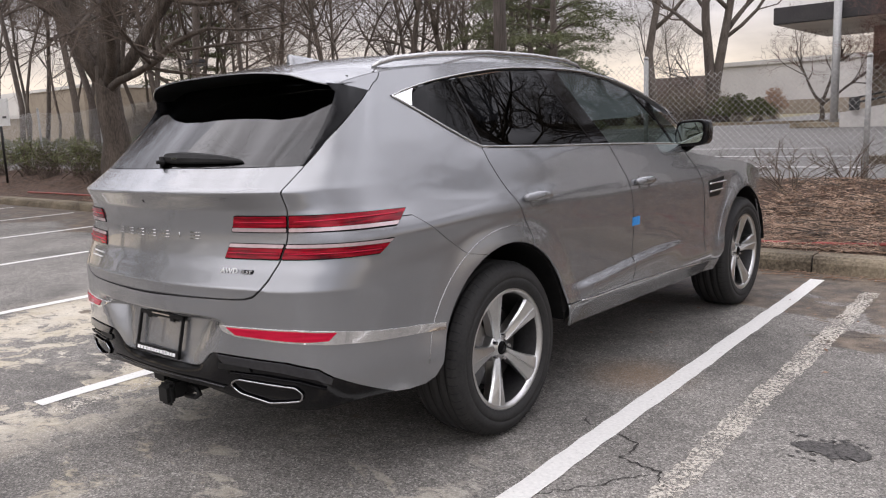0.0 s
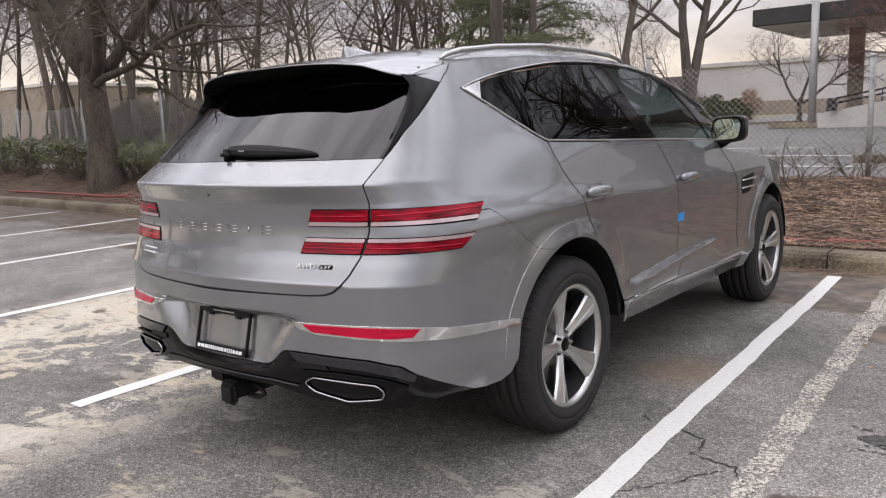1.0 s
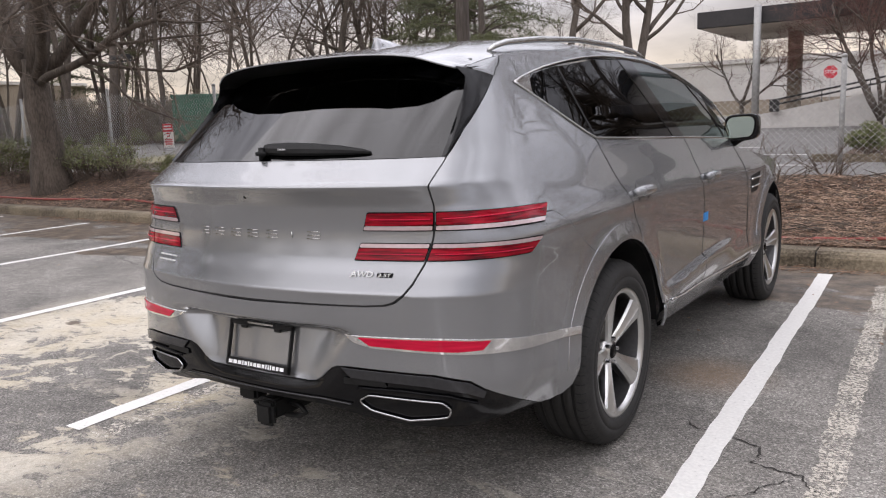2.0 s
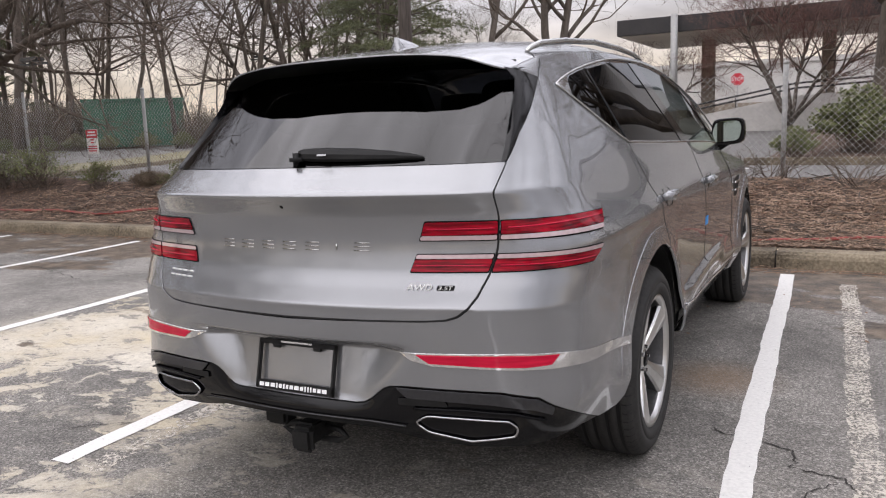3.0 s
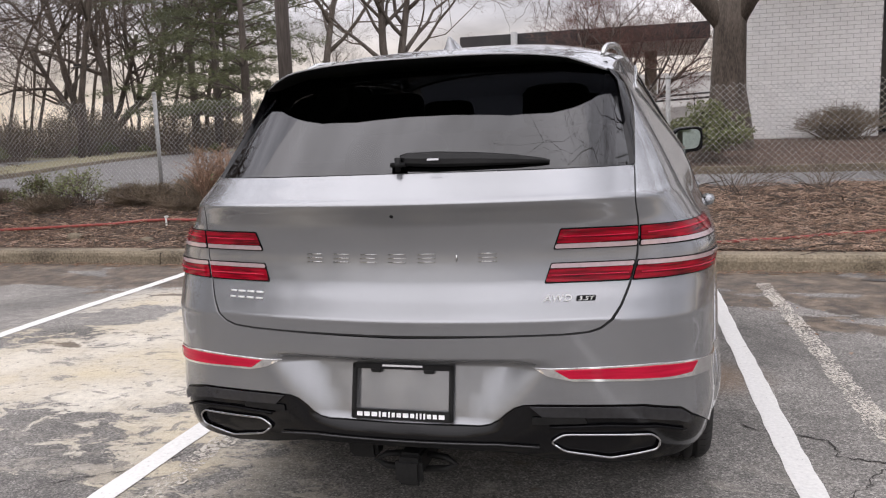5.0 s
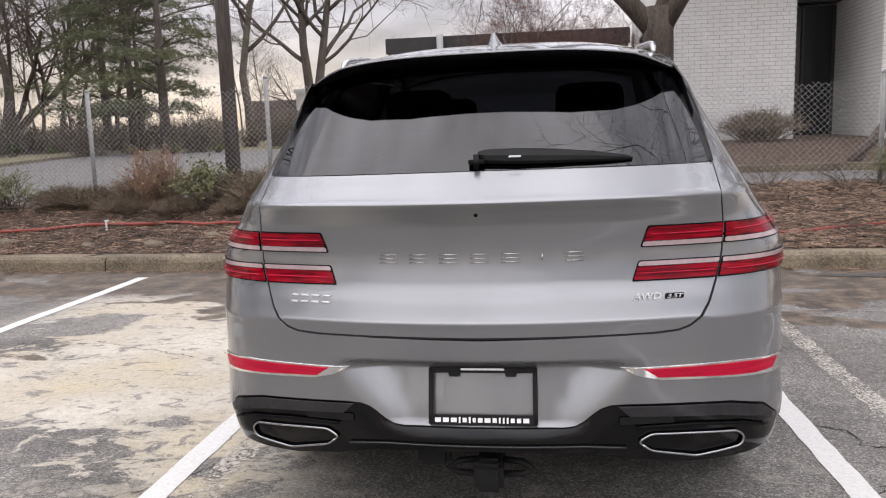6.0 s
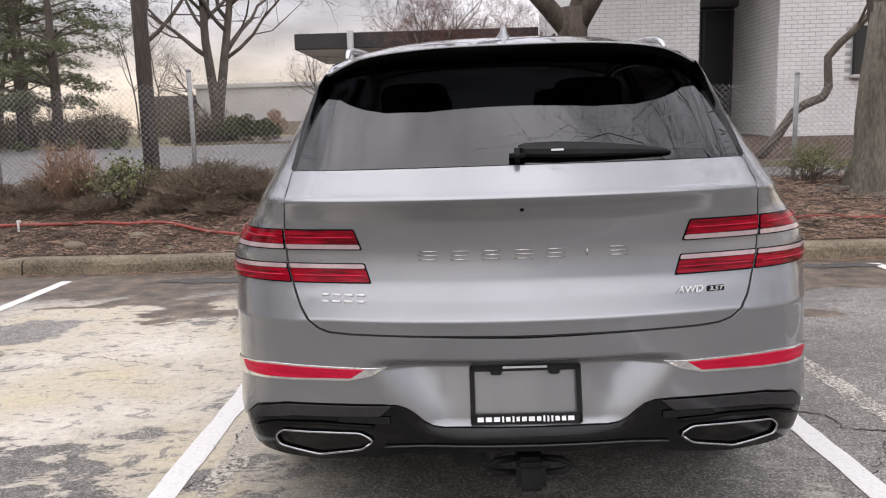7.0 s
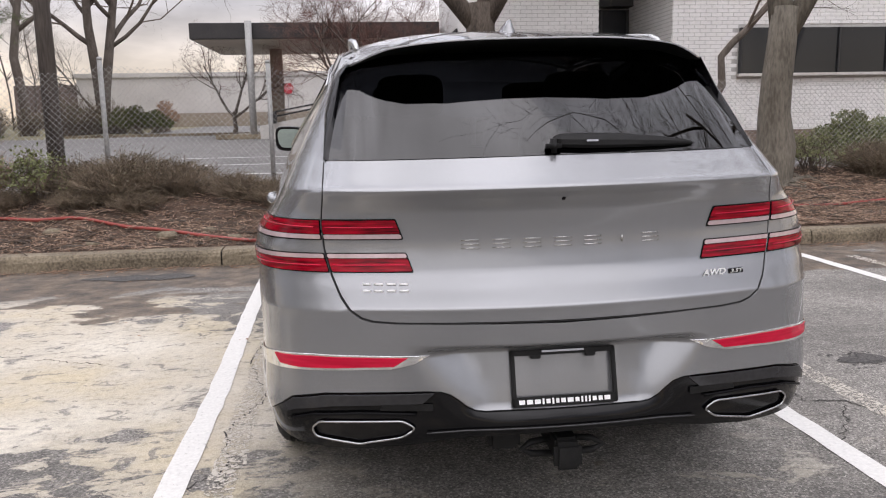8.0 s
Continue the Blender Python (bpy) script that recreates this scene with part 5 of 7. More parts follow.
RED_LENS = lens_red("red_lamp_lens", (0.055, 0.001, 0.004), (0.36, 0.003, 0.016))
RED_REFLEX = lens_red("red_reflector", (0.38, 0.006, 0.028), (0.56, 0.012, 0.045))
CLEAR_LENS = plain("pale_lamp_strip", (0.50, 0.38, 0.39), 0.15, 0.3, 0.6, vary=0.1)
MIRROR = plain("mirror_glass", (0.44, 0.52, 0.49), 0.01, 1.0, vary=0.01)
BLUE_TAPE = plain("blue_tape", (0.04, 0.30, 0.75), 0.6)
WHITE_PRINT = plain("white_print", (0.85, 0.85, 0.85), 0.5)
BRAKE = plain("brake_iron", (0.22, 0.21, 0.20), 0.35, 1.0)


def skin_normal(surf, a, b, e=0.0025):
    p, q = Vector(surf(a + e, b)) - Vector(surf(a - e, b)), Vector(surf(a, b + e)) - Vector(surf(a, b - e))
    n = p.cross(q)
    return n.normalized() if n.length > 1e-12 else Vector((0, 0, 1))


def inside(poly, a, b):
    hit = False
    for (x0, y0), (x1, y1) in zip(poly, poly[1:] + poly[:1]):
        if (y0 > b) != (y1 > b) and a < (x1 - x0) * (b - y0) / (y1 - y0) + x0:
            hit = not hit
    return hit


def dense(poly, step):
    out = []
    for (x0, y0), (x1, y1) in zip(poly, poly[1:] + poly[:1]):
        n = max(1, math.ceil(math.hypot((x1 - x0) / step[0], (y1 - y0) / step[1])))
        out += [(x0 + (x1 - x0) * i / n, y0 + (y1 - y0) * i / n) for i in range(n)]
    return out


def rounded(poly, r, n=4):
    """The outline with its corners eased by r."""
    out = []
    for i, p in enumerate(poly):
        a, b, c = Vector(poly[i - 1]), Vector(p), Vector(poly[(i + 1) % len(poly)])
        k1, k2 = min(r, (a - b).length * 0.45), min(r, (c - b).length * 0.45)
        s, e = b + (a - b).normalized() * k1, b + (c - b).normalized() * k2
        for j in range(n + 1):
            t = j / n
            q = s * (1 - t) ** 2 + b * 2 * t * (1 - t) + e * t * t
            out.append((q.x, q.y))
    return out


def panel(name, surf, poly, mat, parent, lift=0.0, lip=0.012, step=(0.04, 0.025), holes=(), label="", flip=False):
    """A pressed panel: the part of a surface inside an outline, with its edge turned inwards."""
    from_scale = step[0] / step[1]
    loops = [dense(list(poly), step)] + [dense(list(h), step) for h in holes]
    pts, edges = [], []
    for loop in loops:
        k = len(pts)
        pts += [Vector((a, b * from_scale)) for a, b in loop]
        edges += [(k + i, k + (i + 1) % len(loop)) for i in range(len(loop))]
    lo_a, hi_a = min(a for a, b in poly), max(a for a, b in poly)
    lo_b, hi_b = min(b for a, b in poly), max(b for a, b in poly)
    ring = np.array([(p.x, p.y) for p in pts])
    i = 0
    a = math.floor(lo_a / step[0]) * step[0]
    while a <= hi_a:
        b = math.floor(lo_b / step[1]) * step[1]
        while b <= hi_b:
            if inside(loops[0], a, b) and not any(inside(h, a, b) for h in loops[1:]):
                d = ring - (a, b * from_scale)
                if (d * d).sum(1).min() > (0.45 * step[0]) ** 2:
                    pts.append(Vector((a, b * from_scale)))
            b += step[1]
        a += step[0]
    from mathutils import geometry
    v2, _, f2, *_ = geometry.delaunay_2d_cdt(pts, edges, [], 4 if holes else 1, 1e-6)
    verts, normals, faces = [], [], []
    for v in v2:
        s, z = v.x, v.y / from_scale
        nrm = skin_normal(surf, s, z)
        if flip:
            nrm = -nrm
        verts.append(Vector(surf(s, z)) + nrm * lift)
        normals.append(nrm)
    used = {}
    for f in f2:
        a, b, c = (verts[i] for i in f[:3])
        g = (b - a).cross(c - a)
        f = tuple(f) if g.dot(normals[f[0]]) >= 0 else tuple(reversed(f))
        faces.append(f)
        for p, q in zip(f, f[1:] + f[:1]):
            used[(p, q)] = used.get((p, q), 0) + 1
    if lip:
        rim = {}
        for (p, q) in [e for e in used if (e[1], e[0]) not in used]:
            ids = []
            for k in (p, q):
                if k not in rim:
                    rim[k] = (len(verts), len(verts) + 1)
                    verts += [verts[k].copy(), verts[k] - normals[k] * lip]
                    normals += [normals[k], normals[k]]
                ids.append(rim[k])
            g = (verts[q] - verts[p]).cross(normals[p]).normalized()
            faces.append((ids[1][0], ids[0][0], ids[0][1], ids[1][1]))
            for (u, w) in ids:
                normals[u] = (g * 0.7 + normals[p] * 0.7).normalized()
                normals[w] = g
    me = mesh_of(name, verts, faces, True)
    me.normals_split_custom_set_from_vertices([tuple(n) for n in normals])
    return put(name, me, mat, parent, label)


def mirrored(poly):
    return [(-a, b) for a, b in reversed(poly)]


def bead(name, surf, line, radius, mat, parent, lift=0.002, label="", step=0.03, closed=False, sides=6):
    """A thin moulding laid along a line on a surface."""
    pts = []
    ends = list(zip(line, line[1:] + line[:1])) if closed else list(zip(line, line[1:]))
    for (a0, b0), (a1, b1) in ends:
        n = max(1, math.ceil(math.hypot(a1 - a0, b1 - b0) / step))
        pts += [(a0 + (a1 - a0) * i / n, b0 + (b1 - b0) * i / n) for i in range(n)]
    pts.append(line[0] if closed else line[-1])
    path = [Vector(surf(a, b)) + skin_normal(surf, a, b) * lift for a, b in pts]
    return tube(name, path, radius, mat, parent, sides, label)


def lathe(name, profile, mat, parent, segs=64, label="", smooth=True, sharp=False):
    """A profile of (radius, x) turned round the x axis."""
    verts, faces = [], []
    n = len(profile)
    for i in range(segs):
        a = 2 * math.pi * i / segs
        verts += [(x, r * math.cos(a), r * math.sin(a)) for r, x in profile]
    for i in range(segs):
        for k in range(n - 1):
            a, b = i * n + k, ((i + 1) % segs) * n + k
            faces.append((a, a + 1, b + 1, b))
    return put(name, mesh_of(name, verts, faces, smooth), mat, parent, label)


def arc(cy, cz, r, a0, a1, n=24):
    """Points of a wheel arch, in flank coordinates."""
    return [(SIDE + cy + r * math.cos(radians(a0 + (a1 - a0) * i / n)), cz + r * math.sin(radians(a0 + (a1 - a0) * i / n))) for i in range(n + 1)]


ARCH_R, ARCH_Z = 0.475, 0.385
R_ARCH = lambda a0, a1: arc(0.0, ARCH_Z, ARCH_R, a0, a1)
F_ARCH = lambda a0, a1: arc(2.955, ARCH_Z, ARCH_R, a0, a1)
TAIL_SEAM = [(0.0, 0.770), (0.38, 0.7735), (0.50, 0.775), (0.57, 0.780), (0.61, 0.791), (0.645, 0.814), (0.677, 0.851), (0.712, 0.912), (0.735, 0.977), (0.758, 1.036), (0.802, 1.10), (0.835, 1.155), (0.908, 1.243)]
DOOR_SEAM = [(1.985, 1.268), (1.995, 1.21), (2.02, 1.15), (2.06, 1.08), (2.11, 1.0), (2.15, 0.925), (2.185, 0.845)]
MID_SEAM = [(3.055, 1.238), (3.09, 1.17), (3.15, 1.06), (3.185, 0.97), (3.205, 0.86), (3.208, 0.76), (3.19, 0.62), (3.165, 0.50)]
FENDER_SEAM = [(3.99, 1.165), (4.10, 1.05), (4.19, 0.93), (4.215, 0.80), (4.215, 0.50), (4.213, 0.424)]
WAIST = [(1.985, 1.273), (2.10, 1.268), (2.5, 1.253), (3.055, 1.238), (3.6, 1.218), (3.99, 1.20)]
DLO_GAP = curve_through([(-0.39, 0.100), (-0.22, 0.074), (-0.05, 0.056), (0.25, 0.036), (0.5, 0.024), (0.8, 0.018), (2.2, 0.018)])


def dlo_edge(y):
    """Height of the upper edge of the side windows."""
    return ROOF_EDGE(y) - DLO_GAP(y)


DLO_TOP = [(SIDE + y, dlo_edge(y)) for y in (-0.32, -0.22, -0.12, 0.0, 0.15, 0.3, 0.5, 0.75, 1.0, 1.2, 1.4, 1.55, 1.7, 1.85, 2.0)]
DLO = [(1.615, 1.497), (1.72, 1.432), (1.83, 1.358), (1.93, 1.298)] + WAIST + list(reversed(DLO_TOP))


def pillow(sx, sy, sz, x, y, z):
    """A soft-cornered cushion."""
    bm = bmesh.new()
    bmesh.ops.create_uvsphere(bm, u_segments=24, v_segments=16, radius=1.0)
    for v in bm.verts:
        v.co = Vector((x, y, z)) + Vector([math.copysign(abs(c) ** 0.45, c) * w / 2 for c, w in zip(v.co, (sx, sy, sz))])
    return bm


def build_car():
    car = thing("suv", "grey metallic five-door suv parked in a marked bay", "car")
    g = 0.0032
    both = lambda name, poly, mat, **kw: (panel(name, skin, poly, mat, car, **kw), panel(name, skin, mirrored(poly), mat, car, **kw))
    # tailgate
    half = [(a - g, b + g) for a, b in TAIL_SEAM[1:]]
    gate = half + [(0.45, 1.246), (0.0, 1.248), (-0.45, 1.246)] + [(-a, b) for a, b in reversed(half)] + [(0.0, 0.774)]
    panel("tailgate", skin, gate, PAINT, car, step=(0.035, 0.0055))
    # back window and its black surround
    foot = curve_through([skin(0.05 * i, 1.2475)[:2] for i in range(15)] + [skin(0.9, 1.2475)[:2]])
    pane = lambda x, z: (x, foot(abs(x)) + 1.19 * (z - 1.2475), z)
    edge = [(0.0, 1.250), (0.4, 1.249), (0.692, 1.2475), (0.690, 1.28), (0.674, 1.35), (0.652, 1.432), (0.635, 1.496), (0.618, 1.55), (0.60, 1.585), (0.0, 1.60)]
    panel("rear_window", pane, edge[:-1] + mirrored(edge[1:-1]), REAR_GLASS, car, lip=0.0, step=(0.04, 0.03), label="dark tinted rear window")
    seam_side = [(0.908, 1.2475), (0.95, 1.286), (1.01, 1.330), (1.10, 1.380), (1.19, 1.426), (1.31, 1.482), (1.405, 1.521)]
    fin_in = [(0.900, 1.2475, 0.003), (0.925, 1.290, 0.006), (0.960, 1.350, 0.007), (1.000, 1.412, 0.009), (1.035, 1.458, 0.013), (1.055, 1.502, 0.022)]
    corner = Vector((0.608, -0.660, 1.553))
    fin_outer = [Vector(skin(a, b)) + skin_normal(skin, a, b) * 0.002 for a, b in seam_side]
    fin_inner = [Vector(skin(a, b)) + skin_normal(skin, a, b) * h for a, b, h in fin_in] + [corner]
    end_low = [corner, corner.lerp(fin_outer[-1], 0.5) + Vector((0.003, -0.004, 0.002)), fin_outer[-1]] + [Vector(skin(a, b)) for a, b in ((1.475, 1.552), (1.53, 1.576), (1.60, 1.596))]
    end_top = [Vector((0.614, -0.650, roof(0.614, -0.650) - 0.003))] + [Vector((half_width(y, ROOF_EDGE(y)) - 0.003, y, roof(half_width(y, ROOF_EDGE(y)) - 0.003, y) - 0.003)) for y in (-0.60, -0.54, -0.50, -0.45, -0.40)]

    def loft(name, rails, mat, turn, label=""):
        v, n = [], len(rails)
        for row in zip(*rails):
            v += [(turn * p.x, p.y, p.z) for p in row]
        f = [(i * n + k, i * n + k + 1, i * n + n + k + 1, i * n + n + k) for i in range(len(rails[0]) - 1) for k in range(n - 1)]
        bm = bmesh.new()
        made = mesh_of(name, v, f)
        bm.from_mesh(made)
        bpy.data.meshes.remove(made)
        return part(name, bm, mat, car, label, smooth=True)
    for turn in (1, -1):
        mid_a = [a.lerp(b, 0.35) + Vector((0.004, -0.003, 0.002)) for a, b in zip(fin_outer, fin_inner)]
        mid_b = [a.lerp(b, 0.8) + Vector((0.003, -0.003, 0.002)) for a, b in zip(fin_outer, fin_inner)]
        loft("window_fin", [fin_outer, mid_a, mid_b, fin_inner], FIN_BLACK, turn, "black side fin of the rear window")
        loft("fin_edge", [fin_inner, [Vector(pane(p.x - 0.012, p.z)) for p in fin_inner]], FIN_BLACK, turn)
        cut = [end_top[0] + Vector((0, 0, -0.004)), end_low[1].lerp(end_top[1], 0.62) + Vector((0.002, -0.003, 0.0))] + end_low[2:]
        loft("fin_top", [end_low[:3], cut[:3]], FIN_BLACK, turn)
        end = loft("spoiler_end", [cut, [a.lerp(b, 0.5) + Vector((0.002, -0.002, 0.001)) for a, b in zip(cut, end_top)], end_top], PAINT, turn)
        soft = []
        for k in range(len(end.data.vertices)):
            n = skin_normal(skin, 1.45, 1.54).lerp(Vector((0.25, -0.2, 0.95)), 0.35 * (k % 3) / 2).normalized()
            soft.append((turn * n.x, n.y, n.z))
        end.data.normals_split_custom_set_from_vertices(soft)
    # bumper cover
    low = [(0.0, 0.492), (0.24, 0.4925), (0.272, 0.498), (0.298, 0.512), (0.322, 0.533), (0.346, 0.551), (0.375, 0.562), (0.42, 0.565), (0.75, 0.556), (0.90, 0.535), (0.968, 0.503), (1.15, 0.44), (1.30, 0.388), (1.38, 0.376), (1.45, 0.380), (1.495, 0.402), (1.518, 0.435)]
    arch_up = list(reversed(R_ARCH(110, 172)))
    top = [(1.72, 0.852), (1.44, 1.04), (1.415, 1.04), (0.775, 1.04)]
    seam = [(a + g, b - g) for a, b in reversed(TAIL_SEAM[1:10])]
    arch_part = [p for p in arch_up if p[1] < 0.84]
    right = low[1:] + arch_part + top + seam
    cover = right + [(0.0, 0.763)] + mirrored(right) + [(0.0, 0.492)]
    panel("bumper", skin, cover, PAINT, car, step=(0.04, 0.012))
    # black lower valance
    edge = [(a, b - 0.004) for a, b in low]
    val = edge[1:-4] + [(1.24, 0.392), (1.15, 0.398), (1.02, 0.388), (0.92, 0.374), (0.80, 0.368), (0.62, 0.364), (0.46, 0.384), (0.32, 0.412), (0.0, 0.416)]
    panel("valance", skin, val[:-1] + [(0.0, 0.416)] + mirrored(val[:-1]) + [(0.0, 0.488)], VALANCE_BLACK, car, lift=-0.006, step=(0.04, 0.02), label="gloss black lower valance")
    bead("valance_strip", skin, [(-0.42, 0.43), (-0.3, 0.438), (0.3, 0.438), (0.42, 0.43)], 0.0032, STEP_GREY, car)
    for s in (1, -1):
        band = [(s * a, b) for a, b in ((0.43, 0.526), (0.72, 0.515), (0.88, 0.495), (0.955, 0.474), (0.966, 0.496), (0.895, 0.528), (0.74, 0.549), (0.395, 0.558))]
        panel("valance_step", skin, band if s > 0 else list(reversed(band)), STEP_GREY, car, lift=0.004, lip=0.006, label="gloss black step of the valance")
        bead("valance_ridge", skin, [(s * 0.45, 0.492), (s * 0.62, 0.494), (s * 0.80, 0.484), (s * 0.93, 0.458)], 0.005, GLOSS_BLACK, car)
        mark = rounded([(s * 0.40, 0.502), (s * 0.56, 0.502), (s * 0.55, 0.522), (s * 0.40, 0.524)], 0.006)
        panel("sensor_plate", skin, mark if s > 0 else list(reversed(mark)), SATIN_BLACK, car, lift=0.001, lip=0.003)
    # quarter panels
    quarter = [(0.768, 1.0445), (1.415, 1.0445), (1.44, 1.0435), (1.7225, 0.8545)] + [p for p in reversed(R_ARCH(68, 109.7))] + [(a - g, b) for a, b in reversed(DOOR_SEAM)]
    quarter += [(1.93, 1.291), (1.83, 1.351), (1.72, 1.425), (1.604, 1.499), (1.68, dlo_edge(-0.32) + 0.004), (1.78, dlo_edge(-0.22) + 0.004), (1.88, dlo_edge(-0.12) + 0.004), (1.88, ROOF_EDGE(-0.12)), (1.75, ROOF_EDGE(-0.25)), (1.6, ROOF_EDGE(-0.4)), (1.53, 1.578), (1.475, 1.552)]
    quarter += [(1.412, 1.522), (1.315, 1.479), (1.195, 1.422), (1.02, 1.333), (0.911, 1.246)] + [(a + g, b) for a, b in reversed(TAIL_SEAM[10:-1])]
    quarter = [p for i, p in enumerate(quarter) if i == 0 or p != quarter[i - 1]]
    both("quarter_panel", quarter, PAINT, step=(0.035, 0.011))
    # doors
    rear_door = [(a + g, b) for a, b in DOOR_SEAM] + list(reversed(R_ARCH(14, 66))) + [(2.50, 0.494), (2.77, 0.483), (3.163, 0.476)] + [(a - g, b) for a, b in reversed(MID_SEAM)] + [(a, b - 0.006) for a, b in reversed(WAIST[1:3])]
    front_door = [(a + g, b) for a, b in MID_SEAM] + [(3.172, 0.476), (3.6, 0.460), (3.9, 0.447)] + [(a - g, b) for a, b in reversed(FENDER_SEAM)] + [(3.99, 1.194), (3.6, 1.212)]
    both("rear_door", rear_door, PAINT, step=(0.035, 0.011))
    both("front_door", front_door, PAINT, step=(0.035, 0.011))
    # dark door and tailgate gaps
    for name, seam, r in (("door_gap", DOOR_SEAM, 0.0028), ("door_gap", MID_SEAM, 0.0028), ("door_gap", FENDER_SEAM[:-1], 0.0032), ("tailgate_gap", TAIL_SEAM, 0.0020)):
        for s in (1, -1):
            bead(name, skin, [(s * a, b) for a, b in seam], r, CABIN_BLACK, car, -0.0012)
    # fenders
    fender = [(a + g, b) for a, b in FENDER_SEAM] + [(4.455, 0.416), (4.478, 0.45)] + list(reversed(F_ARCH(0, 166))) + [(5.5, 0.385), (5.72, 0.40), (5.74, 0.70), (5.70, 0.84), (5.5, 0.93), (5.2, 1.0), (4.9, 1.045), (4.5, 1.09), (4.2, 1.125), (4.0, 1.16)]
    both("fender", fender, PAINT)
    # sills with a chrome strip
    sill = [(2.463, 0.493), (2.50, 0.488), (2.77, 0.477), (3.16, 0.470), (3.6, 0.454), (3.9, 0.441), (4.21, 0.418), (4.46, 0.41), (4.47, 0.335), (3.9, 0.338), (3.0, 0.352), (2.54, 0.362), (2.490, 0.385), (2.474, 0.43)]
    both("sill", sill, PAINT, lift=0.004)
    strip = [(2.60, 0.487), (2.77, 0.480), (3.165, 0.473), (3.6, 0.457), (3.9, 0.444), (4.20, 0.421)]
    for line in (strip, [(-a, b) for a, b in strip]):
        bead("sill_strip", skin, line, 0.0045, CHROME, car, 0.004)
    # roof, rails and spoiler
    sheet = lambda x, y: (x, y, roof(x, y))
    spoiler_line = curve_through([(0.0, -0.786), (0.2, -0.783), (0.3, -0.777), (0.4, -0.763), (0.45, -0.751), (0.5, -0.733), (0.53, -0.720), (0.56, -0.702), (0.59, -0.678), (0.605, -0.662), (0.618, -0.638), (0.628, -0.610)])
    back = lambda x: spoiler_line(abs(x))
    edge_r = [(half_width(y, ROOF_EDGE(y)) - 0.002, y) for y in (-0.56, -0.5, -0.4, -0.2, 0.0, 0.3, 0.6, 0.9, 1.2, 1.33)]
    outline = [(x, back(x)) for x in (-0.628, -0.618, -0.605, -0.58, -0.55, -0.52, -0.45, -0.3, -0.15, 0, 0.15, 0.3, 0.45, 0.52, 0.55, 0.58, 0.605, 0.618, 0.628)] + edge_r + [(0.4, 1.37), (0, 1.38), (-0.4, 1.37)] + [(-x, y) for x, y in reversed(edge_r)]
    panel("roof", sheet, outline, PAINT, car, lip=0.005, step=(0.05, 0.05))
    under = lambda x, y: (x, y, roof(x, y) - 0.006 - 0.30 * max(0.0, y - back(x)) ** 1.3)
    lower = [(x, back(x) + 0.004) for x in (-0.628, -0.618, -0.605, -0.58, -0.55, -0.52, -0.45, -0.3, -0.15, 0, 0.15, 0.3, 0.45, 0.52, 0.55, 0.58, 0.605, 0.618, 0.628)] + [(0.632, -0.575), (0.632, -0.40), (-0.632, -0.40), (-0.632, -0.575)]
    panel("spoiler_underside", under, lower, SATIN_BLACK, car, lip=0.0, step=(0.05, 0.04), flip=True, label="matt black spoiler underside")
    for s in (1, -1):
        rail = []
        for y, h in ((-0.37, 0.002), (-0.33, 0.016), (-0.25, 0.027), (0.0, 0.032), (0.4, 0.032), (0.8, 0.030), (1.1, 0.022), (1.22, 0.012), (1.26, 0.002)):
            x = half_width(y, ROOF_EDGE(y)) - 0.055
            rail.append((s * x, y, roof(x, y) + h))
        tube("roof_rail", rail, [0.007, 0.011, 0.0125, 0.013, 0.013, 0.013, 0.0125, 0.010, 0.006], SATIN_CHROME, car, 10, "bright chrome roof rail")
        bead("roof_seam", skin, [(s * a, b) for a, b in ((1.414, 1.522), (1.476, 1.552), (1.515, 1.560), (1.555, 1.578), (1.578, 1.594))], 0.0022, CABIN_BLACK, car, 0.0006)
        tube("roof_seam", [(s * x, y, roof(x, y) + 0.0006) for x, y in ((half_width(-0.42, ROOF_EDGE(-0.42)) - 0.004, -0.42), (0.618, -0.405), (0.605, -0.39), (0.592, -0.372))], 0.0022, CABIN_BLACK, car, 6)
        strip = [(SIDE + y, ROOF_EDGE(y)) for y in (-0.12, 0.1, 0.4, 0.8, 1.2, 1.5, 1.8, 2.1)] + [(SIDE + y, dlo_edge(y) + 0.004) for y in (2.05, 1.8, 1.5, 1.2, 0.8, 0.4, 0.1, -0.12)]
        panel("cant_rail", skin, strip if s > 0 else mirrored(strip), PAINT, car, lip=0.03)
    # shark-fin aerial
    bm = bmesh.new()
    rings = []
    for t in range(9):
        k = t / 8
        h = 0.048 * (1 - k) ** 0.8
        wdt = 0.030 * (0.35 + 0.65 * math.sin(math.pi * min(1, 0.25 + k * 0.75)))
        y = -0.33 + 0.20 * k
        z0 = roof(0, y) - 0.004
        rings.append([bm.verts.new(p) for p in ((-wdt, y, z0), (-wdt * 0.55, y, z0 + h * 0.45), (-0.006, y + 0.0, z0 + h), (0.006, y, z0 + h), (wdt * 0.55, y, z0 + h * 0.45), (wdt, y, z0))])
    for r, q in zip(rings, rings[1:]):
        for k in range(5):
            bm.faces.new((r[k], r[k + 1], q[k + 1], q[k]))
    bm.faces.new(rings[0])
    bm.faces.new(list(reversed(rings[-1])))
    part("aerial_fin", bm, PAINT, car, "body-coloured shark-fin aerial", smooth=True)
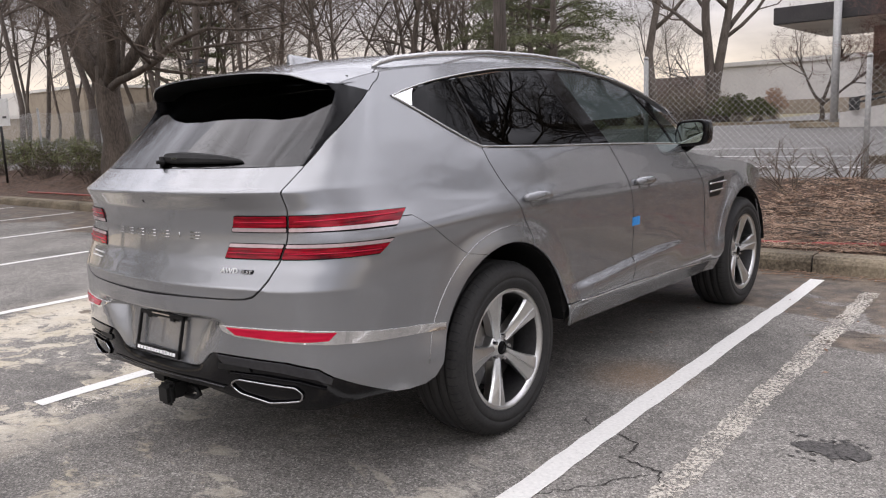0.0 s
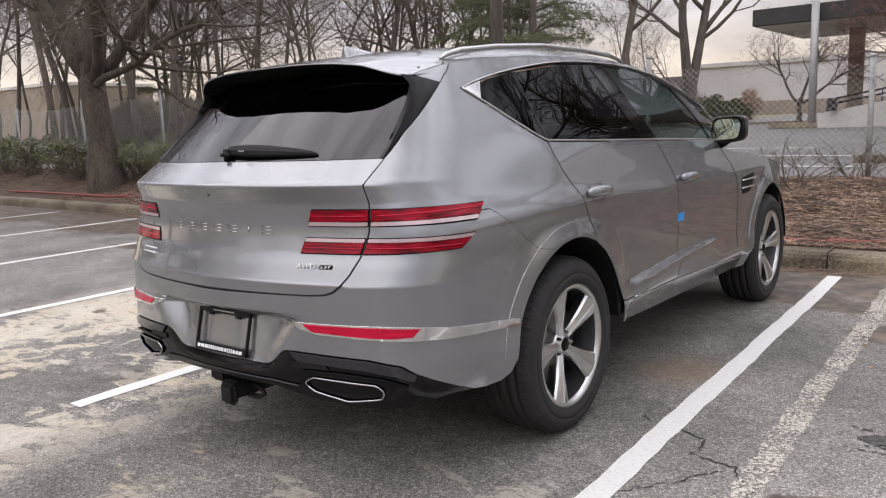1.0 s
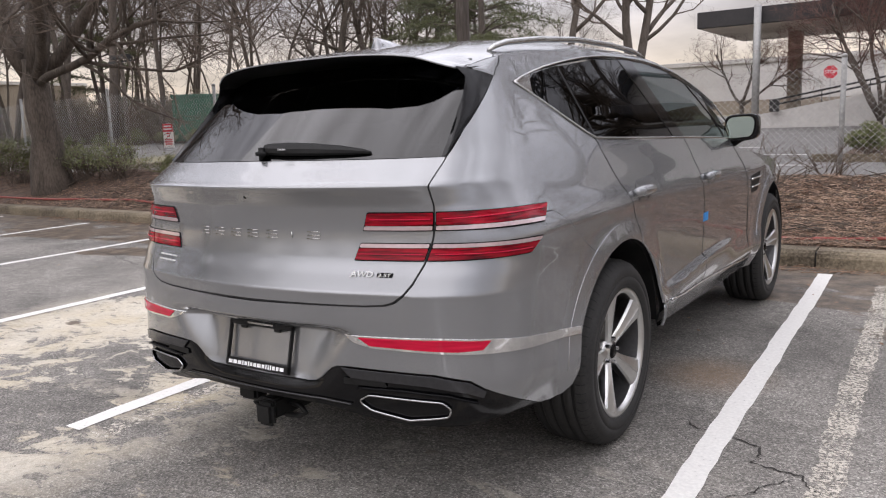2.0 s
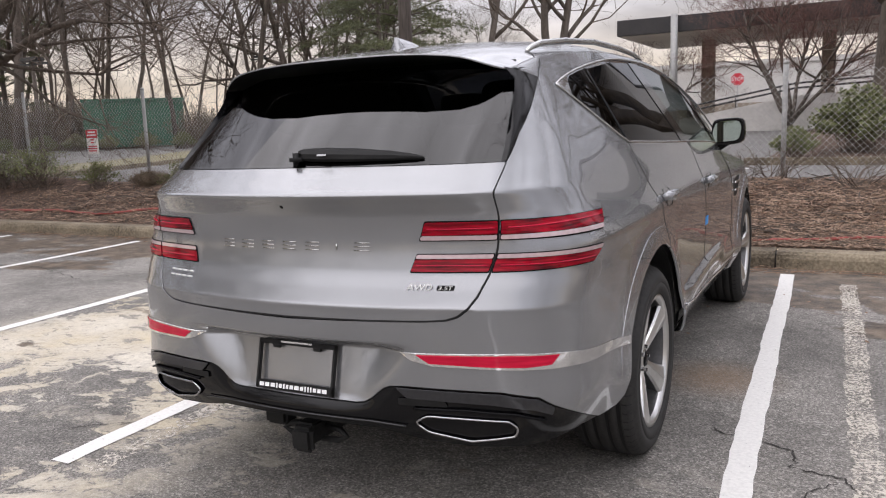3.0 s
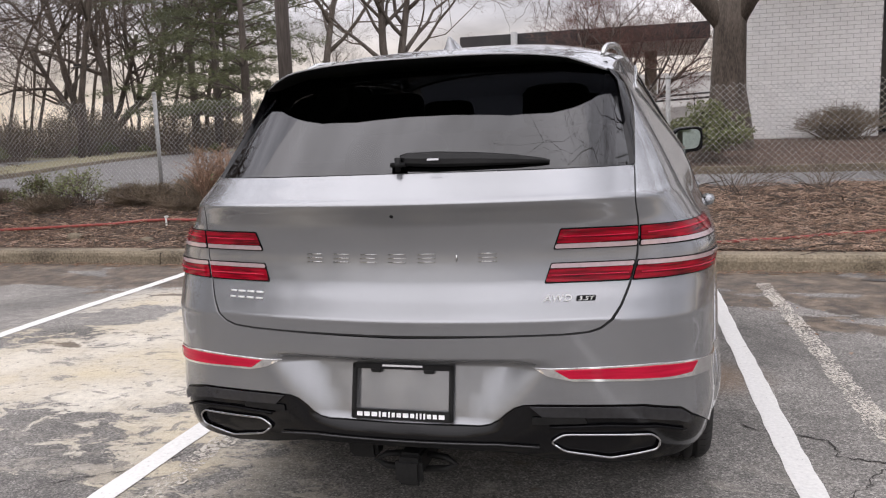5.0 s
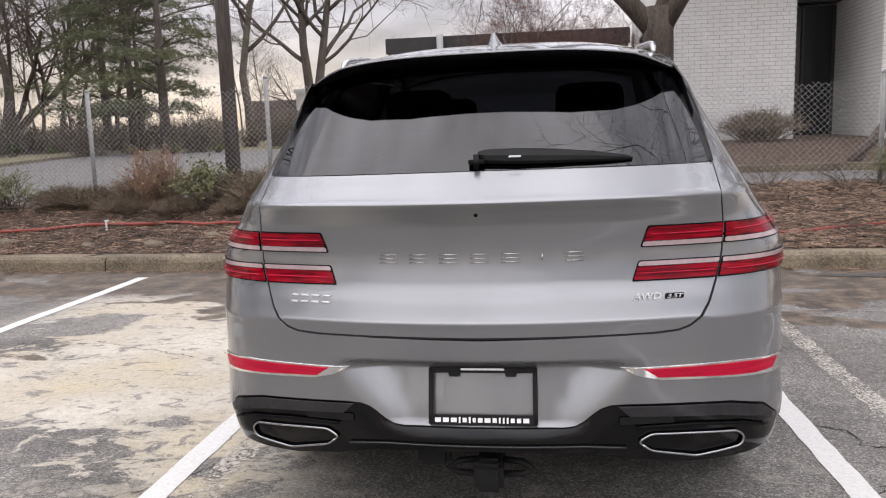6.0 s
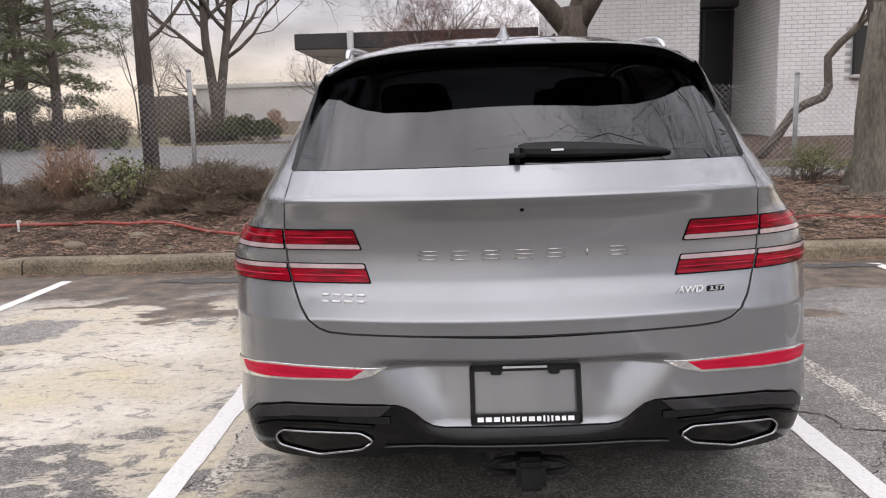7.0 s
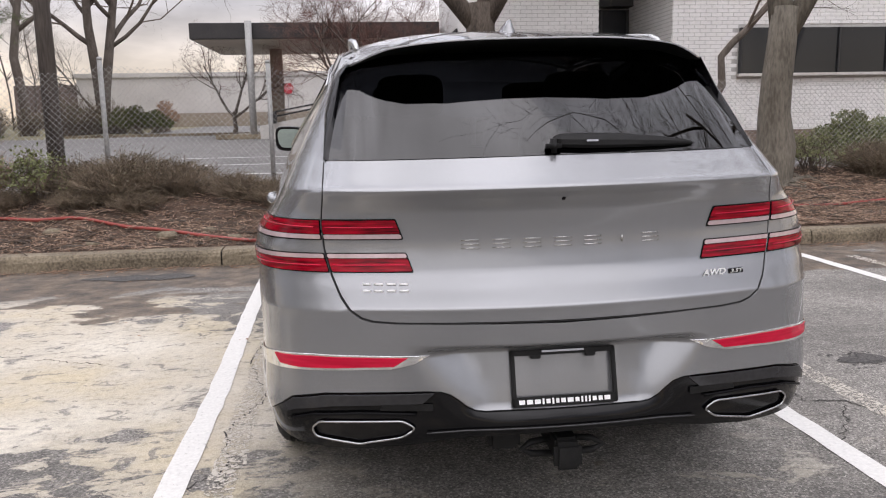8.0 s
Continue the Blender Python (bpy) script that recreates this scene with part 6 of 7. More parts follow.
    # windscreen, hood and nose
    screen = [(x, 1.385 - 0.03 * abs(x)) for x in (-0.62, -0.3, 0, 0.3, 0.62)] + [(half_width(y, ROOF_EDGE(y)) - 0.03, y) for y in (1.6, 1.9, 2.1)] + [(0.4, 2.30), (0, 2.34), (-0.4, 2.30)] + [(-half_width(y, ROOF_EDGE(y)) + 0.03, y) for y in (2.1, 1.9, 1.6)]
    panel("windscreen", sheet, screen, DOOR_GLASS, car, lip=0.0, step=(0.06, 0.06))
    hood_line = curve_through([(1.9, 1.165), (2.2, 1.125), (2.9, 1.045), (3.4, 0.955), (3.7, 0.84), (3.8, 0.76)])
    bonnet = lambda x, y: (x, y, hood_line(y) + 0.055 * (1 - min(1.0, abs(x) / 0.9) ** 2.5))
    rim = [(half_width(y, hood_line(y)) - 0.004, y) for y in (2.0, 2.3, 2.7, 3.1, 3.4, 3.6, 3.72)]
    panel("bonnet", bonnet, rim + [(0.3, 3.80), (-0.3, 3.80)] + [(-x, y) for x, y in reversed(rim)] + [(0, 2.25)], PAINT, car, step=(0.06, 0.06))
    face = lambda x, z: (-x, 3.83 - 0.16 * x * x - 0.10 * max(0.0, z - 0.6), z)
    panel("front_bumper", face, [(-0.74, 0.36), (0.74, 0.36), (0.74, 0.74), (0.3, 0.80), (-0.3, 0.80), (-0.74, 0.74)], PAINT, car)
    panel("grille", face, rounded([(-0.32, 0.70), (-0.30, 0.42), (0.30, 0.42), (0.32, 0.70), (0, 0.76)], 0.04), GLOSS_BLACK, car, lift=0.006)
    # side glass, pillars and trim
    q_glass = [(1.700, 1.457), (1.83, 1.366), (1.93, 1.306), (1.995, 1.278), (1.995, dlo_edge(-0.005) - 0.008), (1.88, dlo_edge(-0.12) - 0.008), (1.78, dlo_edge(-0.22) - 0.008), (1.730, 1.508)]
    r_glass = [(2.005, 1.281), (2.5, 1.262), (2.905, 1.250), (2.80, 1.45), (2.715, dlo_edge(0.715) - 0.012), (2.4, dlo_edge(0.4) - 0.012), (2.005, dlo_edge(0.005) - 0.012)]
    f_glass = [(3.075, 1.246), (3.6, 1.226), (3.86, 1.215), (3.78, 1.36), (3.62, ROOF_EDGE(1.62) - 0.05), (3.4, dlo_edge(1.4) - 0.012), (3.1, dlo_edge(1.1) - 0.012), (2.90, dlo_edge(0.9) - 0.012), (2.97, 1.45)]
    f_small = [(3.885, 1.213), (3.96, 1.210), (4.02, 1.30), (3.82, ROOF_EDGE(1.82) - 0.06), (3.80, 1.37)]
    for s in (1, -1):
        side = (lambda p: p) if s > 0 else mirrored
        panel("quarter_window", skin, side(q_glass), SIDE_GLASS, car, lift=-0.004, lip=0.0, label="dark tinted quarter window")
        panel("rear_door_window", skin, side(r_glass), SIDE_GLASS, car, lift=-0.004, lip=0.0, label="dark tinted rear door window")
        panel("front_door_window", skin, side(f_glass), DOOR_GLASS, car, lift=-0.004, lip=0.0, label="lightly tinted front door window")
        panel("front_corner_window", skin, side(f_small), DOOR_GLASS, car, lift=-0.004, lip=0.0)
        panel("pillar_trim", skin, side([(1.997, 1.283), (2.004, 1.281), (2.004, dlo_edge(0.0) - 0.012), (1.997, dlo_edge(0.0) - 0.012)]), PILLAR_BLACK, car)
        panel("centre_pillar", skin, side([(2.910, 1.250), (3.070, 1.246), (2.965, 1.45), (2.895, dlo_edge(0.9) - 0.010), (2.72, dlo_edge(0.72) - 0.010), (2.805, 1.45)]), PILLAR_BLACK, car, lift=-0.001, label="gloss black centre pillar")
        panel("front_pillar_trim", skin, side([(3.863, 1.215), (3.882, 1.213), (3.797, 1.37), (3.815, ROOF_EDGE(1.815) - 0.06), (3.63, ROOF_EDGE(1.62) - 0.052), (3.785, 1.36)]), PILLAR_BLACK, car)
        tip = [(1.620, 1.497), (1.692, 1.457), (1.698, 1.461), (1.727, 1.510), (1.745, dlo_edge(-0.255) - 0.005)]
        panel("trim_corner", skin, side(tip), CHROME, car, lift=0.002, lip=0.003, label="bright chrome corner of the window trim")
        line = [(s * a, b) for a, b in DLO[:4] + WAIST + [(4.10, 1.21)]]
        bead("waist_moulding", skin, line, 0.0048, SATIN_CHROME, car, 0.003)
        line = [(s * a, b) for a, b in [DLO[0]] + DLO_TOP + [(4.12, 1.24)]]
        bead("upper_moulding", skin, line, 0.0042, SATIN_CHROME, car, 0.003)
        # mirror
        mirror = thing_part("door_mirror", car)
        mx = 0.960 if s > 0 else -1.035
        bm = pillow(0.190, 0.19, 0.164, mx, 2.045, 1.262)
        for v in bm.verts:
            v.co.y = max(v.co.y, 1.988 + 0.12 * s * (v.co.x - mx))
            v.co.z += 0.10 * (abs(v.co.x) - abs(mx)) * (0.3 if v.co.z > 1.262 else 1.0)
        part("mirror_shell", bm, FIN_BLACK, mirror, "gloss black mirror housing", smooth=True)
        face = rounded([(-0.092, -0.072), (0.072, -0.060), (0.091, 0.030), (0.072, 0.074), (-0.070, 0.070), (-0.096, 0.01)], 0.035, 5)
        for name, k, y, mat in (("mirror_rim", 1.0, 1.983, GLOSS_BLACK), ("mirror_glass", 0.90, 1.979, MIRROR)):
            bm = bmesh.new()
            bm.faces.new([bm.verts.new((mx + s * a * k, y + 0.12 * a * k, 1.262 + b * k)) for a, b in (face if s < 0 else reversed(face))])
            part(name, bm, mat, mirror)
        tube("mirror_foot", [(s * 0.87, 2.06, 1.16), (s * 0.90, 2.05, 1.17), (mx - s * 0.01, 2.04, 1.205)], [0.035, 0.028, 0.03], GLOSS_BLACK, mirror, 10)
        # door handles
        for a, b in ((2.245, 1.028), (3.335, 1.015)):
            handle = thing_part("door_handle", car)
            cup = rounded([(s * (a - 0.06), b - 0.035), (s * (a + 0.07), b - 0.035), (s * (a + 0.07), b + 0.04), (s * (a - 0.06), b + 0.04)], 0.035)
            panel("handle_cup", skin, cup if s > 0 else list(reversed(cup)), PAINT, handle, lift=-0.016, lip=-0.018)
            pts = [(a - 0.100, 0.002), (a - 0.090, 0.014), (a - 0.05, 0.022), (a + 0.03, 0.024), (a + 0.085, 0.018), (a + 0.105, 0.004)]
            path = [Vector(skin(s * u, b + 0.006)) + skin_normal(skin, s * u, b) * h for u, h in pts]
            v, f = tube_data(path, [0.013, 0.019, 0.0225, 0.0225, 0.020, 0.013], 12)
            put("handle_grip", mesh_of("handle_grip", v, f, True), PAINT, handle)
        # fender vent
        vent = rounded([(s * 4.272, 0.945), (s * 4.56, 0.962), (s * 4.53, 0.905), (s * 4.47, 0.842), (s * 4.295, 0.836)], 0.02)
        panel("fender_vent", skin, vent if s > 0 else list(reversed(vent)), SATIN_BLACK, car, lift=0.002, lip=0.004)
        for k in range(2):
            z = 0.868 + 0.05 * k
            bead("vent_bar", skin, [(s * 4.285, z + 0.008), (s * (4.52 + 0.05 * k), z + 0.008)], 0.007, CHROME, car, 0.006)
        # tail lamps: two slim bars, split by the tailgate seam
        for top in (1, 0):
            z0, z1 = (1.015, 1.078) if top else (0.918, 0.977)
            inner = [(0.466, z0), (0.7455, z0), (0.7825, z1), (0.488, z1)] if top else [(0.440, z0), (0.7095, z0), (0.7305, z1), (0.460, z1)]
            outer = [(0.7545, z0), (1.325, z0 - 0.002), (1.430, z1 - 0.008), (0.7915, z1)] if top else [(0.7185, z0), (1.220, z0 + 0.003), (1.298, z1 - 0.003), (0.7395, z1)]
            for where, quad in (("gate_lamp", inner), ("corner_lamp", outer)):
                lamp = thing_part("tail_lamp", car)

                def sub(u0, u1, v0, v1):
                    pts = []
                    for u, v in ((u0, v0), (u1, v0), (u1, v1), (u0, v1)):
                        lo = Vector(quad[0]).lerp(Vector(quad[1]), u)
                        hi = Vector(quad[3]).lerp(Vector(quad[2]), u)
                        q = lo.lerp(hi, v)
                        pts.append((s * q.x, q.y))
                    pts = rounded(pts, 0.006, 3)
                    return pts if s > 0 else list(reversed(pts))
                m = 0.010 if where == "gate_lamp" else 0.006
                cut = 0.30
                red = (cut, 0.945) if top else (0.055, 1 - cut)
                pale = (0.055, cut - 0.03) if top else (1 - cut + 0.03, 0.945)
                panel("lamp_housing", skin, sub(0, 1, 0, 1), GLOSS_BLACK, lamp, lift=0.003, lip=0.006, step=(0.03, 0.012))
                panel("red_lens", skin, sub(m, 1 - m, *red), RED_LENS, lamp, lift=0.0065, lip=0.003, step=(0.03, 0.012), label="deep red ribbed lens")
                panel("pale_strip", skin, sub(m, 1 - m, *pale), CLEAR_LENS, lamp, lift=0.006, lip=0.002, step=(0.03, 0.012), label="pale clear lower strip")
                mid = (red[0] + red[1]) / 2
                rib = [(s * (Vector(quad[0]).lerp(Vector(quad[1]), u).lerp(Vector(quad[3]).lerp(Vector(quad[2]), u), mid)).x, z0 + (z1 - z0) * mid) for u in (0.05, 0.35, 0.65, 0.95)]
                bead("lens_rib", skin, rib, 0.0022, RED_REFLEX, lamp, 0.0075)
        # low reflector in its chrome setting
        setting = [(s * a, b) for a, b in ((0.405, 0.672), (0.47, 0.674), (0.80, 0.676), (0.97, 0.668), (1.06, 0.660), (1.30, 0.632), (1.560, 0.604), (1.556, 0.576), (1.30, 0.596), (1.06, 0.615), (0.90, 0.622), (0.70, 0.628), (0.52, 0.634), (0.45, 0.650))]
        panel("bumper_chrome", skin, setting if s > 0 else list(reversed(setting)), CHROME, car, lift=0.004, lip=0.006, step=(0.03, 0.01), label="curved chrome bumper trim")
        reflex = [(s * a, b) for a, b in ((0.470, 0.669), (0.80, 0.670), (1.0, 0.661), (0.960, 0.634), (0.85, 0.632), (0.70, 0.636), (0.510, 0.643))]
        panel("reflector", skin, reflex if s > 0 else list(reversed(reflex)), RED_REFLEX, car, lift=0.008, lip=0.004, step=(0.03, 0.01), label="bright red bumper reflector")
        # exhaust trim
        pts = [(0.452, 0.447), (0.490, 0.470), (0.775, 0.462), (0.812, 0.440), (0.802, 0.412), (0.63, 0.391), (0.492, 0.417)]
        pts = rounded([(s * a, b) for a, b in pts], 0.014, 3)
        ex = thing_part("exhaust_outlet", car)
        hole = pts if s > 0 else list(reversed(pts))
        bead("exhaust_rim", skin, pts, 0.0038, DARK_CHROME, ex, 0.003, closed=True, sides=8)
        panel("exhaust_mouth", skin, hole, EXHAUST_DARK, ex, lift=-0.012, lip=-0.014)
        # wheel wells, and a bright bead drawing the highlight along each arch crease
        for wy in (0.0, 2.955):
            glint_line = [(s * a, b) for a, b in arc(wy, ARCH_Z, 0.545, 172 if wy == 0 else 165, 62 if wy == 0 else 15, 30)]
            bead("arch_crease", skin, glint_line, 0.0018, DARK_CHROME, car, 0.0005)
            v, f = [], []
            for i in range(25):
                a = radians(4 + 172 * i / 24)
                for x in (0.945, 0.60):
                    v.append((s * x * (1 if x < 0.9 else 1), wy + 0.478 * math.cos(a), ARCH_Z + 0.478 * math.sin(a)))
                if i:
                    f.append((2 * i - 2, 2 * i - 1, 2 * i + 1, 2 * i))
            put("wheel_well", mesh_of("wheel_well", v, f, True), SATIN_BLACK, car)
            v = [(s * 0.62, wy, ARCH_Z)] + [(s * 0.62, wy + 0.478 * math.cos(radians(12 * i)), ARCH_Z + 0.478 * math.sin(radians(12 * i))) for i in range(16)]
            put("wheel_well_back", mesh_of("wheel_well_back", v, [(0, i, i + 1) for i in range(1, 16)]), SATIN_BLACK, car)
    # sticker on the seam
    panel("tape", skin, [(3.190, 0.785), (3.280, 0.785), (3.280, 0.832), (3.190, 0.832)], BLUE_TAPE, car, lift=0.001, lip=0.0, label="small square of blue tape")
    # closing liner behind the panel gaps
    liner = lambda s, z: tuple(Vector(skin(s, z)) - skin_normal(skin, s, z) * 0.03)
    ring = [(a, b) for a, b in ((0.0, 0.44), (0.4, 0.43), (0.9, 0.40), (1.2, 0.41), (1.40, 0.42))] + list(reversed(R_ARCH(0, 180))) + [(4.40, 0.37)] + list(reversed(F_ARCH(0, 170))) + [(5.6, 0.42), (5.6, 0.85), (5.2, 0.96), (4.5, 1.06), (3.99, 1.17), (3.0, 1.225), (2.0, 1.255), (1.9, 1.30), (1.72, 1.42), (1.60, 1.49), (1.45, 1.50), (1.10, 1.34), (0.95, 1.235), (0.0, 1.235)]
    panel("body_liner", liner, [(a, b) for a, b in ring], CABIN_BLACK, car, lip=0.0, step=(0.08, 0.04))
    panel("body_liner", liner, mirrored(ring), CABIN_BLACK, car, lip=0.0, step=(0.08, 0.04))
    bm = block(1.36, 4.3, 0.20, 0, 1.45, 0.40, 0.06)
    part("underbody", bm, SATIN_BLACK, car)
    part("rear_undertray", block(1.20, 0.30, 0.10, 0, -0.79, 0.46, 0.03), SATIN_BLACK, car)
    bm = block(1.24, 2.2, 0.06, 0, 1.1, 0.62, 0.02)
    part("cabin_floor", bm, CABIN_BLACK, car)
    bm = block(1.2, 0.7, 0.05, 0, -0.45, 1.06, 0.02)
    part("parcel_shelf", bm, CABIN_BLACK, car)
    bm = block(1.45, 0.30, 0.22, 0, 2.05, 1.06, 0.08)
    part("dashboard", bm, CABIN_BLACK, car)
    for x in (-0.36, 0.36):
        for y, name in ((1.15, "front_seat"), (0.15, "rear_seat")):
            seat = thing_part(name, car)
            part("cushion", pillow(0.50, 0.50, 0.16, x, y + 0.22, 0.76), CABIN_LEATHER, seat, smooth=True)
            part("backrest", pillow(0.50, 0.16, 0.66, x, y - 0.08, 1.06), CABIN_LEATHER, seat, smooth=True)
            part("headrest", pillow(0.28, 0.12, 0.18, x, y - 0.12, 1.46), CABIN_LEATHER, seat, smooth=True)
    bm = bmesh.new()
    bmesh.ops.create_cone(bm, segments=24, radius1=0.18, radius2=0.18, depth=0.03, cap_ends=False, matrix=pose(-0.36, 1.75, 1.05, 65))
    part("steering_wheel", bm, CABIN_BLACK, car)
    return car


def thing_part(name, parent):
    """A part made of pieces of its own."""
    ob = new(name)
    ob.empty_display_size = 0.05
    ob.parent = parent
    return ob


def build_wheel():
    wheel = new("wheel")
    t = 0.128
    prof = [(0.262, -t + 0.02), (0.270, -t - 0.004), (0.300, -t - 0.010), (0.335, -t - 0.008), (0.362, -t + 0.006), (0.376, -t + 0.022), (0.381, -t + 0.040)]
    for x in (-0.072, -0.026, 0.026, 0.072):
        prof += [(0.3845, x - 0.010), (0.374, x - 0.006), (0.374, x + 0.006), (0.3845, x + 0.010)]
    prof += [(0.381, t - 0.040), (0.376, t - 0.022), (0.362, t - 0.006), (0.352, t - 0.0005), (0.349, t + 0.004), (0.335, t + 0.008), (0.318, t + 0.0095), (0.3165, t + 0.0075), (0.313, t + 0.0075), (0.3115, t + 0.010), (0.300, t + 0.010), (0.284, t + 0.008), (0.282, t + 0.005), (0.270, t + 0.004), (0.262, t - 0.02)]
    tyre = lathe("tyre", prof, RUBBER, wheel, 96, "black road tyre with moulded grooves")
    for x in (-0.072, -0.026, 0.026, 0.072):
        lathe("tread_groove", [(0.3752, x - 0.0062), (0.3758, x), (0.3752, x + 0.0062)], CABIN_BLACK, tyre, 48)
    v, f = [], []
    for i in range(64):
        for sx in (-1, 1):
            a = 2 * math.pi * (i + 0.5 * (sx > 0)) / 64
            da = 0.006
            k = len(v)
            for r, x in ((0.3855, 0.088), (0.3835, 0.108), (0.366, 0.122)):
                for q in (-da, da):
                    v.append((sx * (x + 0.0015), r * math.cos(a + q + 0.02 * (x - 0.08) * 10), r * math.sin(a + q + 0.02 * (x - 0.08) * 10)))
            f += [(k, k + 1, k + 3, k + 2), (k + 2, k + 3, k + 5, k + 4)]
    put("tread_cut", mesh_of("tread_cut", v, f), CABIN_BLACK, tyre)["kind"] = "stuff"
    rim = lathe("rim", [(0.268, 0.118), (0.272, 0.126), (0.262, 0.129), (0.250, 0.124), (0.245, 0.108)], ALLOY, wheel, 72, "silver alloy rim")
    lathe("barrel", [(0.245, 0.108), (0.240, 0.03), (0.232, -0.05), (0.240, -0.10), (0.262, -0.118)], ALLOY_DARK, rim, 72, "dark grey wheel barrel")
    for i in range(5):
        a0 = 2 * math.pi * i / 5 + math.pi / 2
        stations = [(0.045, 0.022, 0.080), (0.10, 0.028, 0.092), (0.17, 0.042, 0.106), (0.225, 0.058, 0.116), (0.256, 0.072, 0.121)]
        v, f = [], []
        for r, w, x in stations:
            for dx, k in ((-0.014, 1.0), (-0.004, 0.86), (0.004, 0.10), (0.001, 0.0), (0.004, -0.10), (-0.004, -0.86), (-0.014, -1.0), (-0.06, -0.7), (-0.06, 0.7)):
                z = w * k
                v.append((x + dx, r * math.cos(a0) - z * math.sin(a0), r * math.sin(a0) + z * math.cos(a0)))
        for j in range(len(stations) - 1):
            for k in range(9):
                a, b = j * 9 + k, j * 9 + (k + 1) % 9
                f.append((a, b, b + 9, a + 9))
        put("spoke", mesh_of("spoke", v, f), ALLOY, rim)
    lathe("hub", [(0.0, 0.088), (0.030, 0.088), (0.036, 0.082), (0.060, 0.076), (0.066, 0.066), (0.07, 0.03)], ALLOY, rim, 32)
    lathe("hub_cap", [(0.0, 0.094), (0.026, 0.093), (0.031, 0.087)], GLOSS_BLACK, rim, 32, "black winged centre cap")
    for i in range(5):
        a = 2 * math.pi * (i + 0.5) / 5 + math.pi / 2
        bm = bmesh.new()
        bmesh.ops.create_cone(bm, segments=8, radius1=0.010, radius2=0.008, depth=0.03, cap_ends=True, matrix=Matrix.Translation((0.078, 0.052 * math.cos(a), 0.052 * math.sin(a))) @ pose(0, 0, 0, 0, 90, 0))
        part("wheel_nut", bm, DARK_CHROME, rim)
    lathe("brake_disc", [(0.07, 0.030), (0.172, 0.030), (0.172, 0.004), (0.07, 0.004)], BRAKE, wheel, 48)
    bm = bmesh.new()
    vs = []
    for i in range(9):
        a = radians(148 + 64 * i / 8)
        vs.append([bm.verts.new((x, r * math.cos(a), r * math.sin(a))) for r, x in ((0.115, 0.05), (0.195, 0.05), (0.195, -0.02), (0.115, -0.02))])
    for p, q in zip(vs, vs[1:]):
        for k in range(4):
            bm.faces.new((p[k], p[(k + 1) % 4], q[(k + 1) % 4], q[k]))
    bm.faces.new(vs[0])
    bm.faces.new(list(reversed(vs[-1])))
    part("brake_caliper", bm, ALLOY_DARK, wheel)
    lathe("hub_carrier", [(0.0, 0.0), (0.2, 0.0), (0.2, -0.10), (0.0, -0.10)], CABIN_BLACK, wheel, 24)
    return wheel


def add_wheels(car):
    first = build_wheel()
    first.parent = car
    spots = [(0.828, 0.0, 0), (-0.828, 0.0, 180), (0.828, 2.955, 0), (-0.828, 2.955, 180)]
    for i, (x, y, rz) in enumerate(spots):
        m = pose(x, y, 0.3895, [18, 40, 62, 20][i], 0, rz) @ Matrix.Scale(1.012, 4)
        if i == 0:
            first.matrix_basis = m
        else:
            copy_thing(first, m)


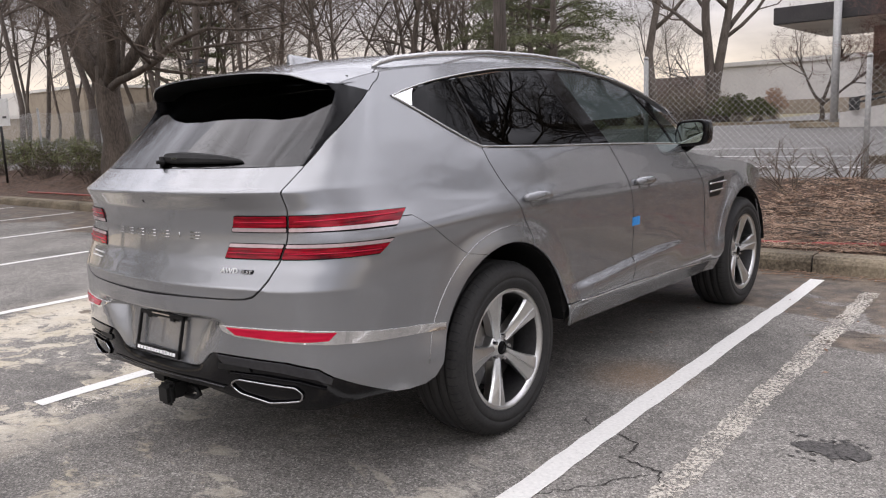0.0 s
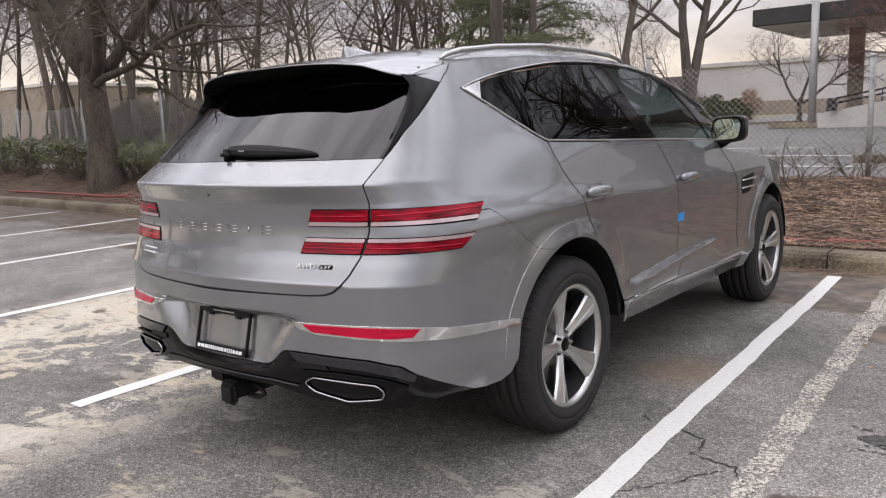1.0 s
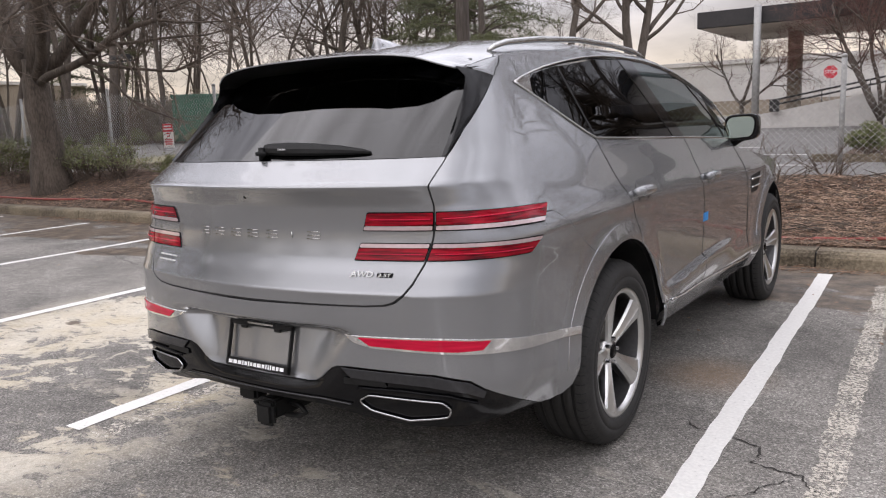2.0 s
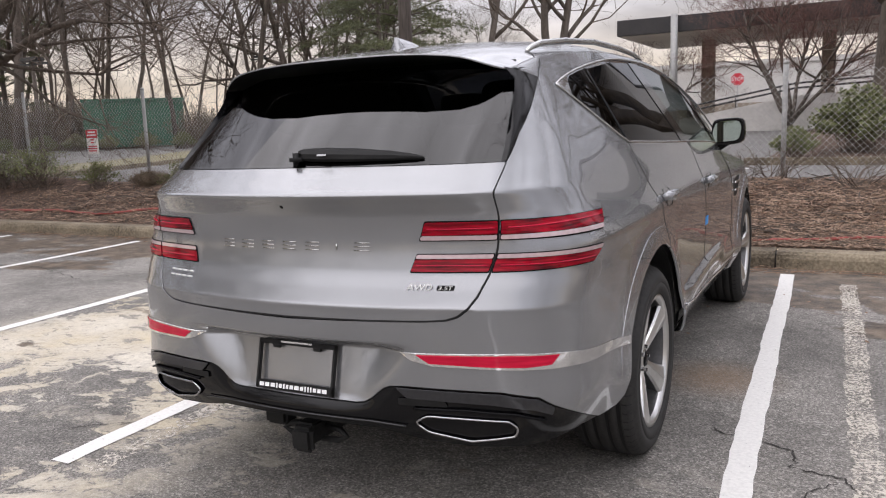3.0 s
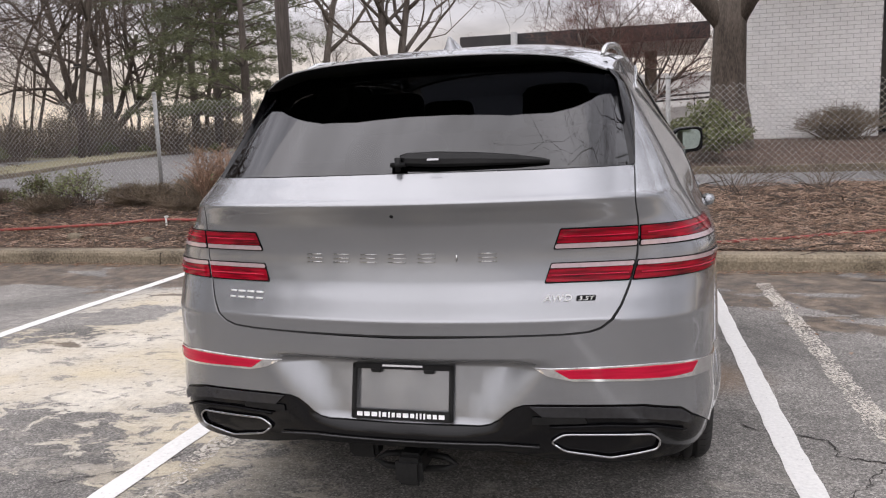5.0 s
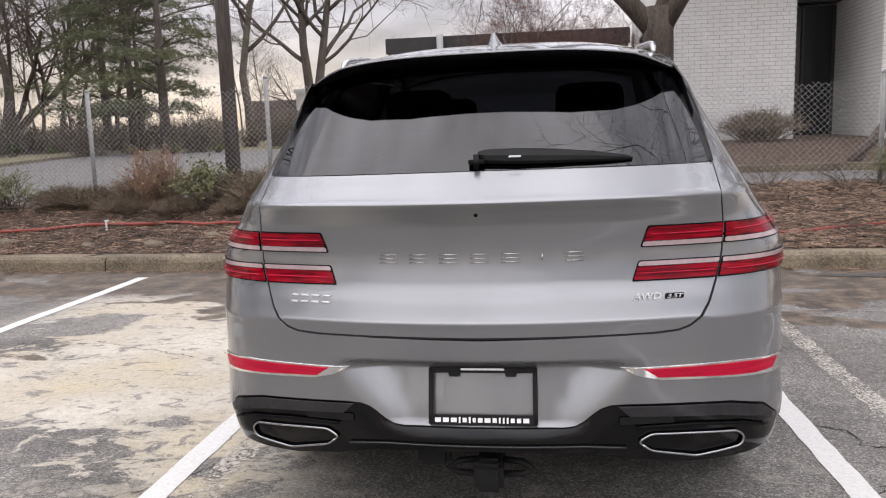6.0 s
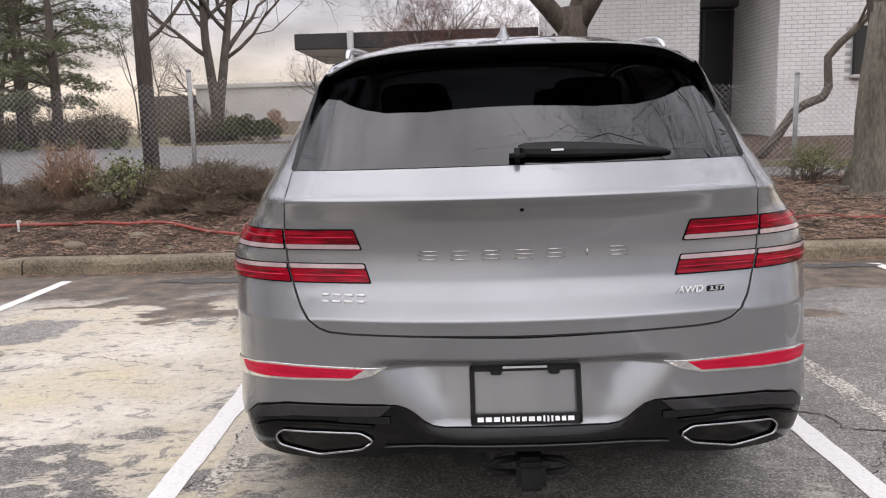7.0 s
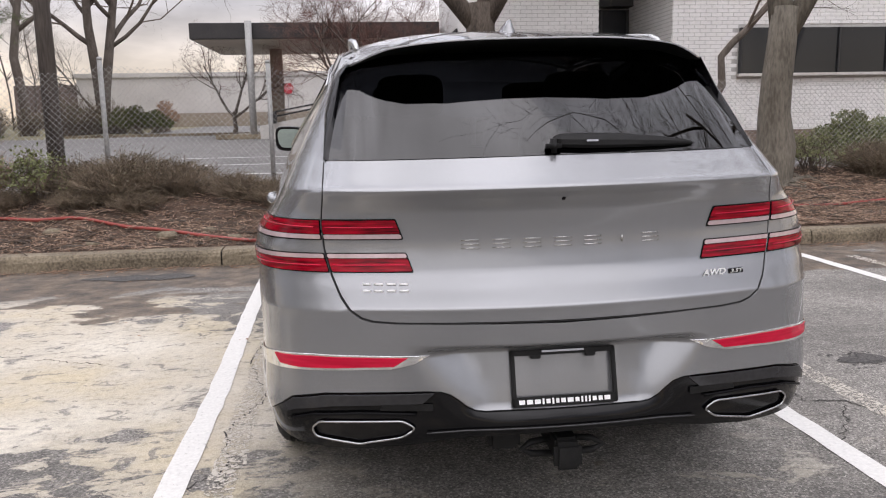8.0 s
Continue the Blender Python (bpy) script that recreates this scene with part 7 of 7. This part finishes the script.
def add_badges(car):
    # seven raised wordmark shapes across the tailgate, as plain bars
    for i in range(7):
        a = -0.272 + 0.0915 * i
        w = 0.010 if i == 5 else 0.027
        for z in (0.986, 0.998, 1.010):
            if i == 5 and z != 0.998:
                continue
            if i == 5:
                bead("badge_bar", skin, [(a, 0.988), (a, 1.008)], 0.0026, SATIN_CHROME, car, 0.002)
            else:
                bead("badge_bar", skin, [(a - w, z), (a + w, z)], 0.0019, SATIN_CHROME, car, 0.002)
    for i in range(4):
        a = -0.583 + 0.037 * i
        for z in (0.868, 0.886):
            bead("badge_bar", skin, [(a - 0.013, z), (a + 0.013, z)], 0.0034, BADGE, car, 0.002)
    plate = rounded([(0.532, 0.868), (0.590, 0.868), (0.592, 0.8825), (0.534, 0.8825)], 0.004)
    panel("badge_plate", skin, plate, GLOSS_BLACK, car, lift=0.002, lip=0.002)

    def word(text, size, at, mat, spin=0.0, wide=1.0):
        cu = bpy.data.curves.new("drive_badge", "FONT")
        cu.body, cu.size, cu.extrude, cu.shear = text, size, 0.001, 0.25
        ob = new("drive_badge", cu)
        dg = bpy.context.evaluated_depsgraph_get()
        me = bpy.data.meshes.new_from_object(ob.evaluated_get(dg))
        bpy.data.objects.remove(ob)
        p = Vector(skin(*at)) + skin_normal(skin, *at) * 0.004
        put("drive_badge", me, mat, car, "raised badge lettering", Matrix.Translation(p) @ pose(0, 0, 0, 84, 0, spin) @ Matrix.Diagonal((wide, 1, 1, 1)))
    word("AWD", 0.027, (0.440, 0.868), BADGE, 13, 1.22)
    word("3.5T", 0.0155, (0.537, 0.8695), BADGE, 15, 1.6)
    # lock button of the rear camera
    bm = bmesh.new()
    bmesh.ops.create_uvsphere(bm, u_segments=14, v_segments=8, radius=0.011, matrix=Matrix.Translation((0.0, -1.112, 1.132)))
    part("rear_camera", bm, GLOSS_BLACK, car, smooth=True)
    # wiper
    wiper = thing_part("rear_wiper", car)
    bm = block(0.046, 0.050, 0.044, -0.004, skin(0, 1.2475)[1] + 1.19 * 0.028 - 0.018, 1.2755, 0.015)
    part("wiper_pivot", bm, SATIN_BLACK, wiper, smooth=True)
    v, f = [], []
    stations = ((0.0, 1.278, 1.290, 0.026), (0.02, 1.268, 1.296, 0.030), (0.11, 1.263, 1.297, 0.030), (0.22, 1.262, 1.293, 0.027), (0.34, 1.262, 1.284, 0.022), (0.44, 1.263, 1.274, 0.015), (0.480, 1.264, 1.269, 0.009))
    for a, lo, hi, h in stations:
        for z, k in ((lo, 0.1), (lo, 0.55), (lo + 0.25 * (hi - lo), 0.9), (lo + 0.7 * (hi - lo), 1.0), (hi, 0.7), (hi, 0.1)):
            v.append(Vector(skin(a, z)) + skin_normal(skin, a, z) * h * k)
    m = len(stations)
    f += [(6 * i + k, 6 * i + 6 + k, 6 * i + 6 + (k + 1) % 6, 6 * i + (k + 1) % 6) for i in range(m - 1) for k in range(6)]
    f += [tuple(range(5, -1, -1)), tuple(range(6 * m - 6, 6 * m))]
    arm = put("wiper_arm", mesh_of("wiper_arm", v, f), SATIN_BLACK, wiper, "broad black moulded wiper arm and blade")
    q = Vector(skin(0.11, 1.264)) + skin_normal(skin, 0.11, 1.264) * 0.034
    bm = block(0.036, 0.003, 0.006, 0, 0, 0)
    bmesh.ops.transform(bm, matrix=pose(q.x, q.y, q.z, -10, 0, 2), verts=bm.verts)
    part("print_bar", bm, DARK_CHROME, arm)
    # number plate frame with a blank backing
    holder = thing_part("plate_frame", car)
    z0, z1, y0, y1 = 0.501, 0.668, -1.122, -1.080
    tilt = math.degrees(math.atan2(y1 - y0, z1 - z0))
    base = pose(0.001, (y0 + y1) / 2 - 0.006, (z0 + z1) / 2, -tilt, 0, 0)
    for w, h, x, z in ((0.326, 0.017, 0, 0.0765), (0.326, 0.030, 0, -0.0705), (0.014, 0.172, -0.156, 0), (0.014, 0.172, 0.156, 0)):
        bm = block(w, 0.012, h, x, 0, z, 0.003)
        bmesh.ops.transform(bm, matrix=base, verts=bm.verts)
        part("frame_bar", bm, SATIN_BLACK, holder)
    for x in (-0.085, 0.085):
        bm = block(0.034, 0.010, 0.014, x, -0.002, 0.064, 0.003)
        bmesh.ops.transform(bm, matrix=base, verts=bm.verts)
        part("frame_tab", bm, SATIN_BLACK, holder)
    widths = [0.013] * 3 + [0.004] + [0.009, 0.004, 0.007, 0.010, 0.013, 0.009, 0.004, 0.004] + [0.004, 0.009, 0.009, 0.013]
    x = -0.143
    for w in widths:
        w *= 1.36
        bm = block(w, 0.002, 0.013 if w > 0.0076 else 0.017, x + w / 2, -0.007, -0.0705)
        bmesh.ops.transform(bm, matrix=base, verts=bm.verts)
        part("print_bar", bm, WHITE_PRINT, holder)
        x += w + 0.0062
    bm = block(0.13, 0.002, 0.006, 0.0, -0.007, 0.079)
    bmesh.ops.transform(bm, matrix=base, verts=bm.verts)
    part("print_bar", bm, DARK_CHROME, holder)
    # tow hitch
    hitch = thing_part("tow_hitch", car)
    part("receiver", block(0.072, 0.26, 0.074, 0.012, -0.97, 0.345, 0.008), SATIN_BLACK, hitch)
    part("cross_tube", block(0.95, 0.07, 0.07, 0.0, -0.86, 0.350, 0.012), SATIN_BLACK, hitch)
    part("receiver_cover", block(0.088, 0.036, 0.090, 0.012, -1.110, 0.330, 0.014), SATIN_BLACK, hitch)
    for s in (-1, 1):
        tube("chain_loop", [(0.012 + s * 0.03, -1.02, 0.352), (0.012 + s * 0.10, -1.03, 0.348), (0.012 + s * 0.132, -1.04, 0.330), (0.012 + s * 0.10, -1.04, 0.314), (0.012 + s * 0.03, -1.04, 0.310)], 0.011, SATIN_BLACK, hitch, 8)
    part("wiring_socket", block(0.10, 0.07, 0.075, -0.17, -1.0, 0.365, 0.012), SATIN_BLACK, hitch)


suv = build_car()
add_wheels(suv)
add_badges(suv)
# the body leans a little to its left on its springs
LEAN = Matrix.Translation((0.3, 0, 0.4)) @ pose(0, 0, 0, 0, -0.55, 0) @ Matrix.Translation((-0.3, 0, -0.4))
for piece in suv.children:
    if not piece.name.startswith("wheel"):
        piece.matrix_basis = LEAN @ piece.matrix_basis
